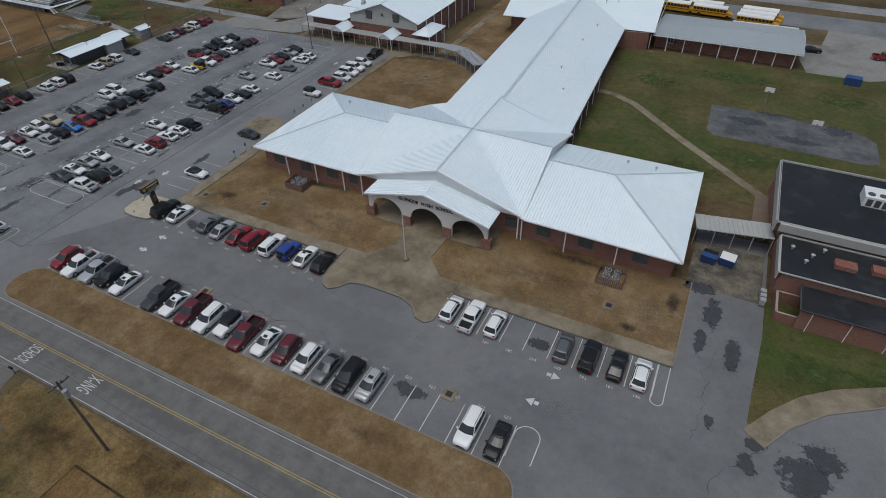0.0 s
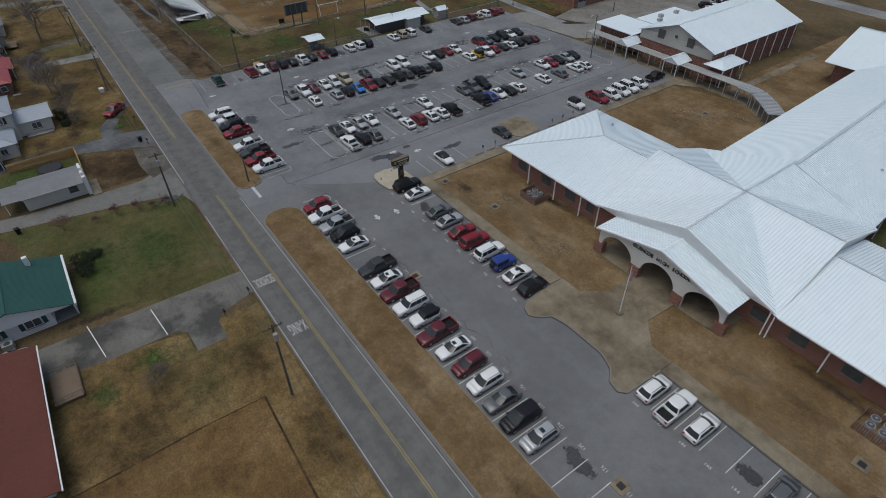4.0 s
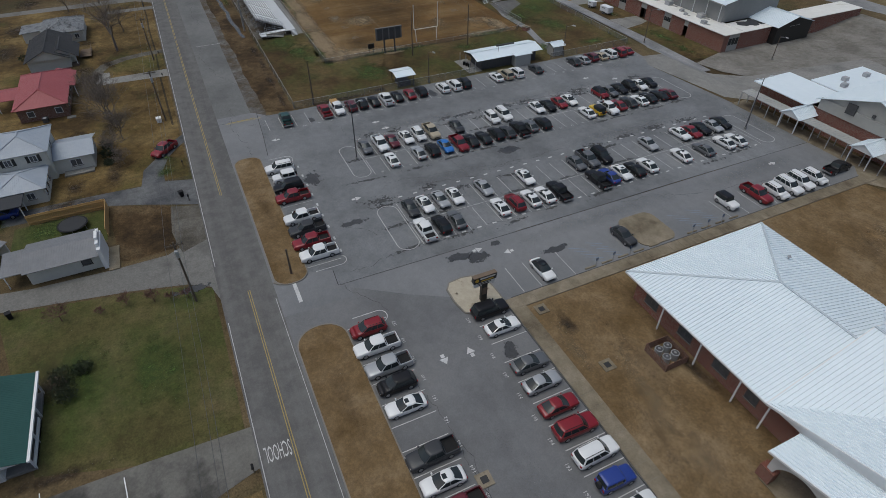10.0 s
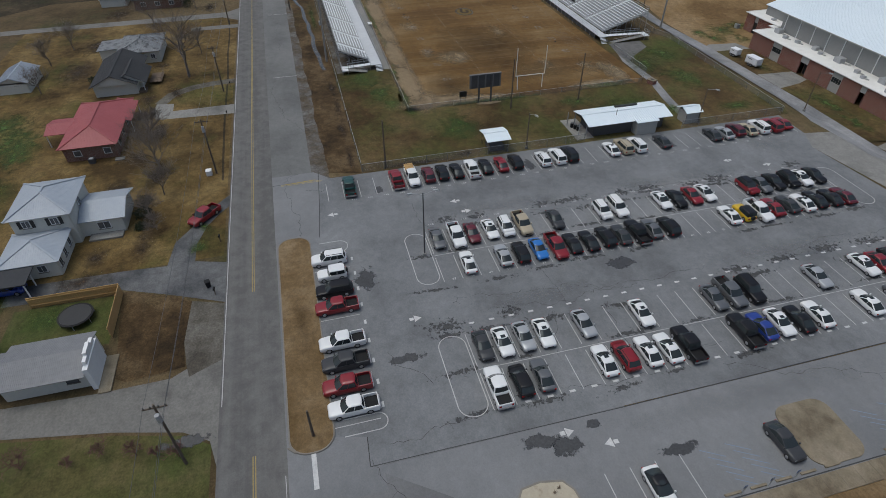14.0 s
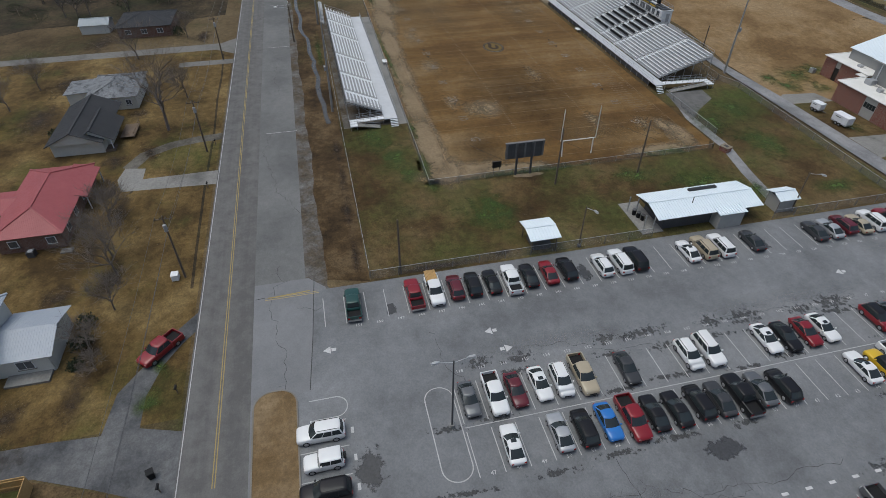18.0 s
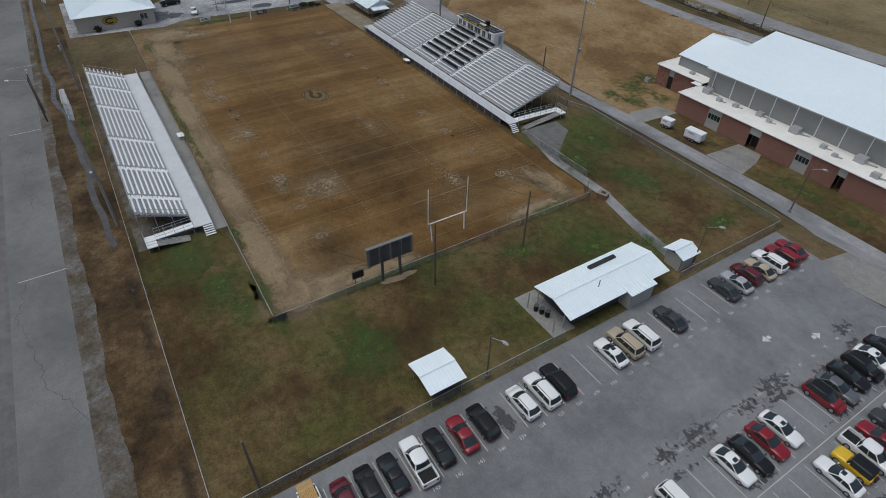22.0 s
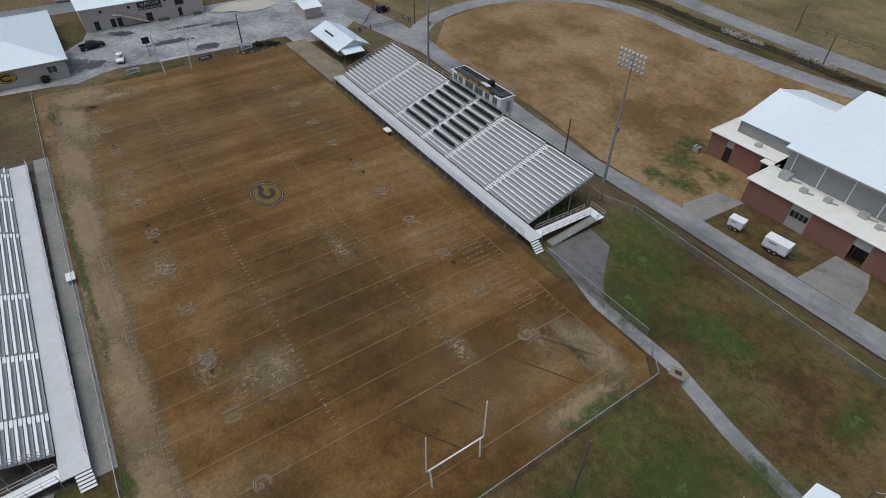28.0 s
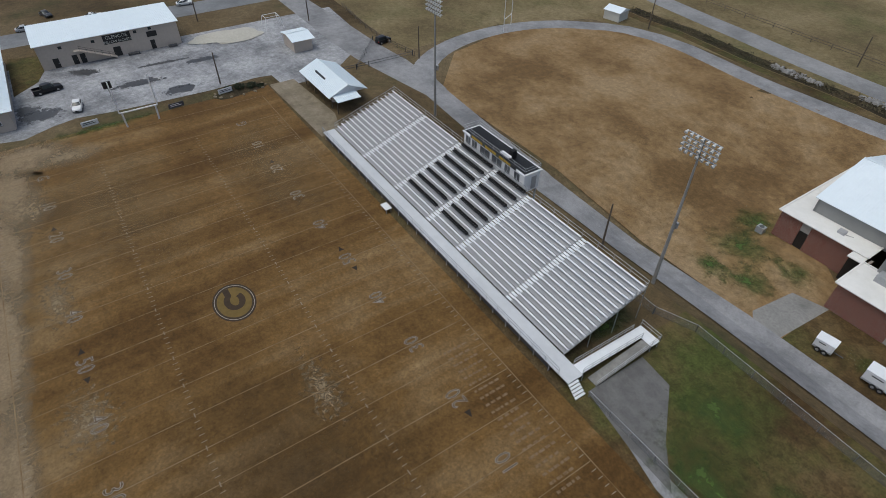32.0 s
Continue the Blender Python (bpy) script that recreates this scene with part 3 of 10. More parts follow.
# field
sheet("football_field", [(-284, 54.0), (-166.3, 52.2), (-166.3, 106), (-169, 108.2), (-284, 108.2)], 0.05, M_FIELD, "dormant brown football turf with faded lines", "field")
S_WORN = soft_mat("worn_turf", (0.170, 0.118, 0.058), (0.275, 0.208, 0.128), 0.8, 2.6, 1.5, 0.95, 0.6)
# broad drifts: mostly paler towards the far end, darker in the near half
S_PALER = soft_mat("paler_field_turf", (0.165, 0.104, 0.042), (0.205, 0.135, 0.060), 0.7, 1.3, 0.14, 0.95, 1.0)
S_RICH = soft_mat("darker_field_turf", (0.058, 0.031, 0.008), (0.082, 0.046, 0.013), 0.62, 1.2, 0.13, 0.95, 0.9)
for cx, cy, rx, ry, a in ((-198, 80, 25, 19, 14), (-175, 64, 11, 8, 0)):
    soft_patch("dark_drift", cx, cy, rx, ry, 0.0605, S_RICH, "darker drift in the dormant turf", "turf", a)
for cx, cy, rx, ry, a in ((-256, 72, 28, 19, 0), (-254, 98, 27, 13, 0), (-177, 88, 11, 12, 0)):
    soft_patch("pale_drift", cx, cy, rx, ry, 0.0625, S_PALER, "paler drift in the dormant turf", "turf", a)
S_SANDY = soft_mat("sandy_worn_turf", (0.2, 0.145, 0.08), (0.27, 0.2, 0.12), 0.85, 1.2, 0.6)
S_BORDER = soft_mat("bare_sandy_border", (0.185, 0.130, 0.070), (0.255, 0.190, 0.115), 0.95, 0.8, 0.5, 0.95, 0.5)
for cx, cy, rx, ry in ((-168.6, 59, 4.2, 12), (-169.8, 55.6, 7.5, 5.0), (-180, 54.9, 18, 3.9), (-167.6, 68, 2.6, 10), (-197, 55.3, 18, 3.6), (-214, 55.6, 20, 3.9), (-233, 56.2, 20, 3.8), (-251, 57.2, 20, 4.6), (-267, 59, 17, 5.6), (-279, 62, 7, 10), (-168.0, 97, 2.6, 10), (-172.5, 103.9, 7, 3.0)):
    soft_patch("sandy_border", cx, cy, rx, ry, 0.0652, S_BORDER, "bare sandy border of the field", "turf")
for cx, cy, rx, ry in ((-176.5, 102.5, 6, 3), (-276, 68, 5, 10), (-192, 70.5, 6, 4.5)):
    soft_patch("sandy_patch", cx, cy, rx, ry, 0.0655, S_SANDY, "pale sandy worn edge of the field", "turf")
S_GREEN = soft_mat("green_regrowth", (0.038, 0.068, 0.011), (0.066, 0.098, 0.019), 0.95, 2.0, 0.55)
S_DARK = soft_mat("dark_turf", (0.05, 0.03, 0.012), (0.085, 0.052, 0.022), 0.3, 2.2, 0.25)
S_DAMP = soft_mat("damp_stain", (0.042, 0.043, 0.045), (0.064, 0.065, 0.068), 0.85, 1.9, 0.7, 0.45, 0.16)
S_LITTER = soft_mat("leaf_litter_damp", (0.045, 0.045, 0.046), (0.075, 0.075, 0.075), 0.9, 3.2, 1.5, 0.8, 0.32)
S_PALE = soft_mat("pale_dry_asphalt", (0.19, 0.193, 0.197), (0.25, 0.253, 0.257), 0.28, 1.2, 0.3, 0.85)
for cx, cy, rx, ry in ((-192, 67.5, 8, 6), (-217, 63.2, 9, 5.5), (-196, 63.5, 7, 3.5), (-238, 62.5, 10, 4), (-178, 99, 8, 4), (-175, 104, 6, 3), (-262, 62, 12, 5), (-207, 86, 10, 3.6), (-190, 70, 6, 3), (-171.5, 102, 5, 3.5), (-182, 90, 7, 3)):
    soft_patch("worn_patch", cx, cy, rx, ry, 0.066, S_WORN, "pale worn patch in the turf", "turf")
for cx, cy, rx, ry, a in ((-184, 45, 9, 7, 0), (-176, 48, 9, 5, -10), (-170, 49.5, 6, 3, 0), (-158, 60.5, 7, 5, 0), (-156, 98, 7, 11, 0), (-161, 88, 5, 8, 0), (-152, 106, 5, 4, 0), (-176, 113, 12, 6, -20), (-166, 118, 10, 7, 0), (-180, 121, 8, 6, 0), (-166.2, 70, 1.7, 20, 0), (-167, 98, 2.0, 9, 0), (-172, 52.6, 9, 1.5, 1), (-186, 53.0, 9, 1.3, 1), (-225, 54.0, 40, 0.9, 1), (-155, 60, 7, 9, 0), (-164.5, 53, 2.2, 3, 0), (-192, 145, 6, 5, 0), (-197, 151, 8, 6, 40), (-189, 152, 5, 4, 0), (-199, 158, 6, 7, 0), (-197, 143, 5, 4, 0), (-172, 144, 8, 3.2, 0), (-150, 144, 11, 3.6, 0), (-140, 143, 7, 3.4, 0), (-272, 56.5, 8, 2.2, 0), (-284, 75, 2.2, 18, 0), (-196, 120, 3, 8, 0), (-150, 120, 4, 8, 0), (-232, 37.5, 22, 1.4, 0)):
    soft_patch("green_patch", cx, cy, rx, ry, 0.068, S_GREEN, "green patch of winter grass", "turf", a)
for cx, cy, rx, ry, a in ((-84, 8, 10, 6, 10), (-88, 0, 9, 5, 0), (-172, -25, 15, 8, 0), (-152, -24, 13, 9, 0), (-168, -22, 12, 7, 0), (-180, -28, 10, 8, 0), (-158, -30, 14, 8, 0), (-125, -14, 6, 5, 0), (-130, 12.5, 3, 3, 0), (-135, 13, 4, 1.5, 30), (-62, 2, 5, 4, 0), (-60, -4, 4, 3, 0), (-120, -6, 5, 5, 0), (30, 60, 12, 3, 20), (20, 57, 6, 4, 0), (0, 97, 8, 5, 0), (10, 105, 12, 6, 0), (-12, 134, 9, 7, 0), (5, 142, 14, 5, 0), (26, 138, 10, 6, 0)):
    soft_patch("green_patch", cx, cy, rx, ry, 0.068, S_GREEN, "green patch of winter grass", "turf", a)
for cx, cy, rx, ry, a in ((-160, 46, 9, 6, 0), (-154, 49, 7, 6, 0), (-154, 66, 7, 6, 0), (-150, 76, 5, 6, 0), (-60, 61, 12, 3, 0), (-12, 60, 14, 3, 5), (-52, 56, 8, 3, -10), (-62, 105, 8, 8, 0), (-40, 26.5, 18, 2, 0), (-70, 27, 9, 2, 0), (-22, 27.5, 8, 2, 0), (-110, 26.5, 9, 2, 0), (-55, 12, 6, 4, 0), (-50, -2, 10, 6, 0), (-160, 8, 10, 5, 0), (-180, 10, 8, 4, 0), (-210, 8, 10, 5, 0)):
    soft_patch("dark_patch", cx, cy, rx, ry, 0.16 if 24 < cy < 30 else 0.07, S_DARK, "darker damp patch in the grass", "turf", a)
S_TAN = soft_mat("worn_tan_yard", (0.205, 0.140, 0.070), (0.255, 0.188, 0.112), 0.55, 1.8, 0.5)
for cx, cy, rx, ry, a in ((-58, 58.5, 12, 2.4, -8), (-66, 54.6, 8, 1.7, 0), (-12, 54.6, 13, 2.0, 0), (1, 58, 3.2, 6, 0), (-48, 58, 5, 3, 0), (-18, 58.5, 7, 2.2, 6), (-62, 112, 8, 6, 0), (-56, 118, 6, 4, 0), (-64, 138, 3, 10, 0)):
    soft_patch("worn_yard", cx, cy, rx, ry, 0.072, S_TAN, "worn tan drift in the dormant yard", "turf", a)
# leaf-strewn soil; the patches by the lot fence also paint its shaded strip
S_LEAF_SHADE = soft_mat("leaf_soil_with_shade", (0.03, 0.02, 0.012), (0.06, 0.04, 0.023), 0.9, 1.7, 0.5)
for cx, cy, rx, ry, a in ((-133, 4.5, 7, 2.6, 0), (-140, 4.0, 6, 2.5, 0), (-131, -2, 4, 3, 0), (-126, -3, 3, 6, 0), (-150, -2, 5, 4, 0), (-160, 0, 6, 4, 0), (-186, -2, 5, 4, 0), (-188, 4, 7, 2.5, 20), (-205, -1, 5, 3, 0), (-206, -20, 14, 7, 0), (-224, -18, 10, 8, 0), (-152, 4, 9, 3, 0), (-170, 2, 8, 3, 0), (-87, -3, 5, 3, 0), (-74, -2, 1.2, 7, 0), (-250, -18, 10, 6, 0), (-250, 8, 9, 3, 0), (-226, 2, 7, 4, 0), (-58, 65.6, 11, 1.5, 0), (-10, 64.9, 11, 1.4, 0), (-69.5, 56.2, 3.4, 1.6, 0), (-1.5, 55, 2, 1, 0), (3.2, 62, 1.4, 3.5, 0), (-150, 37.7, 7, 1.2, 0), (-161, 37.6, 7, 1.5, 0), (-171, 37.9, 7, 1.2, 0), (-181, 37.7, 7, 1.5, 0), (-144.9, 50, 1.1, 11, 0), (-146, 58.5, 1.4, 3, 0)):
    soft_patch("leaf_soil_shade", cx, cy, rx, ry, 0.0715, S_LEAF_SHADE, "dark leaf-strewn soil, with painted shade along the lot fence", "soil", a)
# roads
sheet("road", [(-700, 16.6), (300, 16.6), (300, 23.6), (-700, 23.6)], 0.05, M_ROAD, "two-lane grey asphalt road", "road")
sheet("road_shoulder", [(-700, 23.6), (-127, 23.6), (-127, 28), (-146, 30.4), (-700, 30.6)], 0.048, M_STRIP, "worn asphalt parking strip along the road", "road")
rnd = random.Random(5)
edge_ = [(-143.6, 33.6)] + [(-144.5 - 0.5 * k, 33.2 - 0.006 * k + 0.2 * math.sin(k * 0.11) + 0.1 * math.sin(k * 0.37) + rnd.uniform(-0.05, 0.05)) for k in range(300)] + [(-700, 32.4)]
sheet("gravel_shoulder", [(-700, 30.5), (-155, 30.4), (-146, 30.2), (-143.6, 30.2)] + edge_, 0.0425, M_GRAVEL, "broken pale shoulder along the asphalt", "verge")
sheet("side_street", [(-109, 16.7), (-105.6, 11), (-105.5, 3.4), (-106.0, -6.5), (-107.4, -14.4), (-118, -60), (-113, -60), (-103.4, -14.1), (-101.6, -4.5), (-99.7, 5.8), (-97.8, 13), (-96, 15.8), (-92.4, 16.7)], 0.046, M_DRIVE, "pale cracked concrete side street", "road")
sheet("side_street_far", [(-247.0, 16.7), (-243.8, 13), (-242.8, -31), (-242, -60), (-238, -60), (-239.0, -31), (-239.2, 12), (-235.5, 16.7)], 0.046, M_DRIVE, "pale side street between houses", "road")
sheet("driveway_concrete", [(-71.6, 16.6), (-66.4, 16.6), (-64.9, 11.7), (-63.5, 10.8), (-60.3, 10.9), (-60.2, 7.1), (-64.2, 6.9), (-65.1, 5.5), (-65.2, -2.0), (-66.0, -9.5), (-72.2, -9.5), (-72.0, 5.7)], 0.055, M_STAINED, "long concrete driveway with joints", "driveway")
sheet("driveway_asphalt", [(-117.0, 16.65), (-125.3, 16.65), (-126.7, 12.2), (-130.8, 12.2), (-134.9, 13.4), (-137.9, 15.2), (-139.7, 16.65), (-143.1, 16.65), (-140.3, 14.3), (-135.8, 11.6), (-131.9, 9.0), (-126.6, 8.4), (-127, 3.0), (-127.2, -12), (-123.4, -12), (-123.0, 2.9), (-120.5, 9)], 0.055, M_DRIVEWAY, "dark asphalt driveway", "driveway")
sheet("driveway_gravel", [(-118.3, 12.4), (-116.8, 16.62), (-107, 16.62), (-105.3, 13), (-107, 12.6), (-111, 12)], 0.05, M_PULLIN, "muddy gravel pull-in beside the road", "driveway")
sheet("cabin_yard", [(-119.9, 9.9), (-118.3, 12.4), (-111, 12.0), (-107, 12.4), (-106.4, 6), (-107.2, 4.7), (-122.7, 3)], 0.052, M_DIRT, "brown muddy yard with a little green", "lawn")
sheet("driveway_far", [(-178.6, 16.62), (-174.1, 16.62), (-175, 1.3), (-179, 0), (-182.7, 0.6), (-182, 4.1), (-178.4, 4.2)], 0.055, M_CONC, "short concrete driveway", "driveway")
sheet("driveway_dirt", ribbon([(-191.4, 16.6), (-191.0, 12), (-189.8, 7.5), (-187.0, 3.2), (-182.5, 1.2)], 2.6), 0.05, M_PULLIN, "worn dirt driveway", "driveway")
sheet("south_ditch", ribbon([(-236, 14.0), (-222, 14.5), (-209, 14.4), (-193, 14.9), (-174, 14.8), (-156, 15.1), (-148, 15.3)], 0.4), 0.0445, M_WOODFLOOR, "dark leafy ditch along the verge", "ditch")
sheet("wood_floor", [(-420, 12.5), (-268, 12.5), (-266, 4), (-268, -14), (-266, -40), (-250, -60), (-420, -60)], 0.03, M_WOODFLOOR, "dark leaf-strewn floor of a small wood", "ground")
sheet("driveway_end", [(-232, 16.6), (-229, 16.6), (-229, 4), (-232, 4)], 0.05, M_DRIVE, "concrete driveway", "driveway")

# school lots
sheet("lot_entrance", [(-146.5, 23.6), (-86, 23.6), (-86, 33), (-144.2, 33), (-146.5, 30.8)], 0.0535, M_AISLE, "worn asphalt at the lot entrances", "parking lot")
sheet("front_lot", [(-93, 23.6), (-82.5, 23.6), (-7, 23.6), (28, 23.6), (60, 30), (60, 64), (36, 59.5), (26.9, 56.5), (20.8, 52.4), (15, 46.5), (13.4, 46.6), (14.0, 60), (13.9, 80.5), (3.9, 80), (4.7, 66), (4.9, 51), (-76.5, 51), (-76.5, 60), (-93, 60)], 0.052, M_LOT, "smooth grey asphalt front lot", "parking lot")
sheet("main_lot", [(-143.8, 31.4), (-135.2, 30.8), (-127.6, 30.1), (-127, 27.6), (-93.4, 27.6), (-92.2, 31.9), (-88.8, 31.7), (-88.6, 126.5), (-131, 122.5), (-136, 125), (-143.8, 125.5)], 0.056, M_OLD, "old patched asphalt student lot", "parking lot")
sheet("near_aisle", [(-88.6, 31.8), (-82.9, 40), (-76.4, 51), (-76.4, 123), (-79, 126), (-88.5, 126.4)], 0.06, M_AISLE, "smoother asphalt aisle by the school", "parking lot")
sheet("lot_exit", [(-131, 122.5), (-110, 125.5), (-104, 132), (-95, 170), (-112, 175), (-118, 142), (-126, 136), (-135, 131), (-136, 125)], 0.045, M_CONC, "pale worn drive behind the lot", "driveway")
sheet("gym_forecourt", [(-131, 138.7), (-118, 142), (-104, 175), (-104, 205), (-134, 205), (-134, 150)], 0.043, M_FORE, "pale dirt forecourt at the gymnasium", "forecourt")
sheet("gym_road", [(-126, 131), (-140, 130.0), (-152, 133.0), (-190, 133.3), (-225, 131.8), (-262, 134.5), (-262, 139.5), (-225, 136.6), (-205, 138.2), (-188, 139.3), (-152, 139.6), (-126, 138.6)], 0.047, M_PATH, "narrow asphalt road behind the stands", "road")
loop = [(-262, 137)] + arc(-262, 166, 21, 29.5, -100, -238, 19)[1:] + [(-269.4, 195.2), (-265, 198.3), (-257, 200.9), (-248.5, 201.6), (-239.6, 200.9), (-231, 200.0), (-224, 199.8), (-211.4, 200.2), (-199.3, 200.9), (-190, 202), (-150, 209), (-100, 221)]
sheet("loop_path", ribbon(loop, 5.4), 0.049, M_PATH, "asphalt loop round the practice ground", "path")
sheet("outer_road", ribbon([(-400, 240), (-300, 227.6), (-272, 223.7), (-258, 222), (-245, 220.7), (-235, 219.3), (-225, 218.3), (-205, 216.9), (-120, 214), (0, 209), (200, 200)], 7.4), 0.05, M_FARROAD, "pale outer road beyond the grounds", "road")
sheet("field_house_lot", [(-322, 40), (-322, 140), (-296, 138), (-281.5, 122), (-281.3, 111), (-288.4, 110.6), (-289, 107), (-288.2, 98), (-288.5, 88.7), (-289.2, 78), (-290.2, 71.7), (-289, 67.5), (-286.4, 62.5), (-287.5, 58), (-289, 40)], 0.046, M_FARLOT, "patched pale asphalt lot behind the end zone", "parking lot")
sheet("lawn_block", [(-329, 62.2), (-327, 69), (-317.6, 68.9), (-311.8, 67.1), (-306.7, 62.2)], 0.052, M_APRON, "patch of winter grass between two buildings", "lawn")
sheet("field_road", [(-337, 130.2), (-318, 130.1), (-302, 129.8), (-287, 130.4), (-279.6, 131.5), (-262, 134.4), (-262, 139.6), (-279, 140.2), (-291, 139.1), (-304, 138.8), (-337, 137.2)], 0.0465, M_PATH, "asphalt road beside the field house lot", "road")
sheet("far_cross_road", [(-346, -60), (-336, -60), (-336, 260), (-346, 260)], 0.044, M_OLD, "cross road behind the field house", "road")
sheet("bus_road", [(-30, 186), (70, 184), (70, 196), (-30, 200)], 0.047, M_OLD, "bus loop behind the school", "road")
sheet("bus_drive", [(19, 150), (29, 147), (29.5, 151), (42, 158), (42, 184), (24, 186), (22, 172), (17, 172), (17, 160)], 0.049, M_CONC, "concrete service drive", "driveway")
sheet("old_court", [(0.8, 126), (5, 126.3), (27.5, 124.5), (30.5, 121), (30.5, 112.6), (28, 111.6), (2.6, 112.2), (1.2, 114)], 0.07, M_DRIVEWAY, "cracked dark asphalt play court", "court")
for cx, cy, rx, ry in ((8, 121, 5, 2.4), (17, 116, 6, 2.0), (24, 123, 4, 3), (13, 126, 5, 1.2)):
    soft_patch("damp_patch", cx, cy, rx, ry, 0.078, S_DAMP, "dark puddled stain on the court", "stain")
sheet("court_path", ribbon([(-23, 123), (-19, 122.6), (-14, 119.5), (-3, 108), (9.5, 96), (12.5, 93)], 1.7), 0.075, M_WALK, "pale curved footpath", "path")
sheet("back_path", ribbon([(-64.4, 129), (-64.4, 165)], 1.9), 0.09, M_WALK, "pale footpath", "path")
sheet("stadium_path", ribbon([(-189.5, 112.5), (-178, 109.6), (-166, 109.6), (-157, 107.7), (-146, 106.2)], 2.0), 0.06, M_PATH, "narrow asphalt footpath to the stands", "path")
sheet("stadium_apron", [(-190, 111), (-183, 109.8), (-177, 109.6), (-181, 113.5), (-185.5, 119.5), (-190, 120)], 0.062, M_ROAD, "dark asphalt apron beside the stands", "path")
sheet("dumpster_pad", [(4.0, 66.5), (13.5, 66.5), (13.5, 77), (4.0, 77)], 0.06, M_MUDPAD, "dirty stained service pad", "pad")
sheet("gym_walk", [(-188, 140.4), (-187.2, 139.3), (-183.2, 139.3), (-182.4, 149.4), (-187, 148.2)], 0.06, M_CONC, "concrete pad beside the gymnasium", "pad")
sheet("gym_step_pad", [(-167.2, 139.6), (-159, 139.6), (-160.2, 145.8), (-161.6, 149.2), (-166.6, 149.2)], 0.06, M_CONC, "concrete pad at a gymnasium door", "pad")
sheet("stand_pad", [(-189, 39.8), (-189, 52.3), (-257, 53.4), (-257, 39.8)], 0.055, M_GRAVEL, "gravel bed under the visitor stand", "pad")
sheet("stand_walk", [(-257, 51.3), (-188.7, 50.3), (-188.7, 52.6), (-257, 53.6)], 0.07, M_CONC, "concrete walk before the visitor stand", "path")
sheet("snack_terrace", [(-284, 108.5), (-258, 109), (-258, 113), (-265, 115), (-284, 114)], 0.06, M_WALK, "tan concrete terrace before the snack stand", "path")
wet = [(-330, 32.9), (-300, 33.0), (-268, 33.2), (-260, 33.9), (-251, 33.7), (-242, 34.8), (-233, 35.1), (-226, 36.2), (-221, 35.9), (-216, 36.1), (-205, 36.4), (-196, 36.9), (-188, 37.4)]
rnd = random.Random(61)
left_ = [(x + rnd.uniform(-1, 1), y + rnd.uniform(0.15, 0.75)) for a, b in zip(wet, wet[1:]) for x, y in (a, ((a[0] + b[0]) / 2, (a[1] + b[1]) / 2))]
right_ = [(x, y - rnd.uniform(0.75, 1.1)) for x, y in left_]
sheet("wet_ditch", left_ + right_[::-1], 0.047, surf("still_ditch_water", (0.05, 0.046, 0.038), (0.085, 0.078, 0.066), 0.6, 0.3, 0.22), "narrow strip of still water in the ditch", "ditch")

# grass islands with kerbs
ISLANDS = [
    ("lawn_strip", round_rect(-82.6, -6.6, 23.9, 30.2, 2.9)),
    ("lawn_island", round_rect(-128.2, -91.8, 23.9, 28.6, 2.0)),
]
for name, poly in ISLANDS:
    bm = B()
    prism(bm, poly, 0.05, 0.15)
    structure(name, bm, M_YARD, "tan grass strip inside a kerb", "lawn")
    bm = B()
    kerb(bm, poly + poly[:1])
    structure("kerb", bm, M_KERB, "pale concrete kerb", "kerb")
bm = B()
SIGN_BED = [(-79.0, 44.7), (-76.7, 45.1), (-75.8, 46.4), (-75.7, 48.8), (-76.3, 50.9), (-79.0, 50.85), (-81.3, 50.6), (-82.4, 49.8), (-82.85, 47.6), (-82.6, 45.6), (-81.5, 44.8)]
prism(bm, SIGN_BED, 0.05, 0.19)
structure("sign_island", bm, surf("pale_gravel_bed", (0.33, 0.29, 0.22), (0.47, 0.42, 0.33), 2.0, 0.4, 0.95, c=(0.2, 0.16, 0.11), patch=0.5, cut=0.6), "pale gravel bed round the sign", "island")
bm = B()
kerb(bm, SIGN_BED + SIGN_BED[:1], 0.2, 0.17)
structure("kerb", bm, M_KERB, "pale concrete kerb", "kerb")
bm = B()
prism(bm, round_rect(-84.2, -77.0, 75.2, 81.8, 1.6), 0.05, 0.18)
structure("ramp_island", bm, M_WALK, "tan concrete island at the side walk", "island")

# pavements: separate slabs with joints
def slabs(name, x0, x1, y0, y1, step, z, along="x"):
    base = tagged(link(name, box(B(), x0, x1, y0, y1, 0.03, z - 0.02), M_KERB), "tan concrete footpath in slabs", "footpath", kind="structure")
    span = (x1 - x0) if along == "x" else (y1 - y0)
    n = max(1, round(span / step))
    bm = B()
    w = span / n
    box(bm, 0.015, w - 0.015, 0.015, (y1 - y0) - 0.015, z - 0.06, z) if along == "x" else box(bm, 0.015, (x1 - x0) - 0.015, 0.015, w - 0.015, z - 0.06, z)
    first = part("slab", bm, M_WALK, base)
    for k in range(n):
        ob = first if k == 0 else new("slab", first.data)
        ob.parent = base
        ob.location = (x0 + w * k, y0, 0) if along == "x" else (x0, y0 + w * k, 0)
    return base


slabs("footpath_front_west", -76.4, -42.9, 50.9, 53.0, 1.9, 0.19)
slabs("footpath_front_east", -24.25, 4.7, 50.9, 53.2, 1.9, 0.19)
slabs("footpath_side", -76.4, -74.4, 53.0, 124.0, 2.0, 0.19, "y")

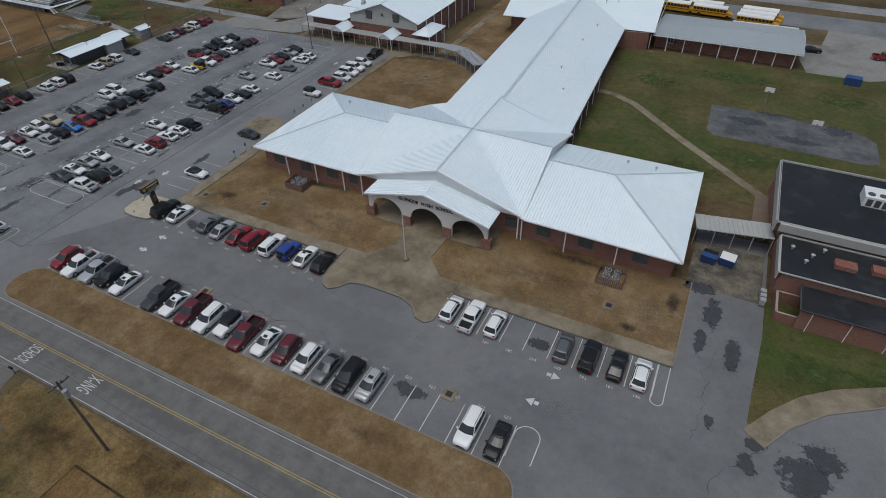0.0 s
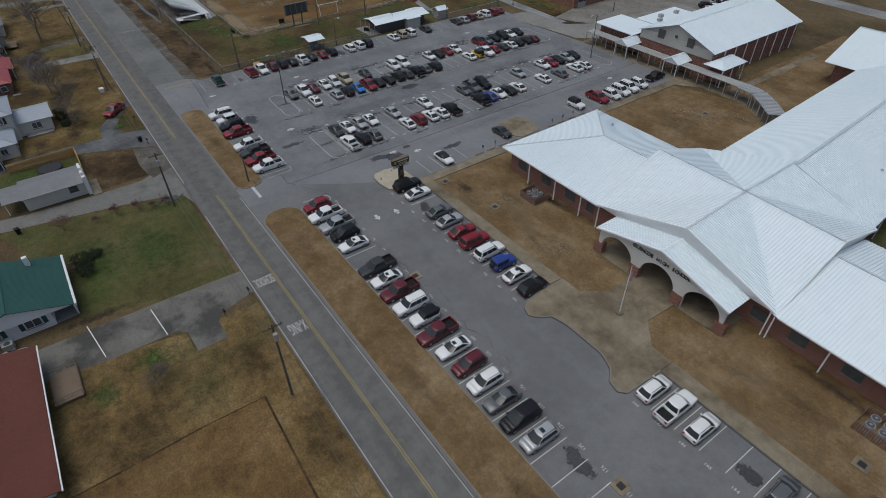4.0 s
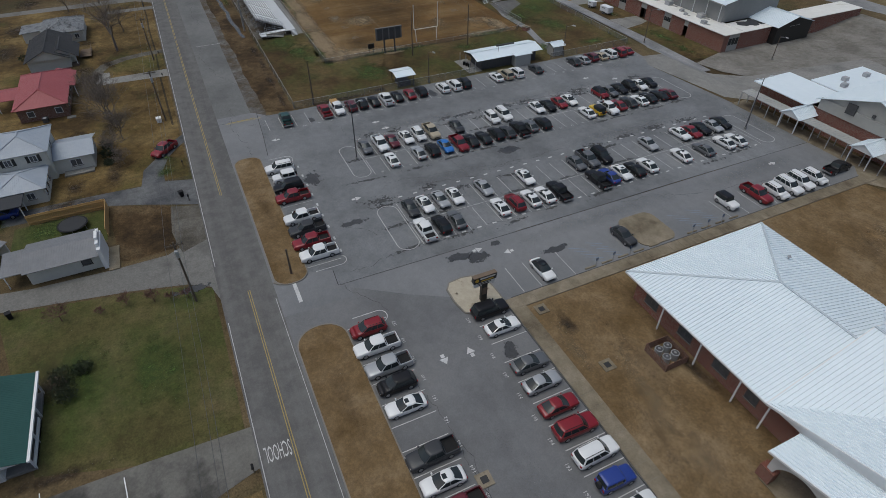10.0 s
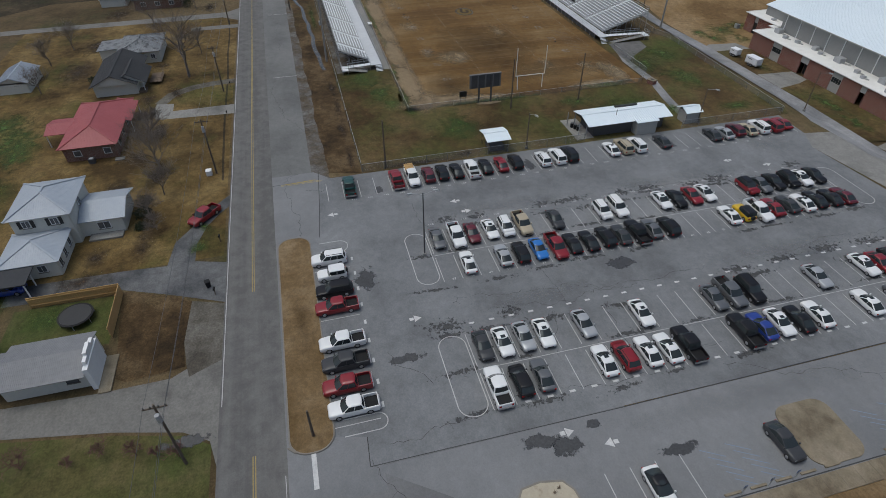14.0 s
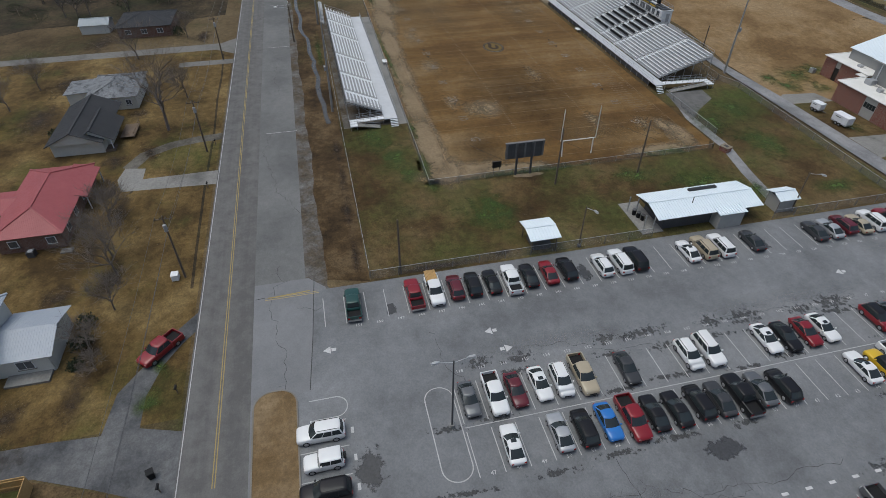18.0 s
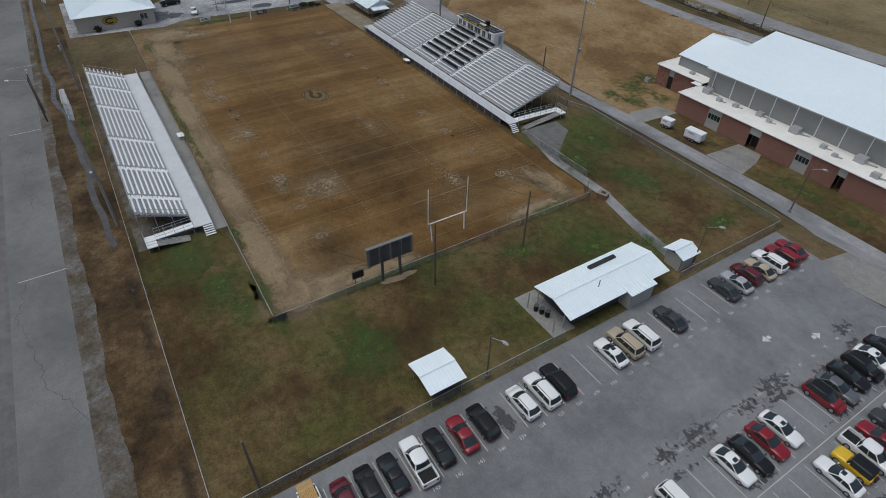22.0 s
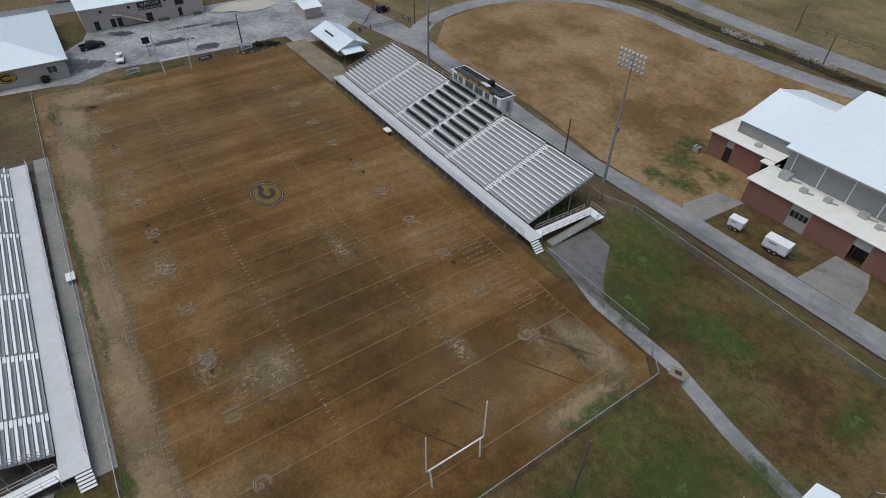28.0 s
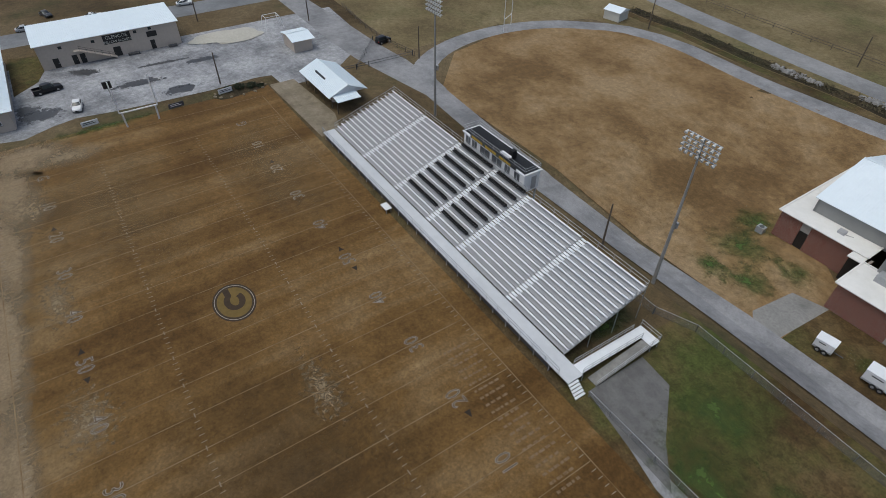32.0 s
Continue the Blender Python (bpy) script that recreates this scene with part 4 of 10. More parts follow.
plaza = [(-42.8, 51.0), (-42.9, 49.0), (-42.4, 46.2), (-41.6, 44.9), (-40.3, 44.45), (-39.3, 45.2), (-38.4, 46.7), (-36.2, 47.3), (-30.2, 47.3), (-28.0, 46.4), (-26.8, 44.9), (-25.3, 44.55), (-24.5, 45.3), (-24.3, 50.95), (-24.3, 53.1), (-27.3, 53.2), (-30.4, 56.2), (-30.2, 61.3), (-23.5, 61.4), (-23.5, 66.8), (-44.2, 66.8), (-44.2, 61.4), (-37.6, 61.3), (-36.9, 57.0), (-39.4, 53.2), (-42.8, 53.1)]
bm = B()
prism(bm, plaza, 0.05, 0.185)
structure("plaza", bm, M_WALK, "tan concrete plaza before the entrance", "plaza")
bm = B()
kerb(bm, plaza[1:14], 0.17, 0.16)
structure("kerb", bm, M_KERB, "pale kerb round the plaza", "kerb")
bm = B()
for y in (49.0, 51.0, 56.8, 59.2):
    bar(bm, (-41.8 if y < 53.5 else -36.8, y, 0.187), (-25.5 if y < 53 else -30.6, y, 0.187), 0.05, 0.006)
for x in (-41.0, -38.5, -35.9, -33.3, -30.7, -28.2, -25.9):
    bar(bm, (x, 47.8, 0.187), (x, 61 if -37 < x < -31 else 53, 0.187), 0.05, 0.006)
structure("plaza_joint", bm, M_DECK, "dark joints between plaza slabs", "joint")
bm = B()
kerb(bm, [(-93.0, 23.7), (-92.2, 24.5)])
kerb(bm, [(4.8, 51.0), (4.8, 67.0)])
kerb(bm, [(14.95, 44.2), (17.3, 47.8), (20.8, 51.4), (26.8, 55.3), (36, 58.3), (60, 62.6)], 0.18)
structure("kerb", bm, M_KERB, "pale concrete kerb along the drive", "kerb")
bm = B()
CURVE_IN = [(12.85, 45.6), (15.3, 49.3), (18.3, 52.8), (21.6, 55.4), (27.0, 58.4), (36, 61.5), (60, 66)]
CURVE_OUT = [(14.95, 44.2), (17.3, 47.8), (20.8, 51.4), (26.8, 55.3), (36, 58.3), (60, 62.6)]
prism(bm, CURVE_OUT + CURVE_IN[::-1], 0.05, 0.17)
structure("footpath_curve", bm, M_WALK, "pale curved concrete footpath", "footpath")

# painted lines on the roads and lots
ZP = 0.072


def paint(name, rects, material, label, z=ZP):
    """rects: centre x, y, length, width, turn in degrees."""
    bm = B()
    for x, y, ln, w, a in rects:
        c, s = math.cos(radians(a)), math.sin(radians(a))
        bm.faces.new([bm.verts.new((x + c * u * ln / 2 - s * v * w / 2, y + s * u * ln / 2 + c * v * w / 2, z)) for u, v in ((-1, -1), (1, -1), (1, 1), (-1, 1))])
    return tagged(link(name, bm, material), label, "marking", kind="structure")


def loop_line(x0, x1, y0, y1, w=0.12, open_end=None):
    """A round-ended painted outline; open_end leaves one end off."""
    pts = round_rect(x0, x1, y0, y1, min(x1 - x0, y1 - y0) / 2 * 0.98, 8)
    out = []
    for a, b in zip(pts, pts[1:] + pts[:1]):
        mx, my, ln = (a[0] + b[0]) / 2, (a[1] + b[1]) / 2, math.dist(a, b)
        if ln < 0.01 or (open_end and {"x1": mx > x1 - 1.2, "x0": mx < x0 + 1.2, "y0": my < y0 + 1.2, "y1": my > y1 - 1.2}[open_end]):
            continue
        out.append((mx, my, ln + 0.04, w, math.degrees(math.atan2(b[1] - a[1], b[0] - a[0]))))
    return out


paint("centre_line", [(-409 + 0, 20.19, 582, 0.1, 0), (-409, 20.45, 582, 0.1, 0), (57, 20.19, 300, 0.1, 0), (57, 20.45, 300, 0.1, 0)], M_YELLOW, "double yellow centre line")
paint("edge_line", [(-400, 16.85, 300, 0.1, 0), (-175, 16.85, 150, 0.1, 0), (0, 16.85, 176, 0.09, 0), (40, 23.35, 260, 0.07, 0)], M_FADED, "worn white edge line of the road")
paint("entrance_bar", [(-143.8, 28.1, 5.5, 0.2, 93)], M_YELLOW, "faded yellow bar at the lot entrance")
paint("stop_bar", [(-89.8, 26.25, 4.0, 0.5, 0)], M_PAINT, "white stop bar at the lot entrance")
paint("strip_line", [(-143.6, 28.5, 7.0, 0.11, 90), (-143.3, 28.5, 7.0, 0.11, 90)], surf("tan_yellow_paint", (0.30, 0.23, 0.10), (0.42, 0.33, 0.15), 3.0, 0.5, 0.7), "worn double yellow line across the parking strip")
paint("strip_line", [(-190.4, 27.7, 5.9, 0.14, 90), (-237.6, 27.7, 5.4, 0.14, 90), (-273.7, 28.3, 5.7, 0.14, 90)], M_FADED, "faded white line across the parking strip")

rnd = random.Random(8)
lines = []
for k in range(24):
    lines.append((-80.4 + 3.1 * k, 32.9, 5.3, 0.1, 90))
for k in range(12):
    lines.append((-76.9 + 3.16 * k, 48.2, 5.0, 0.1, 90))
for k in range(10):
    lines.append((-24.6 + 3.1 * k, 48.2, 5.0, 0.1, 90))
lines += loop_line(-9.0, -6.2, 30.6, 36.0, 0.12, "y0") + loop_line(3.2, 4.6, 44.7, 51.4, 0.12, "y1") + loop_line(-82.0, -80.0 + 0.2, 30.4, 35.8, 0.12, "y0")
paint("stall_line", lines, M_PAINT, "white stall lines of the front lot")

lines = []
LAT = 47.3 - 1.35
for k in range(-5, 30):
    y = LAT + 2.695 * k
    lines.append((-139.4, y, 5.2, 0.1, 0))
    if 0 <= k <= 26:
        lines.append((-122.0, y, 5.2, 0.1, 0))
        lines.append((-115.8, y, 5.2, 0.1, 0))
        lines.append((-100.7, y, 5.2, 0.1, 0))
        lines.append((-94.5, y, 5.2, 0.1, 0))
lines += [(-118.9, LAT + 35, 70, 0.1, 90), (-97.6, LAT + 35, 70, 0.1, 90)]
for k in range(10):
    lines.append((-122.9 + 3.2 * k, 31.2, 5.0, 0.1, 90))
for y0, y1, xs in ((42.4, 45.6, (-124.6, -113.2)), (42.2, 45.6, (-103.4, -91.6)), (116.5, 119.8, (-124.6, -113.2)), (117.0, 120.2, (-103.4, -91.6))):
    lines += loop_line(xs[0], xs[1], y0, y1, 0.12)
lines += loop_line(-94.9, -92.8, 28.6, 34.4, 0.12, "y0") + loop_line(-126, -123.4, 28.6, 34.0, 0.12, "y0")
paint("stall_line", lines, M_FADED, "faded white stall lines of the student lot", 0.075)


def stall_numbers(items, label):
    """Small painted numbers at the aisle ends of the bays: x, y, turn, text (a bar where there is none)."""
    verts, faces = [], []
    for x, y, a, text in items:
        if text:
            cu = bpy.data.curves.new("digits", "FONT")
            cu.body, cu.size, cu.align_x, cu.align_y, cu.resolution_u = text, 0.62, "CENTER", "CENTER", 1
            tmp = bpy.data.objects.new("digits", cu)
            me = bpy.data.meshes.new_from_object(tmp)
            bpy.data.objects.remove(tmp)
            vs, fs = [tuple(v.co) for v in me.vertices], [tuple(f.vertices) for f in me.polygons]
            bpy.data.meshes.remove(me)
        else:
            vs, fs = [(-0.36, -0.15, 0), (0.36, -0.15, 0), (0.36, 0.15, 0), (-0.36, 0.15, 0)], [(0, 1, 2, 3)]
        c, d, n = math.cos(radians(a)), math.sin(radians(a)), len(verts)
        verts += [(x + c * p[0] - d * p[1], y + d * p[0] + c * p[1], 0.083) for p in vs]
        faces += [tuple(i + n for i in f) for f in fs]
    me = bpy.data.meshes.new("stall_number")
    me.from_pydata(verts, [], faces)
    me.materials.append(M_PAINT)
    return tagged(new("stall_number", me), label, "marking", kind="structure")


stall_numbers([(-136.2, 47.4 + 2.695 * k, 90, str(147 - k)) for k in range(-4, 28)], "faded white bay numbers of the row along the fence")
stall_numbers([(-126.3, 47.2 + 2.695 * k, 90, str(118 - k)) for k in range(26)] + [(-113.4, 47.4 + 2.695 * k, 90, str(47 + k)) for k in range(26)], "faded white bay numbers of the middle row")
stall_numbers([(-104.9, 47.3 + 2.695 * k, 90, "") for k in range(26)] + [(-92.0, 47.3 + 2.695 * k, 90, "") for k in range(26)], "faded white bay numbers of the inner row")
stall_numbers([(-75.3 + 3.16 * k, 44.9, 0, str(200 - k)) for k in range(11)] + [(-23.0 + 3.1 * k, 44.9, 0, str(188 - k)) for k in range(9)], "white bay numbers before the school")
stall_numbers([(-78.9 + 3.115 * k, 36.1, 180, str(157 + k)) for k in range(23)] + [(-121.4 + 3.2 * k, 34.2, 0, "") for k in range(9)], "white bay numbers along the grass strip")
lines = [(-79.4, y, 5.2, 0.1, 0) for y in (54.2, 57.0, 59.8, 62.6, 92.8, 96.2, 99.2, 102.6, 106.0, 109.0, 112.0, 115.2)]
paint("stall_line", lines, M_FADED, "faded white stall lines by the school", 0.075)
lines = []
for y in (66.0, 69.0, 85.0, 88.5):
    for k in range(5):
        lines.append((-79.4 + 0.9 * (k - 2), y + 0.4 * k, 2.6, 0.1, 60))
paint("hatching", lines, surf("faded_blue_paint", (0.12, 0.17, 0.24), (0.2, 0.25, 0.31), 3.0, 0.5, 0.7), "faded blue access hatching", 0.076)


def arrow(x, y, a, s=1.0):
    bm = B()
    c, d = math.cos(radians(a)), math.sin(radians(a))
    for pts in (((-0.75, -0.24), (-0.2, -0.24), (-0.2, 0.24), (-0.75, 0.24)), ((-0.1, -0.58), (0.85, 0), (-0.1, 0.58))):
        bm.faces.new([bm.verts.new((x + s * (c * u - d * v), y + s * (d * u + c * v), 0.078)) for u, v in pts])
    return tagged(link("lane_arrow", bm, M_PAINT), "white painted lane arrow", "marking", "lane arrows", "structure")


for x, y, a in ((-8.6, 39.2, 180), (-7.6, 43.6, 0), (-71.0, 39.4, 0), (-70.6, 42.8, 180), (-87.3, 52.5, 90), (-85.0, 56.6, -90), (-132.9, 32.7, -90), (-131.5, 52.6, -90), (-128.4, 53.6, 90), (-107.5, 40.5, 90), (-131, 104, -90), (-128, 110, 90), (-86, 112, 90)):
    arrow(x, y, a)
letters("road_word", "SCHOOL", 2.85, pose(-67.6, 18.65, ZP, 0, 0, -90), M_PAINT, flat=0.24, depth=0.0, label="white painted road word", category="marking")["kind"] = "structure"
letters("road_word", "X-ING", 3.0, pose(-56.6, 18.8, ZP, 0, 0, -90), M_PAINT, flat=0.28, depth=0.0, label="white painted road word", category="marking")["kind"] = "structure"

# damp patches, seams and cracks in the old asphalt
for cx, cy, rx, ry in ((-116.5, 35.5, 3.6, 2.2), (-101.5, 38.0, 1.0, 3.2), (-87.0, 49.6, 1.4, 3.4), (-85.9, 52.0, 1.7, 2.4), (-87.5, 55.8, 0.9, 1.1), (-110.5, 71.5, 1.8, 3.2), (-139, 68.6, 2.6, 1.2), (-139.5, 97, 2.2, 2.0), (-21.8, 34.6, 3.2, 1.4), (-10.6, 47.6, 2.2, 1.4), (-68.8, 47.4, 2.0, 1.4), (8, 62, 1.8, 4.2), (7.2, 56.5, 1.1, 3.4), (11.0, 56, 1.5, 4.0), (6, 66.5, 2.8, 2.0), (18.9, 42.6, 3.6, 4.2), (20.6, 45.6, 2.8, 2.6), (14.2, 44.2, 1.6, 1.2), (9.5, 45, 1.1, 1.4), (13.5, 41.5, 1.3, 2.1), (-82.6, 63, 1.0, 3.0), (-138, 41, 1.8, 1.0), (-96.5, 13.5, 1.2, 3.5), (-295, 66, 4, 6), (-300, 85, 2.5, 8), (-292, 92, 3, 5), (-305, 100, 2, 6)):
    soft_patch("damp_patch", cx, cy, rx, ry, 0.064, S_DAMP, "dark damp stain on the asphalt", "stain")
for cx, cy, rx, ry in ((-128.5, 60, 2.2, 16), (-128.5, 92, 2.4, 18), (-107.5, 58, 2.2, 14), (-107.5, 95, 2.5, 20), (-86.5, 75, 3.0, 20), (-86, 105, 3, 14), (-40, 41, 26, 3), (-5, 40, 18, 4), (-134, 115, 4, 6), (-100, 122, 10, 3), (8, 34, 10, 6)):
    soft_patch("dry_patch", cx, cy, rx, ry, 0.0625, S_PALE, "paler dry asphalt", "stain")
for x, w in ((-126.6, 2.1), (-124.4, 1.3), (-105.4, 2.0), (-103.2, 1.2), (-119.6, 0.9), (-98.3, 0.9), (-91.4, 0.8), (-112.4, 0.8)):
    y = 44.0
    while y < 117:
        ln = rnd.uniform(3.0, 6.5)
        if rnd.random() < 0.8:
            soft_patch("leaf_litter", x + rnd.uniform(-0.5, 0.5), y, w * rnd.uniform(0.6, 1.15), ln, 0.0615, S_LITTER, "dark ragged line of leaf litter and damp", "stain", rnd.uniform(-4, 4))
        y += ln * 1.5
bm = B()
rnd = random.Random(8)


def crack(x, y, a, n, w=0.045, step=1.1):
    for _ in range(n):
        b = a + rnd.gauss(0, 0.42)
        q = step * rnd.uniform(0.4, 0.9)
        x2, y2 = x + q * math.cos(b), y + q * math.sin(b)
        bar(bm, (x, y, 0.066), (x2, y2, 0.066), w * rnd.uniform(0.5, 1.3), 0.004)
        if rnd.random() < 0.16:
            c = b + rnd.choice((-1.2, 1.2))
            bar(bm, (x2, y2, 0.066), (x2 + 0.8 * math.cos(c), y2 + 0.8 * math.sin(c), 0.066), w * 0.5, 0.004)
        x, y = x2, y2
        a += rnd.uniform(-0.06, 0.06)


for x, y, a, n in ((-109, 46, 90, 26), (-106.5, 50, 85, 30), (-128.2, 56, 92, 24), (-127.2, 80, 88, 22), (-90.8, 34, 92, 40), (-91.2, 74, 88, 40), (-133, 45, 15, 12), (-112, 60, 5, 10), (-104, 66, -8, 9), (-120, 84, 170, 9), (-107, 96, 95, 18), (-97, 56, 170, 8), (-89.5, 32, 25, 9), (-75, 34, 2, 30), (-60, 35.6, 0, 26), (-103, 36, 30, 7), (-141, 29, 80, 4), (-150, 27, 5, 30), (-190, 26, 3, 30), (-230, 27, 2, 20), (10, 33, 65, 12), (20, 30, 40, 10), (8, 42, 85, 14), (-2, 27, 10, 14)):
    crack(x, y, radians(a), int(n * 1.6))
structure("seam", bm, M_CRACK, "dark tar-filled cracks", "crack")
# gutter dirt and the kerb's shadow line, painted together as one dark strip
gutter = [(a, b) for a, b in zip(plaza[1:12], plaza[2:13])] + [((-76.4, 50.78), (-42.6, 50.78)), ((-24.0, 50.78), (4.8, 50.78)), ((-76.55, 52.0), (-76.55, 124))]
paint("gutter", [((a[0] + b[0]) / 2, (a[1] + b[1]) / 2 - (0.1 if a[1] < 50 else 0), math.dist(a, b), 0.13, math.degrees(math.atan2(b[1] - a[1], b[0] - a[0]))) for a, b in gutter], M_CRACK, "dark dirt and painted kerb shade in the gutter", 0.0665)
joints = [((-146.9, 31.6), (-135.2, 30.8)), ((-135.2, 30.8), (-127.6, 30.1)), ((-92.2, 31.9), (-88.8, 31.7)), ((-88.8, 31.7), (-88.6, 60)), ((-88.6, 60), (-88.7, 92)), ((-88.7, 92), (-88.5, 124)), ((-143.7, 23.7), (-143.8, 25.0))]
paint("asphalt_joint", [((a[0] + b[0]) / 2, (a[1] + b[1]) / 2, math.dist(a, b), 0.1, math.degrees(math.atan2(b[1] - a[1], b[0] - a[0]))) for a, b in joints], M_CRACK, "dark joint between two coats of asphalt", 0.0668)
paint("driveway_joint", [(-69.5, -3.0, 7.0, 0.11, 8), (-68.2, 4.4, 6.0, 0.11, 6)], M_TRIM, "pale driveway joint", 0.06)


# ---- buildings ----
def clip(poly, axis_pt, normal):
    """Sutherland-Hodgman: the part of a 3D polygon on the side of a plane to which the normal points."""
    out = []
    for i, p in enumerate(poly):
        q = poly[(i + 1) % len(poly)]
        dp, dq = (p - axis_pt).dot(normal), (q - axis_pt).dot(normal)
        if dp >= 0:
            out.append(p)
        if (dp > 0) != (dq > 0) and abs(dp - dq) > 1e-9:
            out.append(p.lerp(q, dp / (dp - dq)))
    return out


def roof_plane(parent, pts, pitch, material, name="roof_panel", pieces=True, thick=0.1, rib=0.085):
    """A metal roof plane in standing-seam panels that run down its slope. pts: corners, the first two along the eave."""
    pts = [Vector(p) for p in pts]
    e = (pts[1] - pts[0]).normalized()
    nrm = (pts[1] - pts[0]).cross(pts[-1] - pts[0]).normalized()
    if nrm.z < 0:
        nrm = -nrm
    lo, hi = min((p - pts[0]).dot(e) for p in pts), max((p - pts[0]).dot(e) for p in pts)
    n = max(1, round((hi - lo) / pitch))
    w = (hi - lo) / n
    whole = B()
    for k in range(n):
        a, b = pts[0] + e * (lo + w * k), pts[0] + e * (lo + w * (k + 1))
        strip = clip(clip(pts, a, e), b, -e)
        if len(strip) < 3:
            continue
        bm = B() if pieces else whole
        top = [bm.verts.new(p) for p in strip]
        bot = [bm.verts.new(p - nrm * thick) for p in strip]
        try:
            bm.faces.new(top)
            bm.faces.new(bot[::-1])
        except ValueError:
            continue
        for i in range(len(strip)):
            j = (i + 1) % len(strip)
            if (strip[i] - strip[j]).length > 1e-4:
                bm.faces.new((top[i], bot[i], bot[j], top[j]))
        for step in (0.0, 0.5):
            q = a + e * w * step
            on = []
            for i, u in enumerate(strip):
                v = strip[(i + 1) % len(strip)]
                du, dv = (u - q).dot(e), (v - q).dot(e)
                if abs(du) < 1e-3:
                    on.append(u)
                elif du * dv < 0:
                    on.append(u.lerp(v, du / (du - dv)))
            on.sort(key=lambda p: p.z)
            if len(on) < 2 or (on[-1] - on[0]).length < 0.2:
                continue
            f, t = on[0] + nrm * rib / 2, on[-1] + nrm * rib / 2
            ring = [[bm.verts.new(p + e * u * 0.04 + nrm * v * rib / 2) for u, v in ((-1, -1), (1, -1), (0.6, 1), (-0.6, 1))] for p in (f, t)]
            for i in range(4):
                j = (i + 1) % 4
                bm.faces.new((ring[0][i], ring[0][j], ring[1][j], ring[1][i]))
        if pieces:
            part(name, bm, material, parent)
    if pieces:
        whole.free()
    else:
        part(name, whole, material, parent)["kind"] = "stuff"


def cap(parent, lines, material, w=0.3, h=0.06, name="ridge_cap"):
    for a, b in lines:
        part(name, bar(B(), Vector(a) + Vector((0, 0, 0.05)), Vector(b) + Vector((0, 0, 0.05)), w, h), material, parent)


def walls(parent, poly, z0, z1, t, material, name="wall"):
    """Upright walls with thickness along a plan."""
    z0 -= 0.08
    for a, b in zip(poly, poly[1:] + poly[:1]):
        part(name, bar(B(), (*a, (z0 + z1) / 2), (*b, (z0 + z1) / 2), t, z1 - z0), material, parent)


def window(parent, x, y, z, w, h, face, panes=2, material=None):
    """A window with frame and panes set on a wall; face: 'x' or 'y', with sign."""
    s = 1 if face[0] == "+" else -1
    ax = face[1]

    def b(u0, u1, d0, d1, z0, z1):
        bm = B()
        if ax == "y":
            box(bm, x + u0, x + u1, *sorted((y + s * d0, y + s * d1)), z0, z1)
        else:
            box(bm, *sorted((x + s * d0, x + s * d1)), y + u0, y + u1, z0, z1)
        return bm

    fr = part("window", b(-w / 2, w / 2, -0.02, 0.06, z, z + h), material or M_TRIM, parent)
    pw = (w - 0.12) / panes
    for k in range(panes):
        u = -w / 2 + 0.06 + pw * k
        part("pane", b(u + 0.04, u + pw - 0.04, 0.0, 0.08, z + 0.1, z + h - 0.1), M_PANE, fr)
    part("sill", b(-w / 2 - 0.08, w / 2 + 0.08, 0.0, 0.14, z - 0.1, z), M_KERB, fr)
    return fr


def door(parent, x, y, z, w, h, face, material=None):
    s = 1 if face[0] == "+" else -1
    bm = B()
    if face[1] == "y":
        box(bm, x - w / 2, x + w / 2, *sorted((y, y + s * 0.07)), z, z + h)
        hb = box(B(), x + w / 2 - 0.2, x + w / 2 - 0.1, *sorted((y, y + s * 0.13)), z + 0.95, z + 1.1)
    else:
        box(bm, *sorted((x, x + s * 0.07)), y - w / 2, y + w / 2, z, z + h)
        hb = box(B(), *sorted((x, x + s * 0.13)), y + w / 2 - 0.2, y + w / 2 - 0.1, z + 0.95, z + 1.1)
    d = part("door", bm, material or M_DARKSTEEL, parent)
    part("door_handle", hb, M_STEEL, d)


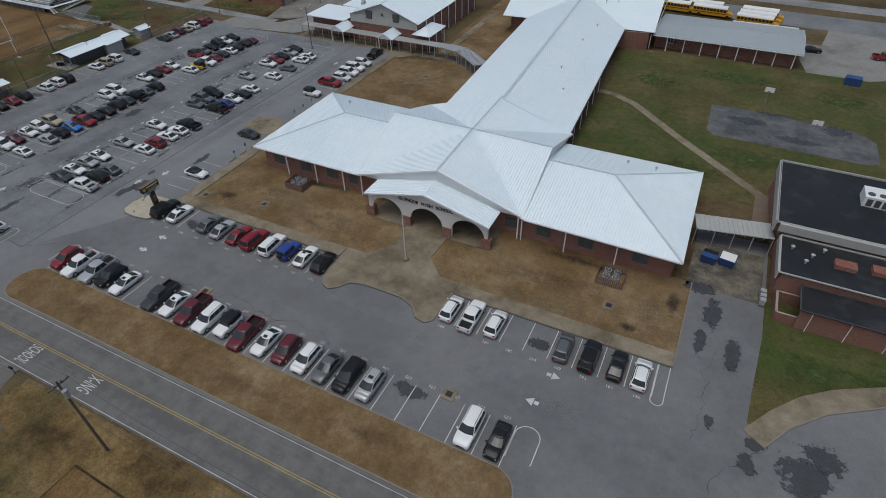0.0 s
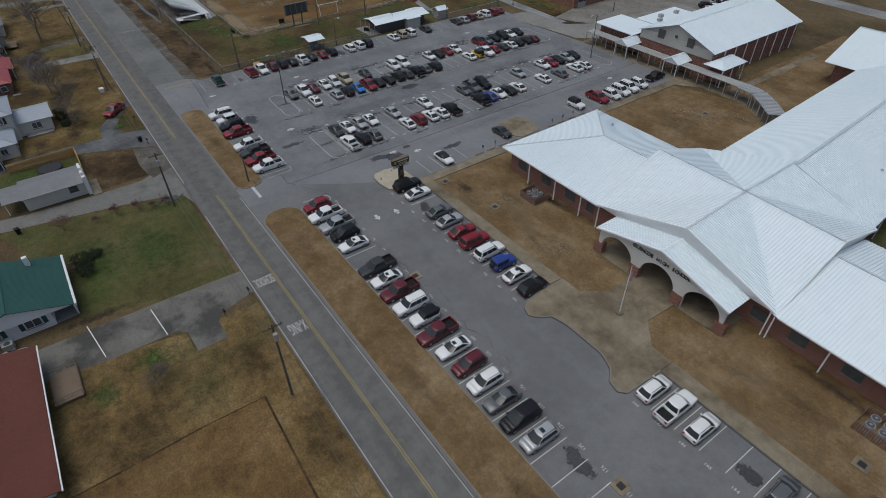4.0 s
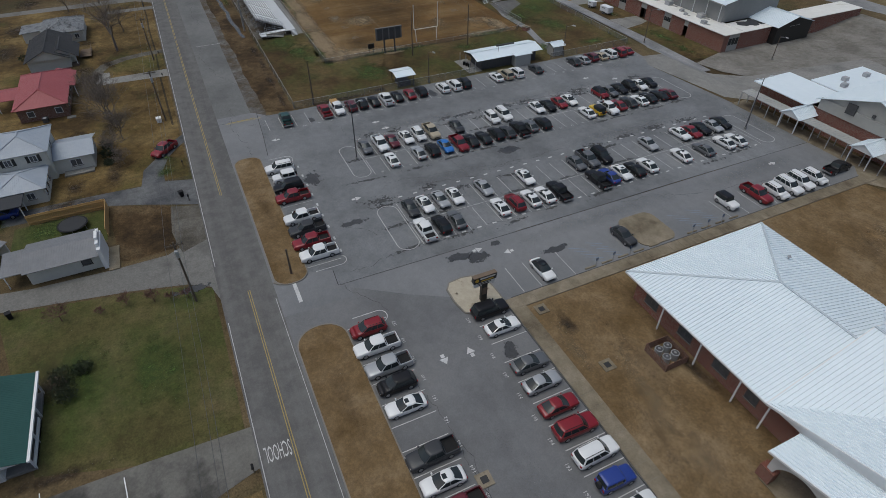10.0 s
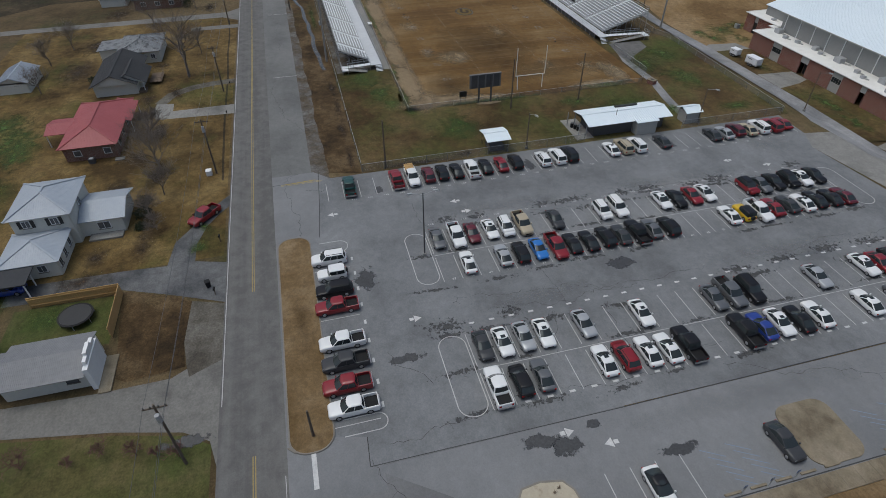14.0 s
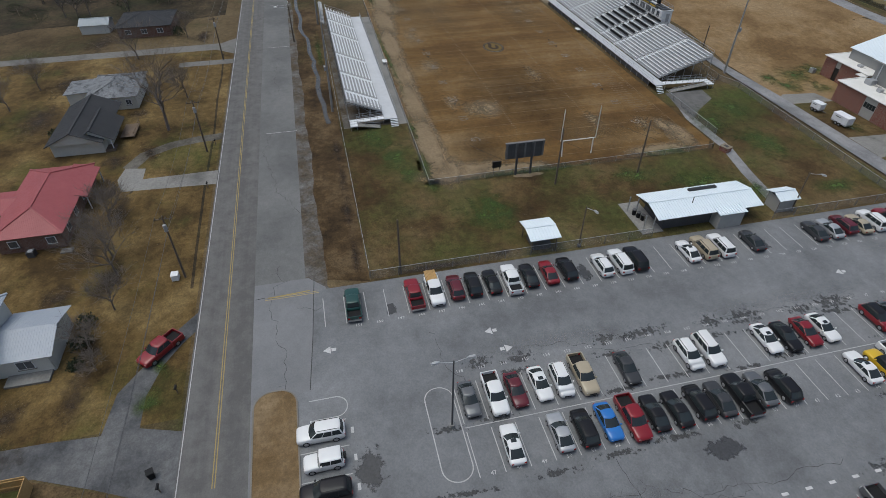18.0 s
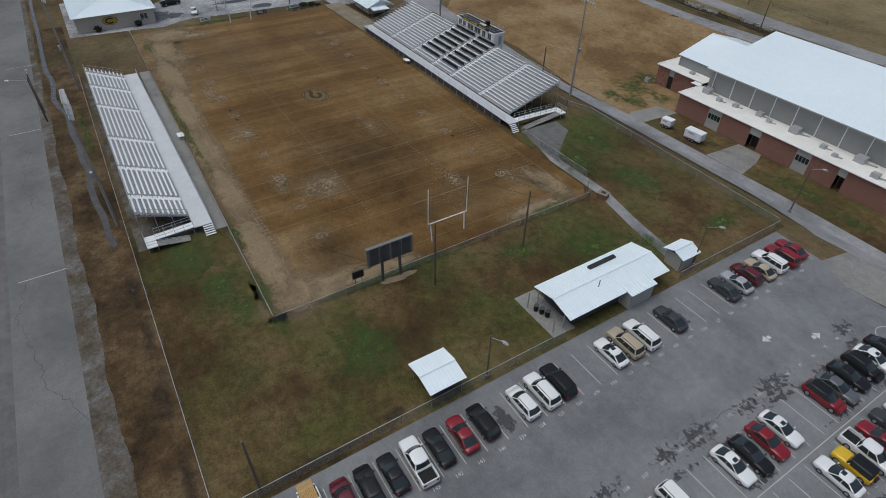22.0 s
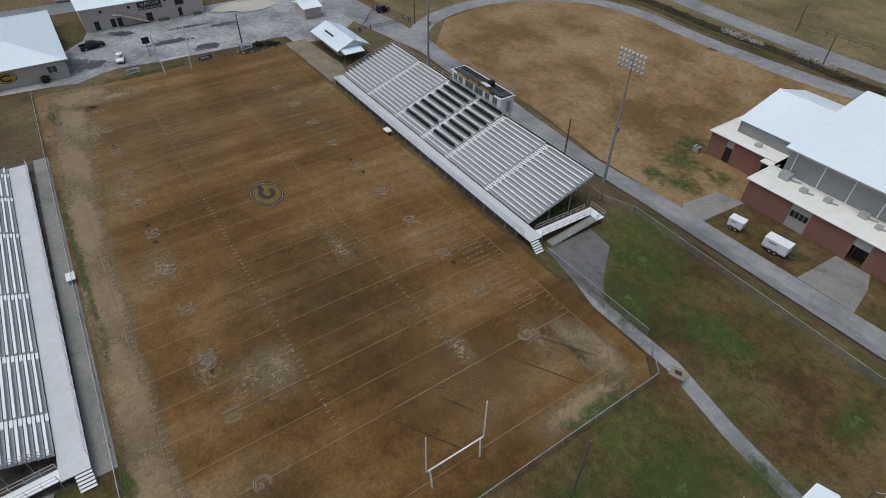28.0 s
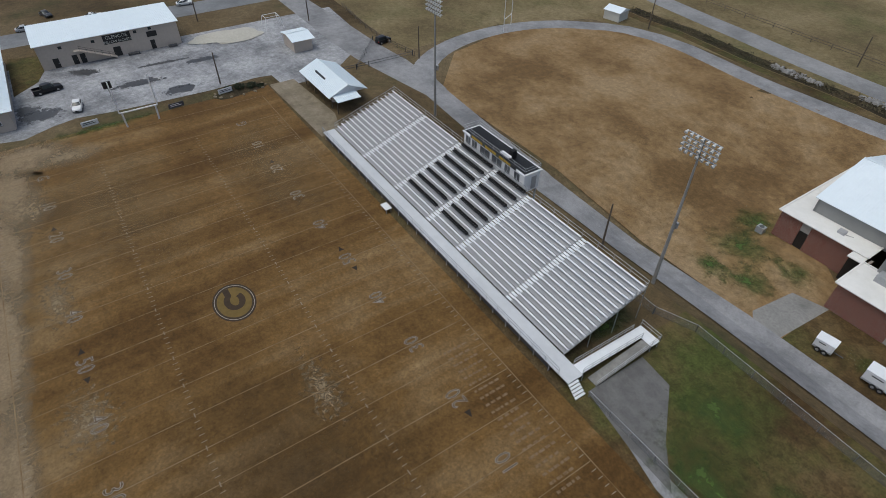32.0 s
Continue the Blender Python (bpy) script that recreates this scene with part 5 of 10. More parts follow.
def gable(parent, x0, x1, y0, y1, ze, zr, axis, over, roof, wall=None, pitch=0.9, pieces=False, rib=0.05):
    """A gable roof over a plan; the ridge runs along axis. Gable-end walls go up to it."""
    X0, X1, Y0, Y1 = x0 - over, x1 + over, y0 - over, y1 + over
    if axis == "x":
        m = (y0 + y1) / 2
        zo = ze - (zr - ze) * over / ((y1 - y0) / 2)
        roof_plane(parent, [(X0, Y0, zo), (X1, Y0, zo), (X1, m, zr), (X0, m, zr)], pitch, roof, pieces=pieces, rib=rib)
        roof_plane(parent, [(X1, Y1, zo), (X0, Y1, zo), (X0, m, zr), (X1, m, zr)], pitch, roof, pieces=pieces, rib=rib)
        cap(parent, [((X0, m, zr), (X1, m, zr))], roof)
        if wall:
            for x in (x0, x1):
                bm = B()
                for f in ([(x - 0.1, y0, ze - 0.3), (x - 0.1, y1, ze - 0.3), (x - 0.1, y1, ze - 0.12), (x - 0.1, m, zr - 0.14), (x - 0.1, y0, ze - 0.12)],):
                    lo = [bm.verts.new(p) for p in f]
                    hi = [bm.verts.new((p[0] + 0.2, p[1], p[2])) for p in f]
                    bm.faces.new(lo), bm.faces.new(hi[::-1])
                    for i in range(5):
                        bm.faces.new((lo[i], lo[(i + 1) % 5], hi[(i + 1) % 5], hi[i]))
                part("gable_end", bm, wall, parent)
    else:
        m = (x0 + x1) / 2
        zo = ze - (zr - ze) * over / ((x1 - x0) / 2)
        roof_plane(parent, [(X0, Y1, zo), (X0, Y0, zo), (m, Y0, zr), (m, Y1, zr)], pitch, roof, pieces=pieces, rib=rib)
        roof_plane(parent, [(X1, Y0, zo), (X1, Y1, zo), (m, Y1, zr), (m, Y0, zr)], pitch, roof, pieces=pieces, rib=rib)
        cap(parent, [((m, Y0, zr), (m, Y1, zr))], roof)
        if wall:
            for y in (y0, y1):
                bm = B()
                f = [(x0, y - 0.1, ze - 0.3), (x1, y - 0.1, ze - 0.3), (x1, y - 0.1, ze - 0.12), (m, y - 0.1, zr - 0.14), (x0, y - 0.1, ze - 0.12)]
                lo = [bm.verts.new(p) for p in f]
                hi = [bm.verts.new((p[0], p[1] + 0.2, p[2])) for p in f]
                bm.faces.new(lo), bm.faces.new(hi[::-1])
                for i in range(5):
                    bm.faces.new((lo[i], lo[(i + 1) % 5], hi[(i + 1) % 5], hi[i]))
                part("gable_end", bm, wall, parent)


def hip(parent, x0, x1, y0, y1, ze, zr, over, roof, pitch=0.9, pieces=False, rib=0.05, axis="x"):
    X0, X1, Y0, Y1 = x0 - over, x1 + over, y0 - over, y1 + over
    if axis == "x":
        m, h = (Y0 + Y1) / 2, (Y1 - Y0) / 2
        a, b = (X0 + h, m, zr), (X1 - h, m, zr)
        if a[0] > b[0]:
            a = b = ((X0 + X1) / 2, m, zr)
        planes = [[(X0, Y0, ze), (X1, Y0, ze), b, a], [(X1, Y1, ze), (X0, Y1, ze), a, b], [(X0, Y1, ze), (X0, Y0, ze), a], [(X1, Y0, ze), (X1, Y1, ze), b]]
    else:
        m, h = (X0 + X1) / 2, (X1 - X0) / 2
        a, b = (m, Y0 + h, zr), (m, Y1 - h, zr)
        if a[1] > b[1]:
            a = b = (m, (Y0 + Y1) / 2, zr)
        planes = [[(X0, Y1, ze), (X0, Y0, ze), a, b], [(X1, Y0, ze), (X1, Y1, ze), b, a], [(X0, Y0, ze), (X1, Y0, ze), a], [(X1, Y1, ze), (X0, Y1, ze), b]]
    for p in planes:
        p = [q for i, q in enumerate(p) if q != p[i - 1]]
        roof_plane(parent, p, pitch, roof, pieces=pieces, rib=rib)
    cap(parent, [((X0, Y0, ze), a), ((X0, Y1, ze), a if axis == "x" else b), ((X1, Y0, ze), b if axis == "x" else a), ((X1, Y1, ze), b)] + ([(a, b)] if a != b else []), roof)


def vents(parent, spots, material):
    for x, y, z in spots:
        v = part("roof_vent", tube(B(), (x, y, z - 0.3), (x, y, z + 0.5), 0.1, 0.1, 8), material, parent)
        part("vent_cap", tube(B(), (x, y, z + 0.45), (x, y, z + 0.65), 0.28, 0.1, 8), material, v)


# the school: two hipped wings, a cross-gabled hall, a porch with three arches, a long back wing
ZG, ZE, ZW, ZM = 0.15, 4.4, 7.8, 9.2
school = thing("school_building", "red brick school with white standing-seam metal roofs", "school")
walls(school, [(-69.5, 66.9), (3.2 - 1.4, 66.9), (1.4, 88.4), (-20.6, 88.4), (-22.3, 93), (-25.4, 150.6), (-18, 151.4), (-19.4, 179), (-55.2, 174), (-54.6, 152), (-48.2, 151.8), (-45.2, 93), (-48, 93), (-48, 88.7), (-69.5, 88.7)], ZG, ZE - 0.05, 0.3, M_BRICK)
# wings
roof_plane(school, [(-70.8, 65.5, ZE), (-48.6, 65.5, ZE), (-48.6, 77.7, ZW), (-58.8, 77.7, ZW)], 0.9, M_ROOF)
roof_plane(school, [(-46, 89.9, ZE), (-70.8, 89.9, ZE), (-58.8, 77.7, ZW), (-46, 77.7, ZW)], 0.9, M_ROOF)
roof_plane(school, [(-70.8, 89.9, ZE), (-70.8, 65.5, ZE), (-58.8, 77.7, ZW)], 0.9, M_ROOF)
roof_plane(school, [(-20.1, 65.4, ZE - 0.02), (2.8, 65.2, ZE - 0.02), (-9.6, 77.4, ZW), (-20.6, 77.4, ZW)], 0.9, M_ROOF)
roof_plane(school, [(2.4, 89.5, ZE), (-20.4, 89.5, ZE), (-20.4, 77.4, ZW), (-9.6, 77.4, ZW)], 0.9, M_ROOF)
roof_plane(school, [(2.8, 65.2, ZE), (2.4, 89.5, ZE), (-9.6, 77.4, ZW)], 0.9, M_ROOF)
cap(school, [((-70.8, 65.5, ZE), (-58.8, 77.7, ZW)), ((-70.8, 89.9, ZE), (-58.8, 77.7, ZW)), ((-58.8, 77.7, ZW), (-48.5, 77.7, ZW)), ((2.8, 65.2, ZE), (-9.6, 77.4, ZW)), ((2.4, 89.5, ZE), (-9.6, 77.4, ZW)), ((-9.6, 77.4, ZW), (-19.8, 77.4, ZW))], M_CAP)
# hall: four gables that meet over its middle
CX, CY = -34.1, 79.3
fl, fr, br, bl = (-48.6, 65.4, ZE + 0.05), (-19.8, 65.6, ZE + 0.05), (-20.4, 93.1, ZE + 0.05), (-49.4, 93.2, ZE + 0.05)
top = (CX, CY, ZM)
gf, gr, gb, gl = (-33.7, 65.2, ZM), (-20.1, 79.0, ZM), (-34.2, 93, ZM), (-48.9, 79.3, ZM)
for a, b, c in ((fl, gf, top), (gf, fr, top), (fr, gr, top), (gr, br, top), (br, gb, top), (gb, bl, top), (bl, gl, top), (gl, fl, top)):
    low = a if a[2] < b[2] else b
    high = b if low is a else a
    roof_plane(school, [high, top, low], 0.9, M_ROOF, name="hall_panel", pieces=False)
cap(school, [(top, gf), (top, gr), (top, gb), (top, gl)], M_CAP)
for a, b, c in ((fl, gf, fr), (fr, gr, br), (bl, gl, fl)):
    bm = B()
    inward = (Vector((CX, CY, 0)) - Vector((b[0], b[1], 0))).normalized() * 0.25
    pts = [Vector(p) + inward - Vector((0, 0, 0.15)) for p in (a, c, b)]
    bm.faces.new([bm.verts.new(p) for p in pts])
    part("gable_end", bm, M_TRIM, school)
    part("fascia", bar(B(), Vector(a) - Vector((0, 0, 0.12)), Vector(b) - Vector((0, 0, 0.12)), 0.12, 0.28), M_TRIM, school)
    part("fascia", bar(B(), Vector(b) - Vector((0, 0, 0.12)), Vector(c) - Vector((0, 0, 0.12)), 0.12, 0.28), M_TRIM, school)
for a, b in (((-70.8, 65.5, ZE - 0.15), (-48.6, 65.5, ZE - 0.15)), ((-70.8, 65.5, ZE - 0.15), (-70.8, 89.9, ZE - 0.15)), ((-19.6, 65.4, ZE - 0.15), (2.8, 65.2, ZE - 0.15)), ((2.8, 65.2, ZE - 0.15), (2.4, 89.5, ZE - 0.15))):
    part("gutter", bar(B(), a, b, 0.16, 0.2), M_TRIM, school)
# back wing and its cross wing, turned a little from the hall
ax, bx = Vector((-33.7, 92.0, 0)), Vector((-36.9, 151.0, 0))
d = (bx - ax).normalized()
s = Vector((d.y, -d.x, 0))


def at(along, side, z):
    p = ax + d * along + s * side
    return (p.x, p.y, z)


LN = (bx - ax).length
roof_plane(school, [at(0, 12.9, ZE), at(LN, 12.9, ZE), at(LN + 10, 0, ZM + 0.1), at(0, 0, ZM + 0.1)], 0.9, M_ROOF, name="back_panel", pieces=False)
roof_plane(school, [at(LN, -12.9, ZE), at(0, -12.9, ZE), at(0, 0, ZM + 0.1), at(LN + 10, 0, ZM + 0.1)], 0.9, M_ROOF, name="back_panel", pieces=False)
roof_plane(school, [at(LN, -19.6, ZE), at(LN, 20.2, ZE), at(LN + 14, 20.2, ZM), at(LN + 14, -19.6, ZM)], 0.9, M_ROOF, name="back_panel", pieces=False)
roof_plane(school, [at(LN + 28, 20.2, ZE), at(LN + 28, -19.6, ZE), at(LN + 14, -19.6, ZM), at(LN + 14, 20.2, ZM)], 0.9, M_ROOF, name="back_panel", pieces=False)
cap(school, [(at(0, 0, ZM + 0.1), at(LN + 14, 0, ZM + 0.1)), (at(LN + 14, -19.6, ZM), at(LN + 14, 20.2, ZM))], M_CAP, 0.5)
part("fascia", bar(B(), at(0, 12.95, ZE - 0.12), at(LN, 12.95, ZE - 0.12), 0.14, 0.26), M_DARKSTEEL, school)
part("fascia", bar(B(), at(LN, 20.25, ZE - 0.1), at(LN + 28, 20.25, ZE - 0.1), 0.14, 0.3), M_TRIM, school)
vents(school, [(-62.5, 84.5, 5.9), (-50.5, 86.5, 5.5), (-9, 85, 5.7), (-4.5, 84.5, 5.9), at(14, 8, 6.1)[:2] + (6.1,), at(22, 5.5, 7.2), at(40, 6, 6.9), at(52, 7, 6.6), at(LN + 9, 6, 7.8), at(LN + 10, 9, 8.0)], M_STEEL)
# porch
y0, y1 = 61.7, 62.1
arches = [(-40.9, 2.7), (-33.9, 2.75), (-26.9, 2.7)]
outline = [(-44.2, 0.2), (-44.2, 4.25), (-33.9, 6.9), (-23.7, 4.25), (-23.7, 0.2)]


def porch_front():
    """The arched front in narrow upright strips: from the arch or the ground to the gable line."""
    out = B()
    n = 164
    for k in range(n):
        xa, xb = -44.2 + 20.5 * k / n, -44.2 + 20.5 * (k + 1) / n
        cols = []
        for x in (xa, xb):
            zt = 4.2 + (6.85 - 4.2) * (1 - abs(x + 33.95) / 10.25)
            zb = 0.18
            for c, r in arches:
                if abs((xa + xb) / 2 - c) < r:
                    zb = 1.75 + math.sqrt(max(0.0, r * r - min(abs(x - c), r) ** 2)) * 0.92
            cols.append((x, zb, zt))
        (xa, za, ta), (xb, zb, tb) = cols
        v = [out.verts.new(p) for p in ((xa, y0, za), (xb, y0, zb), (xb, y0, tb), (xa, y0, ta), (xa, y1, za), (xb, y1, zb), (xb, y1, tb), (xa, y1, ta))]
        for f in ((0, 1, 2, 3), (5, 4, 7, 6), (4, 5, 1, 0), (3, 2, 6, 7), (4, 0, 3, 7), (1, 5, 6, 2)):
            out.faces.new([v[i] for i in f])
    return out


porch = part("porch_front", porch_front(), M_STUCCO, school, "white stucco front with three arches")
for x in (-44.0, -37.4, -30.4, -23.9):
    part("pier", box(B(), x - 0.75, x + 0.75, 61.5, 62.5, 0.15, 1.9), M_BRICK, school, "square red brick pier")
roof_plane(school, [(-44.7, 65.6, 4.45), (-44.7, 61.2, 4.45), (-34.0, 61.2, 7.15), (-34.0, 66.8, 7.15)], 0.9, M_ROOF, name="porch_panel")
roof_plane(school, [(-23.3, 61.2, 4.45), (-23.3, 65.6, 4.45), (-34.0, 66.8, 7.15), (-34.0, 61.2, 7.15)], 0.9, M_ROOF, name="porch_panel")
cap(school, [((-34.0, 61.2, 7.15), (-34.0, 66.6, 7.15))], M_ROOF)
for a, b in (((-44.7, 61.2, 4.35), (-34, 61.2, 7.05)), ((-34, 61.2, 7.05), (-23.3, 61.2, 4.35))):
    part("fascia", bar(B(), a, b, 0.1, 0.24), M_TRIM, school)
part("porch_back", box(B(), -44, -24, 67.0, 67.3, 0.15, 4.6), M_TAN, school, "tan wall with glazed doors behind the arches")
for x in (-41, -34, -27):
    part("entrance_glazing", box(B(), x - 1.9, x + 1.9, 66.88, 67.0, 0.2, 2.9), M_GLASS, school)
CAPTION = "GLENCOE HIGH SCHOOL"
for k, ch in enumerate(CAPTION):
    if ch != " ":
        x = -38.3 + 8.8 * k / (len(CAPTION) - 1)
        letters("letter", ch, 0.8, pose(x, 61.64, 5.1 - 0.0 * abs(x + 34), 90, 0, 0), M_BLACK, school, 0.05)
for x in (-66.5, -60.6, -55.0, -50.6, -16.8, -10.4, -2.6, -21.8):
    window(school, x, 66.75, 1.3, 2.2 if x > -50 or x < -52 else 1.6, 1.7, "-y", 2, M_DARKSTEEL)
for x in (-63.8, -57.6, -51.9, -48.2, -20.5, -19.9, -13.2, -5.8):
    part("downspout", bar(B(), (x, 65.7, 0.2), (x, 65.7, 4.3), 0.16, 0.16), M_TRIM, school)
for y in (70, 75, 80, 85):
    window(school, -69.65, y, 1.3, 1.8, 1.7, "-x", 2, M_DARKSTEEL)
for k in range(9):
    p = at(5 + 6 * k, 11.6, 0)
    window(school, p[0] - 0.35 + 0.5, p[1], 1.5, 2.2, 1.4, "+x", 2)
for k in range(5):
    p = at(5 + 6 * k, 12.8, 0)
    part("post", bar(B(), (p[0], p[1], 0.1), (p[0], p[1], 4.3), 0.14, 0.14), M_TRIM, school)


def plant_pen(x, y, fence):
    """Four round cooling units inside a low slatted pen."""
    pen = thing("equipment_pen", "low brown slatted pen beside the school wall", "enclosure", "equipment pens", (x, y, 0.08))
    for k in range(15):
        u = -1.75 + 3.5 * k / 14
        for (a, b) in ((u, -1.6), (u, 1.6)):
            part("slat", box(B(), a - 0.09, a + 0.09, b - 0.03, b + 0.03, 0, 1.25), fence, pen)
    for k in range(13):
        v = -1.5 + 3.0 * k / 12
        for a in (-1.78, 1.78):
            part("slat", box(B(), a - 0.03, a + 0.03, v - 0.09, v + 0.09, 0, 1.25), fence, pen)
    for a in (-0.65, 0.65):
        for b in (-0.65, 0.65):
            u = thing("cooling_unit", "grey round-topped outdoor cooling unit", "air conditioner", "cooling units", (x + a, y + b, 0.08))
            part("cabinet", tube(B(), (0, 0, 0), (0, 0, 1.1), 0.5, 0.5, 12), M_STEEL, u)
            part("fan_grille", tube(B(), (0, 0, 1.1), (0, 0, 1.16), 0.42, 0.36, 12), M_DARKSTEEL, u)
            part("fan_hub", tube(B(), (0, 0, 1.16), (0, 0, 1.22), 0.16, 0.12, 8), M_RIM, u)


plant_pen(-60.0, 63.7, M_BROWNBRICK)
plant_pen(-5.5, 63.0, M_BROWNBRICK)


# ---- vehicles ----
def loft(bm, rings, caps=True):
    vs = [[bm.verts.new(p) for p in r] for r in rings]
    n = len(vs[0])
    for a, b in zip(vs, vs[1:]):
        for k in range(n):
            j = (k + 1) % n
            bm.faces.new((a[k], a[j], b[j], b[k]))
    if caps:
        bm.faces.new(vs[0][::-1])
        bm.faces.new(vs[-1])
    return bm


KINDS = {
    # length, width, belt, height, bonnet height, windscreen foot, windscreen top, roof end, rear glass foot
    "sedan": (4.62, 1.82, 0.93, 1.47, 0.95, 1.16, 0.2, -1.05, -1.95),
    "hatch": (4.30, 1.78, 0.95, 1.52, 0.98, 0.85, 0.05, -1.55, -1.98),
    "suv": (4.55, 1.88, 1.08, 1.70, 1.04, 1.24, 0.42, -1.72, -2.14),
    "bigsuv": (5.0, 1.98, 1.14, 1.86, 1.12, 1.26, 0.55, -2.12, -2.38),
    "van": (5.0, 1.96, 1.05, 1.76, 0.98, 1.45, 0.55, -2.12, -2.40),
    "jeep": (4.05, 1.78, 1.12, 1.82, 1.12, 0.62, 0.42, -1.78, -1.86),
    "pickup": (5.6, 1.98, 1.12, 1.84, 1.10, 1.46, 0.74, -0.98, -1.2),
}


def vehicle(kind, colour, second=None):
    L, W, zb, H, zh, wf, wt, re, rf = KINDS[kind]
    h, w, paintm = L / 2, W / 2, CARMAT[colour]
    boxy = kind == "jeep"
    words = {"sedan": "four-door saloon car", "hatch": "compact hatchback car", "suv": "sport utility car", "bigsuv": "large sport utility car", "van": "minivan", "jeep": "boxy off-road car", "pickup": "pickup truck"}[kind]
    car = thing("pickup_truck" if kind == "pickup" else "car", f"{colour} {words} parked in a marked bay", "pickup" if kind == "pickup" else "car", "parked cars")
    # lower body: station, width share, underside, deck height, share of the flat deck
    tail = zb * 0.97 if kind == "sedan" else zb
    st = [(-h, 0.78, 0.44, tail * 0.74), (-h + 0.05, 0.87, 0.34, tail * 0.89), (-h + 0.16, 0.945, 0.28, tail * 0.97), (-h + 0.4, 0.985, 0.24, tail), (-h + 0.8, 1.0, 0.22, zb), (-0.6, 1.0, 0.22, zb), (wf - 0.3, 1.0, 0.22, zb), (wf + 0.1, 0.995, 0.22, zh), (wf + 0.5, 0.985, 0.22, zh * 0.985), (h - 0.55, 0.975, 0.24, zh * 0.95), (h - 0.28, 0.945, 0.27, zh * 0.91), (h - 0.1, 0.88, 0.32, zh * 0.84), (h, 0.76, 0.40, zh * 0.68)]
    if boxy:
        st = [(x, min(1.0, k * 1.06) if abs(x) < h - 0.2 else k, lo, hi) for x, k, lo, hi in st]
    rings = []
    for x, k, lo, hi in st:
        q = w * k
        half = [(q * 0.86, lo), (q * 0.97, lo + 0.1), (q, lo + (hi - lo) * 0.4), (q * 0.995, hi - 0.24), (q * 0.97, hi - 0.1), (q * 0.90, hi - 0.025), (q * 0.74, hi + 0.01), (q * 0.38, hi + 0.03)]
        rings.append([(x, y, z) for y, z in half] + [(x, 0, hi + 0.035)] + [(x, -y, z) for y, z in half[::-1]])
    bm = B()
    if kind == "pickup":
        loft(bm, [[(-1.22, y, z) for x, y, z in rings[5]]] + rings[5:])
    else:
        loft(bm, rings)
    for sy in (-1, 1):
        loft(bm, [[(wf - 0.25 - x, sy * (w * 0.93 + y), zb + 0.02 + z) for x, z in ((0, 0), (0.14, 0.02), (0.16, 0.15), (0.02, 0.17))] for y in (0.0, 0.2)])
    part("body", bm, paintm, car, smooth=True)
    if kind == "pickup":
        part("cargo_bed", box(B(), -h + 0.12, -1.2, -w * 0.86, w * 0.86, 0.4, 0.70), M_PLASTIC, car, "black-lined open cargo bed")
        for sy in (-1, 1):
            bm = B()
            loft(bm, [[(x, sy * w * k * 0.97, 0.3), (x, sy * w * k, 0.5), (x, sy * w * k, zb - 0.14), (x, sy * w * k * 0.97, zb + 0.0), (x, sy * w * 0.90 * k, zb + 0.03), (x, sy * w * 0.85 * k, zb + 0.02), (x, sy * w * 0.84 * k, 0.5)] for x, k in ((-h + 0.03, 0.95), (-h + 0.25, 0.99), (-h + 0.8, 1.0), (-1.1, 1.0))])
            part("bed_side", bm, paintm, car, smooth=False)
        part("tailgate", box(B(), -h + 0.02, -h + 0.12, -w * 0.9, w * 0.9, 0.5, zb), paintm, car)
        part("bumper", box(B(), -h - 0.12, -h + 0.02, -w * 0.9, w * 0.9, 0.42, 0.62), M_RIM, car)
    # cabin: a stack of bowed outlines from the belt to the roof
    bw, tw = w * 0.925, w * (0.75 if kind in ("sedan", "hatch") else 0.78 if not boxy else 0.87)
    mid = (wt + re) / 2
    bow_f, bow_r = (0.05, 0.03) if boxy else (0.2, 0.12)

    def edge(f):
        """Front, rear and half width of the cabin at a share f of its height, and the height."""
        g = f ** 1.12
        return wf + (wt - wf) * f, rf + (re - rf) * f, bw + (tw - bw) * g, zb - 0.05 + (H - 0.09 - zb + 0.05) * f

    def front(f, v, off=0.0):
        x1, x0, hw, z = edge(f)
        return (x1 - bow_f * v * v + off, hw * 0.95 * v, z + off * 0.7)

    def back(f, v, off=0.0):
        x1, x0, hw, z = edge(f)
        return (x0 + bow_r * v * v - off, hw * 0.95 * v, z + off * 0.7)

    def side(f, u, sy, off=0.0):
        x1, x0, hw, z = edge(f)
        a, b = x1 - bow_f - 0.05, x0 + bow_r + 0.05
        return (a + (b - a) * u, sy * (hw * (1.0 + 0.03 * math.sin(math.pi * u)) + off), z + off * 0.4)

    rings = []
    for f in (0, 0.3, 0.6, 0.85, 1.0):
        rings.append([front(f, v) for v in (-1, -0.5, 0, 0.5, 1)] + [side(f, u, 1) for u in (0, 0.33, 0.67, 1)] + [back(f, v) for v in (1, 0.5, 0, -0.5, -1)] + [side(f, u, -1) for u in (1, 0.67, 0.33, 0)])
    top = rings[-1]
    for k, dz in ((0.955, 0.045), (0.86, 0.075), (0.5, 0.095)):
        rings.append([(mid + (x - mid) * (k + (1 - k) * 0.35), y * k, H - 0.09 + dz) for x, y, z in top])
    part("cabin", loft(B(), rings), paintm if not second else CARMAT[second], car, smooth=True)

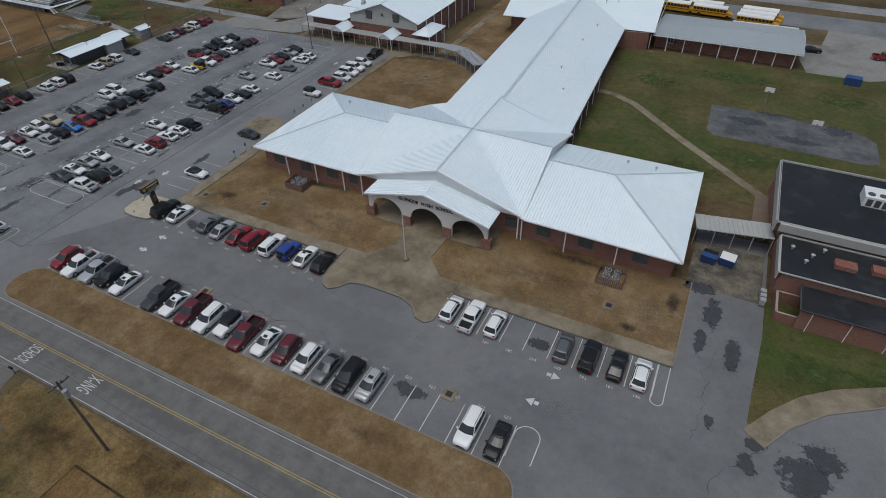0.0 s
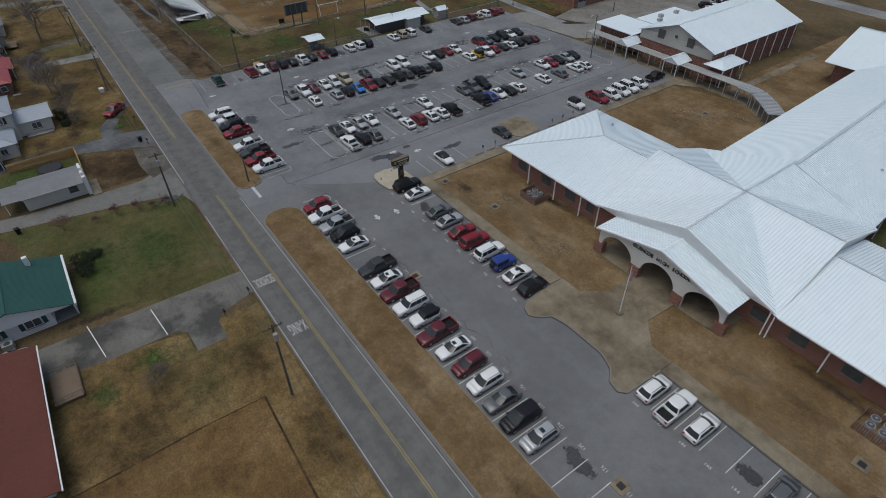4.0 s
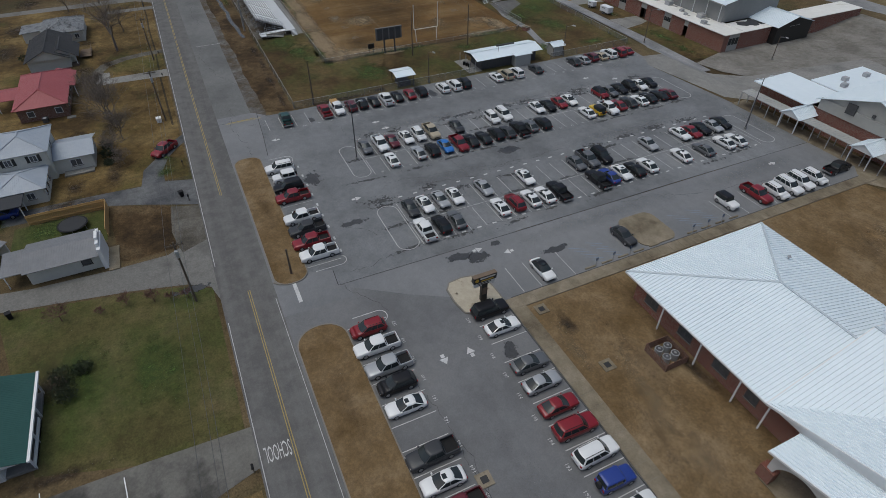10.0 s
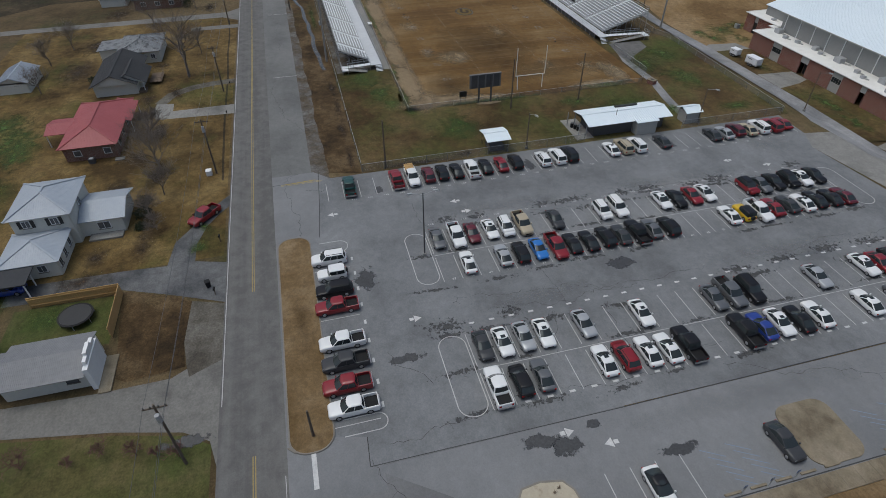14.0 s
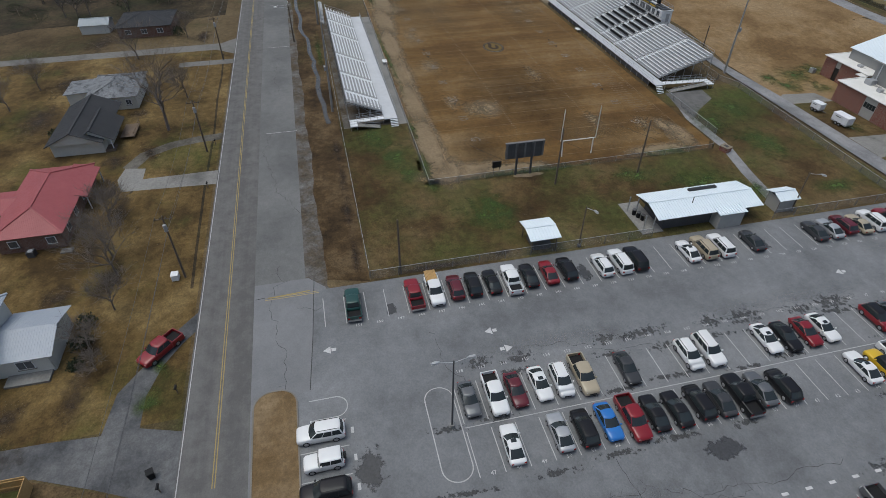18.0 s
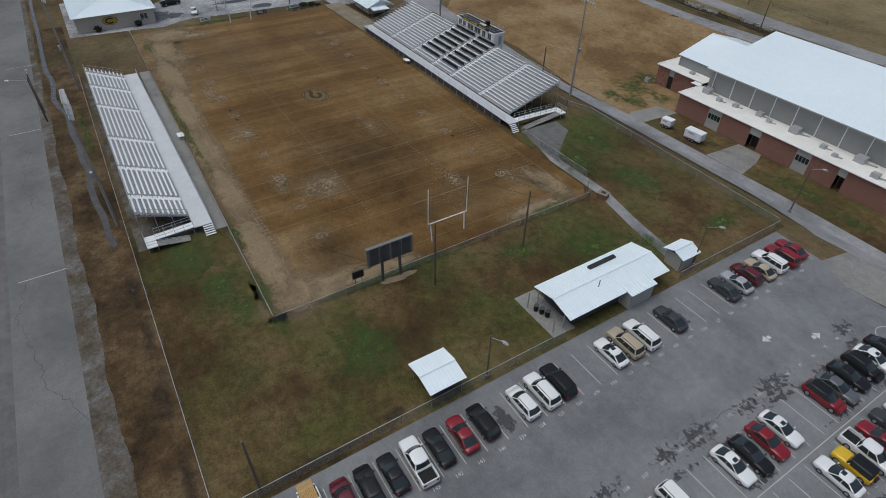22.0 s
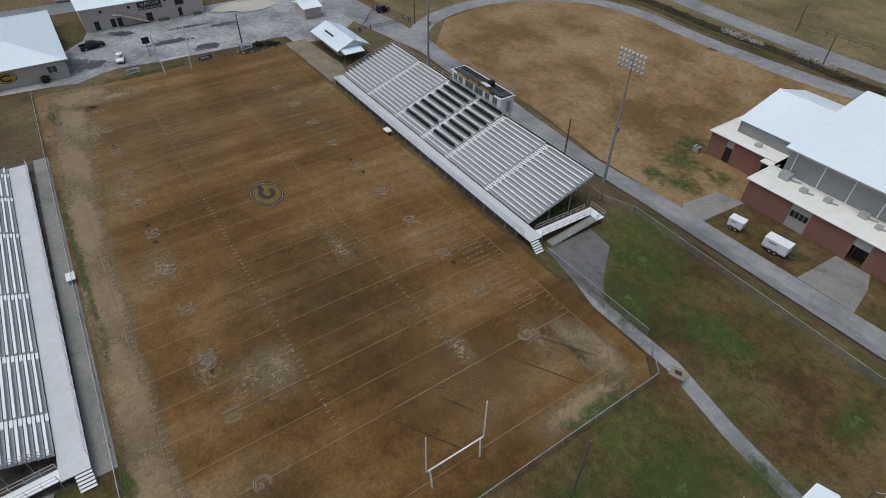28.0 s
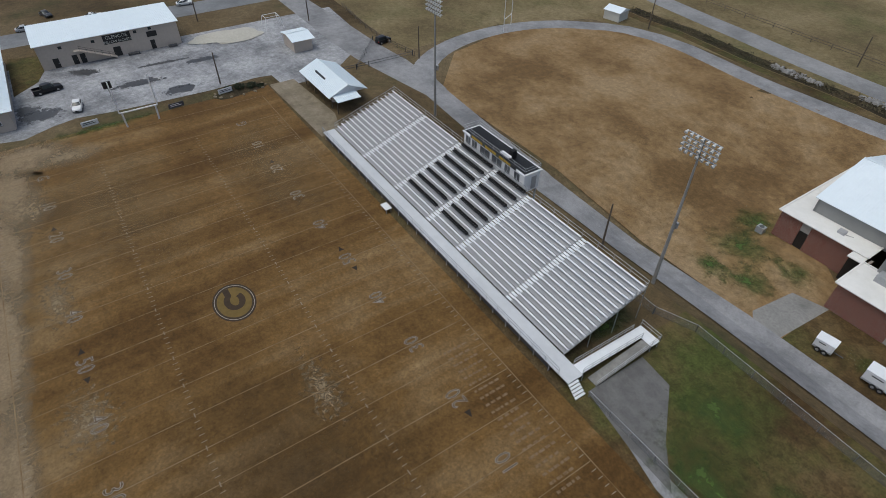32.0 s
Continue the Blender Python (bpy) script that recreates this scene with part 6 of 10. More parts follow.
    def pane(name, grid, inner):
        bm = B()
        out = [[bm.verts.new(p) for p in line] for line in grid]
        inn = [[bm.verts.new(p) for p in line] for line in inner]
        for i in range(len(out) - 1):
            for j in range(len(out[0]) - 1):
                bm.faces.new((out[i][j], out[i][j + 1], out[i + 1][j + 1], out[i + 1][j]))
        rim = out[0] + [r[-1] for r in out[1:-1]] + out[-1][::-1] + [r[0] for r in out[1:-1]][::-1]
        rin = inn[0] + [r[-1] for r in inn[1:-1]] + inn[-1][::-1] + [r[0] for r in inn[1:-1]][::-1]
        for i in range(len(rim)):
            j = (i + 1) % len(rim)
            bm.faces.new((rim[i], rin[i], rin[j], rim[j]))
        part(name, bm, M_GLASS, car, smooth=False)

    VS, FS = (-0.98, -0.5, 0, 0.5, 0.98), (0.03, 0.5, 0.98)
    pane("windscreen", [[front(f, v, 0.018) for v in VS] for f in FS], [[front(f, v, -0.03) for v in VS] for f in FS])
    FR = FS if kind != "van" else (0.3, 0.6, 0.93)
    pane("rear_window", [[back(f, v * 0.92, 0.018) for v in VS] for f in FR], [[back(f, v * 0.92, -0.03) for v in VS] for f in FR])
    nwin = 3 if kind in ("bigsuv", "van", "suv") else 2
    FQ = (0.1, 0.5, 0.93)
    for sy in (1, -1):
        for k in range(nwin):
            us = [(k + e) / nwin for e in (0.035, 0.5, 0.965)]
            pane("side_window", [[side(f, u, sy, 0.015) for u in us] for f in FQ], [[side(f, u, sy, -0.03) for u in us] for f in FQ])
    # wheels
    r = 0.32 if kind in ("sedan", "hatch") else 0.38
    for x in (h * 0.62, -h * 0.60):
        for sy in (-1, 1):
            wh = part("wheel", tube(B(), (x, sy * (w - 0.2), r), (x, sy * (w + 0.015), r), r, r * 0.96, 14), M_TYRE, car)
            part("rim", tube(B(), (x, sy * (w + 0.0), r), (x, sy * (w + 0.03), r), r * 0.66, r * 0.6, 10), M_RIM, wh)
    for sy in (-1, 1):
        part("headlamp", box(B(), h - 0.30, h - 0.05, *sorted((sy * w * 0.54, sy * w * 0.80)), zh * 0.60, zh * 0.79), M_LAMP, car)
        part("tail_lamp", box(B(), -h - 0.0, -h + 0.14, *sorted((sy * w * 0.58, sy * w * 0.86)), zb * 0.62, zb * 0.85), M_TAIL, car)
    part("grille", box(B(), h - 0.08, h + 0.015, -w * 0.46, w * 0.46, zh * 0.42, zh * 0.60), M_PLASTIC, car)
    if kind in ("bigsuv", "suv"):
        for sy in (-1, 1):
            part("roof_rail", box(B(), re + 0.2, wt - 0.25, *sorted((sy * tw * 0.80, sy * tw * 0.87)), H - 0.06, H + 0.03), M_PLASTIC, car)
    if boxy:
        part("spare_wheel", tube(B(), (-h - 0.2, 0, 0.98), (-h + 0.1, 0, 0.98), 0.37, 0.37, 14), M_TYRE, car)
    if (kind, colour) in (("sedan", "white"), ("suv", "silver")):
        part("sunroof", box(B(), mid + 0.1, mid + 0.55, -tw * 0.42, tw * 0.42, H - 0.03, H + 0.016), M_GLASS, car)
    return car


FIRST = {}
rnd = random.Random(4)


def park(spec, x, y, turn, wobble=True):
    """Stand a vehicle: spec is kind:colour or kind:colour:roof colour."""
    kind, *cols = spec.split(":")
    dx, dy, da = (rnd.uniform(-0.18, 0.18), rnd.uniform(-0.18, 0.18), rnd.uniform(-1.6, 1.6)) if wobble else (0, 0, 0)
    m = pose(x + dx, y + dy, ground_at(x, y), 0, 0, turn + da)
    if spec not in FIRST:
        FIRST[spec] = vehicle(kind, *cols)
        FIRST[spec].matrix_basis = m
        return FIRST[spec]
    return copy_thing(FIRST[spec], m)


SHORT = {"s": "sedan", "h": "hatch", "u": "suv", "b": "bigsuv", "v": "van", "j": "jeep", "p": "pickup"}
HUES = {"w": "white", "s": "silver", "g": "grey", "k": "black", "r": "red", "m": "maroon", "b": "blue", "n": "navy", "t": "tan", "e": "green", "y": "yellow", "c": "charcoal"}


def row(text, x0, y0, dx, dy, turn):
    """Cars of one row: words of a bay number, a kind and a colour; ~ turns a car end for end."""
    for wd in text.split():
        k = "".join(c for c in wd if c.isdigit() or c == ".")
        code = wd[len(k):]
        flip = 180 if code.endswith("~") else 0
        code = code.rstrip("~")
        spec = SHORT[code[0]] + ":" + HUES[code[1]] + (":" + HUES[code[2]] if len(code) > 2 else "")
        park(spec, x0 + dx * float(k), y0 + dy * float(k), turn + flip)


row("0ur 1pw 2ps 3uk 4sw 6pc 7sw 8pm 9bw 10jwk 11pm 12sw 13um 14uw 15sg 16vk 17us 21bw 22sk", -78.9, 32.8, 3.115, 0, -90)
row("0bk 1sw 3sg 4ss 5sr 6br 7bw 8jn 9sw 10uk", -75.3, 48.0, 3.16, 0, 90)
row("0uw 1pw 2uw 5ug 6bk 7sk 8uw", -23.0, 47.9, 3.1, 0, 90)
row("0pe 3pr 4pw~ 5um 6uk 7sk 8pw 9sk 10sr 11uk 13uw 14bw 15bk 18sw 19bt 20bw 22sc 26sc 27ss 28um 29st 30bw 31br 32sr", -139.5, 36.4, 0, 2.69, 180)
row("0sg 1pw 2sm 3sw 4uw 5pt 7sc 10uw 11bw 14sw 15sk 16sr 17sw 20urk 21sg 22sk 23uk 24sw 25sk", -122.1, 47.3, 0, 2.695, 0)
row("1sw 3ss 4uk 5sb~ 6pr~ 7sk 8sk 9uk 10sc 11pk 12sg 13uk 17sw 18jyk 19pw~ 20sr 21sc 22sw 23sk 24sk 25sm", -115.8, 47.3, 0, 2.695, 180)
row("0sc 1sw 2ss 3sw 5ss 8sw 12sg 13pg 14bk 18ss 21sw 22sr 23sk 24ss 25sk", -100.6, 47.3, 0, 2.695, 0)
row("0pw 1uk 2sg 5sw 6ur 7sw 8sw 9pk 12pk 13sn 14sw~ 15sk 16sw 19sw 21sg 23sw 24sw", -94.5, 47.3, 0, 2.695, 180)
row("0bw 1jw 2bk 3pr 5pw 6pc 7pr 8pw", -121.4, 30.9, 3.2, 0, -90)
for spec, x, y, a in (("sedan:white:black", -79.0, 58.4, 0), ("sedan:charcoal", -80.2, 73.6, 0), ("jeep:white:black", -80.2, 94.4, 0), ("pickup:red", -79.8, 100.8, 0), ("suv:white", -79.0, 104.4, 0), ("bigsuv:white", -79.1, 107.5, 0), ("bigsuv:white", -79.2, 110.6, 0), ("suv:white", -79.0, 113.8, 0), ("pickup:black", -79.5, 120.4, 90)):
    park(spec, x, y, a)
for spec, x, y, a in (("pickup:red", -137.3, 13.0, -40), ("sedan:black", 19.4, 166.4, 5), ("pickup:red", 35.5, 167.5, 10), ("pickup:black", -305.7, 68.6, 100), ("hatch:white", -294.3, 72.5, -10), ("jeep:black", -291.3, 140.6, 100), ("sedan:silver", -346.5, 67.6, 85), ("sedan:charcoal", -355.6, 72.9, 20), ("sedan:white", -347.5, 83.5, 88), ("sedan:white", -345.0, 106.7, 82)):
    park(spec, x, y, a)
for k, spec in enumerate(("suv:black", "pickup:white", "bigsuv:white", "sedan:silver", "pickup:black", "suv:grey")):
    park(spec, -105 + 3.0 * (k % 3), 177 + 6 * (k // 3), 60)
    park(("sedan:white", "suv:white", "sedan:silver", "suv:charcoal", "sedan:black", "suv:white")[k], -97 + 2.9 * (k % 3), 172 + 6 * (k // 3), 60)
# timber on one pickup's rack
rack = thing("timber_load", "bundle of pale planks on a pickup bed", "timber", "", (-140.9, 47.1, 1.25))
for k in range(9):
    part("plank", box(B(), -2.0, 1.6, -0.75 + 0.17 * k, -0.61 + 0.17 * k, 0.0, 0.14 + 0.03 * (k % 3)), M_NEWWOOD, rack)
for x in (-1.2, 0.9):
    part("rack_bar", box(B(), x - 0.05, x + 0.05, -0.95, 0.95, -0.55, 0.0), M_DARKSTEEL, rack)


# ---- the stadium ----
# field paint
GL, SIDE0, SIDE1, ZF = -179.25, 56.7, 105.4, 0.076
lines = []
for k in range(0, 21):
    x = GL - 4.572 * k
    lines.append((x, 81.05, 48.4, 0.1 if k % 2 else 0.13, 90))
lines += [(-225, SIDE0, 109.7, 0.12, 0), (-225, SIDE1, 109.7, 0.12, 0), (GL + 9.144, 81.05, 48.7, 0.12, 90), (GL - 100.6, 81.05, 48.7, 0.12, 90)]
paint("yard_line", lines, surf("ghost_chalk", (0.160, 0.106, 0.050), (0.215, 0.150, 0.084), 1.2, 0.3, 0.95, c=(0.118, 0.068, 0.023), patch=0.35, cut=0.5), "faint chalk yard lines worn into the turf", ZF - 0.003)
ticks = []
for k in range(0, 101):
    if k % 5 == 0:
        continue
    x = GL - 0.9144 * k
    for y in (SIDE0 + 0.5, SIDE1 - 0.5, 81.05 - 8.1, 81.05 + 8.1):
        ticks.append((x, y, 0.6, 0.09, 90))
for k in range(1, 20):
    for y in (81.05 - 8.1, 81.05 + 8.1):
        ticks.append((GL - 4.572 * k, y, 0.6, 0.12, 0))
paint("hash_mark", ticks, M_CHALK, "short chalk hash marks", ZF)


M_NUMFILL = surf("dark_number_fill", (0.05, 0.03, 0.014), (0.1, 0.062, 0.028), 2.5, 0.4, 0.95)

M_POINTER = surf("black_field_paint", (0.014, 0.010, 0.006), (0.035, 0.024, 0.013), 3.0, 0.4, 0.95)


def field_number(txt, x, y, size=2.7):
    """A numeral in white outline on the turf."""
    ob = thing("field_number", "white outlined yard number painted on turf", "marking", "yard numbers", kind="structure")
    cu = bpy.data.curves.new("outline", "FONT")
    for off, mat_, z, nm in ((0.02, M_FIELDNUM, ZF + 0.006, "outline"), (-0.05, M_NUMFILL, ZF + 0.012, "fill")):
        cu = bpy.data.curves.new(nm, "FONT")
        cu.body, cu.size, cu.align_x, cu.align_y, cu.offset, cu.resolution_u, cu.space_character = txt, size, "CENTER", "CENTER", off, 2, 1.15
        tmp = bpy.data.objects.new(nm, cu)
        me = bpy.data.meshes.new_from_object(tmp)
        bpy.data.objects.remove(tmp)
        me.materials.clear()
        me.materials.append(mat_)
        o = new(nm, me)
        o.parent = ob
        o.matrix_basis = pose(x, y, z, 0, 0, 180 if y > 81 else 0) @ Matrix.Diagonal((0.82, 1, 1, 1))
    if txt not in ("G", "10"):
        for s in ((-1, 1) if txt == "50" else ((1,) if x > -225 else (-1,))):
            if txt in ("20", "50"):
                bm = B()
                bm.faces.new([bm.verts.new(p) for p in ((x + s * 2.0, y - 0.4, ZF + 0.006), (x + s * 2.0, y + 0.4, ZF + 0.006), (x + s * 3.0, y, ZF + 0.006))])
                part("pointer", bm, M_POINTER, ob)


for k in range(11):
    t = 50 - abs(50 - 10 * k)
    for y in (63.95, 98.1):
        field_number("G" if t == 0 else str(t), GL - 9.144 * k, y)
# worn sideline writing that cannot be read
bars = []
rnd = random.Random(3)
for k in range(20):
    y = 100.2
    while y < 103.2:
        ln = rnd.uniform(0.3, 0.75)
        bars.append((-183.2 - 1.06 * k, y + ln / 2, ln, 0.3, 90))
        y += ln + rnd.uniform(0.1, 0.3)
paint("sideline_mark", bars, surf("faint_field_paint", (0.14, 0.088, 0.042), (0.2, 0.14, 0.085), 3.5, 0.4, 0.95, c=(0.13, 0.075, 0.032), patch=3.0, cut=0.5), "faint rows of worn paint by the sideline", ZF)
# narrow dark trench lines across the near end of the field
trench = [((-177.2, 62.4), (-169.8, 67.4)), ((-178.0, 78.3), (-171.2, 82.6)), ((-177.7, 84.1), (-174.1, 86.3)), ((-178.1, 94.0), (-170.3, 98.7)), ((-178.2, 99.2), (-172.2, 103.0))]
paint("trench_line", [((a[0] + b[0]) / 2, (a[1] + b[1]) / 2, math.dist(a, b), 0.13, math.degrees(math.atan2(b[1] - a[1], b[0] - a[0]))) for a, b in trench], surf("dark_trench_soil", (0.02, 0.013, 0.007), (0.045, 0.028, 0.014), 2.0, 0.4, 0.95), "narrow dark trench line in the turf", ZF + 0.001)
# midfield emblem: an oval ring with an open curve in it
M_DIM = surf("worn_dark_turf_paint", (0.028, 0.018, 0.010), (0.052, 0.034, 0.018), 2.0, 0.4, 0.95)
emblem = thing("midfield_emblem", "worn brown oval emblem with black rings at midfield", "marking", kind="structure")
for r, m_, z, nm in ((1.0, M_DIM, 0.0, "ring"), (0.92, M_FIELDNUM, 0.004, "ring"), (0.89, M_DIM, 0.008, "ring"), (0.80, surf("worn_gold_turf_paint", (0.105, 0.068, 0.017), (0.165, 0.108, 0.028), 1.5, 0.4, 0.95), 0.012, "oval")):
    bm = B()
    bm.faces.new([bm.verts.new((-225.4 + 3.6 * r * math.cos(a * math.tau / 48), 81.9 + 2.7 * r * math.sin(a * math.tau / 48), ZF + 0.006 + z)) for a in range(48)])
    part(nm, bm, m_, emblem)
bm = B()
pts = [(-228.2, 81.5)] + arc(-225.6, 82.0, 1.35, 0.95, -150, 130, 26)
ribbon_pts = ribbon(pts, 0.8)
bm.faces.new([bm.verts.new((x, y, ZF + 0.024)) for x, y in ribbon_pts])
bm.normal_update()
bmesh.ops.triangulate(bm, faces=bm.faces)
part("curve", bm, surf("brown_emblem", (0.028, 0.017, 0.009), (0.055, 0.034, 0.016), 2, 0.4, 0.95), emblem)


def goal(x, dirn, y=80.7, k=1.0):
    g = thing("goal_post", "white two-legged football goal post", "goal post", "goal posts", (x, y, 0.05))
    for s in (-1, 1):
        part("leg", tube(B(), (0, s * 2.9, 0), (dirn * 0.3, s * 3.0, 3.05), 0.1 * k), M_TRIM, g)
        part("upright", tube(B(), (dirn * 0.3, s * 3.4, 3.05), (dirn * 0.3, s * 3.4, 9.2), 0.07 * k), M_TRIM, g)
    part("crossbar", tube(B(), (dirn * 0.3, -3.4, 3.05), (dirn * 0.3, 3.4, 3.05), 0.09 * k), M_TRIM, g)


goal(-169.5, -1)
goal(-281.3, 1, 82.3, 1.7)
g3 = thing("goal_post", "white practice goal at the loop's end", "goal post", "goal posts", (-282.5, 172.5, 0.05), 30)
for s in (-1, 1):
    part("leg", tube(B(), (0, s * 2.6, 0), (0, s * 2.6, 9.0), 0.08), M_TRIM, g3)
part("crossbar", tube(B(), (0, -2.6, 3.0), (0, 2.6, 3.0), 0.08), M_TRIM, g3)


def plank(parent, name, x0, x1, y0, y1, z, t, m_):
    part(name, box(B(), x0, x1, y0, y1, z - t, z), m_, parent)


def handrail(parent, pts, h=1.05, step=2.0, mat_=None):
    """Posts and two rails along a line of 3D points."""
    mat_ = mat_ or M_STEEL
    for a, b in zip(pts, pts[1:]):
        a, b = Vector(a), Vector(b)
        n = max(1, round((b - a).length / step))
        for k in range(n + 1):
            p = a.lerp(b, k / n)
            part("rail_post", bar(B(), p, p + Vector((0, 0, h)), 0.05, 0.05), mat_, parent)
        for f in (0.55, 1.0):
            part("rail", bar(B(), a + Vector((0, 0, h * f)), b + Vector((0, 0, h * f)), 0.05, 0.05), mat_, parent)


def stand(name, label, x0, x1, yf, yb, zf, zb, n, aisles, deck, dark=None):
    """A bleacher: n rows from the front (yf, zf) up to the back (yb, zb), cut by aisles; deck: y of its outer edge."""
    st = thing(name, label, "bleachers")
    sgn = 1 if yb > yf else -1
    dy, dz = (yb - yf) / n, (zb - zf) / (n - 1)
    cuts = [x0] + sorted(aisles) + [x1]
    chairs = B()
    for r in range(n):
        y, z = yf + dy * r, zf + dz * r
        a, b = sorted((y, y + dy))
        for u, v in zip(cuts, cuts[1:]):
            ua, va = (u + (0.55 if u != x0 else 0)), (v - (0.55 if v != x1 else 0))
            f0, f1 = sorted((y + dy * 0.02, y + dy * 0.97))
            plank(st, "footboard", ua, va, f0, f1, z, 0.05, M_TREAD)
            seat_y = y + dy * 0.62
            s0, s1 = sorted((seat_y - 0.13, seat_y + 0.13))
            isdark = dark and dark[0] < (u + v) / 2 < dark[1] and r % 2 == 0 and 1 <= r <= n - 1
            if not isdark:
                plank(st, "seat_plank", ua, va, s0, s1, z + 0.43, 0.05, M_ALU)
            else:
                m_n = int((va - ua) / 0.55)
                bm = chairs
                for k in range(m_n):
                    q = ua + 0.1 + 0.55 * k
                    box(bm, q, q + 0.47, s0 - 0.12, s1 + 0.12, z + 0.43, z + 0.47)
                    box(bm, q, q + 0.47, *sorted((seat_y + sgn * 0.16, seat_y + sgn * 0.2)), z + 0.45, z + 0.78)
        part("riser", box(B(), x0, x1, *sorted((y + dy - 0.02 * sgn, y + dy)), z, z + dz * 0.55), M_TREAD, st)
    for x in aisles:
        for r in range(n):
            y, z = yf + dy * r, zf + dz * r
            part("aisle_step", box(box(B(), x - 0.5, x + 0.5, *sorted((y, y + dy * 0.45)), z - 0.06, z), x - 0.5, x + 0.5, *sorted((y + dy * 0.55, y + dy)), z + dz * 0.45 - 0.06, z + dz * 0.45), M_ALU, st)
    if dark:
        part("chair_bank", chairs, M_PLASTIC, st, "black plastic stadium seating")["kind"] = "stuff"
    d0, d1 = sorted((deck, yf))
    dk = zf - 0.28
    part("deck", box(B(), x0 - 0.5, x1 + 3.2, d0, d1, dk - 0.12, dk), surf("deck_metal", (0.46, 0.475, 0.49), (0.58, 0.595, 0.61), 1.0, 0.2, 0.55), st, "bright metal front walkway")
    handrail(st, [(x0 - 0.5, deck, dk), (x1 + 1.6, deck, dk)], 1.05, 2.3)
    handrail(st, [(x0, yb, zb + 0.1), (x1, yb, zb + 0.1)], 1.2, 2.8)
    for x in (x0, x1):
        handrail(st, [(x, yf, zf), (x, yb, zb)], 1.1, 1.8)
    # frame under the rows
    m_ = int((x1 - x0) / 2.6)
    for k in range(m_ + 1):
        x = x0 + 0.1 + (x1 - x0 - 0.2) * k / m_
        part("raker", bar(B(), (x, yf, zf - 0.2), (x, yb, zb - 0.2), 0.08, 0.14), M_STEEL, st)
        for f in (0.33, 0.66, 1.0):
            y, z = yf + (yb - yf) * f, zf + (zb - zf) * f - 0.25
            part("leg", bar(B(), (x, y, 0.05), (x, y, z), 0.07, 0.07), M_STEEL, st)
        if k % 2 == 0:
            part("brace", bar(B(), (x, yf + (yb - yf) * 0.33, 0.2), (x, yb, zb - 0.4), 0.05, 0.05), M_STEEL, st)
        part("deck_leg", bar(B(), (x, deck + sgn * 0.15, 0.05), (x, deck + sgn * 0.15, dk - 0.1), 0.08, 0.08), M_STEEL, st)
    part("skirt", box(B(), x0, x1, *sorted((deck + sgn * 0.35, deck + sgn * 0.4)), 0.1, dk - 0.15), M_DARKSTEEL, st)
    # steps down from the deck's near end and a ramp back beside the rows
    for k in range(5):
        z = dk * (1 - (k + 1) / 6)
        part("stair_tread", box(B(), x1 + 3.2 + 0.3 * k, x1 + 3.5 + 0.3 * k, *sorted((deck, deck + sgn * 1.5)), z - 0.05, z), M_ALU, st)
    ye = yf + (yb - yf) * 0.78
    part("ramp", loft(B(), [[(x1 + 1.6, yf, dk - 0.1), (x1 + 3.0, yf, dk - 0.1), (x1 + 3.0, yf, dk), (x1 + 1.6, yf, dk)], [(x1 + 1.6, ye, dk * 0.75), (x1 + 3.0, ye, dk * 0.75), (x1 + 3.0, ye, dk * 0.75 + 0.1), (x1 + 1.6, ye, dk * 0.75 + 0.1)]]), M_ALU, st)
    part("ramp_landing", box(B(), x1 + 1.6, x1 + 4.6, *sorted((ye, ye + sgn * 1.5)), dk * 0.7, dk * 0.8), M_ALU, st)
    part("ramp_lower", loft(B(), [[(x1 + 3.2, ye, dk * 0.7), (x1 + 4.6, ye, dk * 0.7), (x1 + 4.6, ye, dk * 0.75), (x1 + 3.2, ye, dk * 0.75)], [(x1 + 3.2, yf + sgn * 1.0, 0.08), (x1 + 4.6, yf + sgn * 1.0, 0.08), (x1 + 4.6, yf + sgn * 1.0, 0.14), (x1 + 3.2, yf + sgn * 1.0, 0.14)]]), M_CONC, st)
    for x in (x1 + 1.6, x1 + 3.1):
        handrail(st, [(x, yf, dk), (x, ye, dk * 0.8)], 1.05, 1.5)
    handrail(st, [(x1 + 4.6, yf + sgn, 0.1), (x1 + 4.6, ye, dk * 0.8), (x1 + 4.6, ye + sgn * 1.5, dk * 0.8), (x1 + 1.6, ye + sgn * 1.5, dk * 0.8)], 1.05, 1.5)
    for p in ((x1 + 1.7, ye + sgn * 1.4), (x1 + 4.5, ye + sgn * 1.4), (x1 + 4.5, ye + sgn * 0.1), (x1 + 3.1, yf + sgn * 0.1)):
        part("leg", bar(B(), (p[0], p[1], 0.05), (p[0], p[1], dk * 0.75), 0.07, 0.07), M_STEEL, st)
    return st


home = stand("home_bleachers", "large aluminium bleachers with black chair seats mid-way", -256.5, -194.6, 111.3, 124.0, 1.75, 5.6, 15, [-245.2, -234.2, -224.6, -216.6, -205.2], 109.0, (-234.3, -216.4))
visitors = stand("visitor_bleachers", "long aluminium bleachers beside the road", -253.5, -192.4, 47.9, 41.0, 1.5, 4.1, 10, [-251.2, -243.4, -233.0, -218.6, -207.2, -197.6], 50.6)

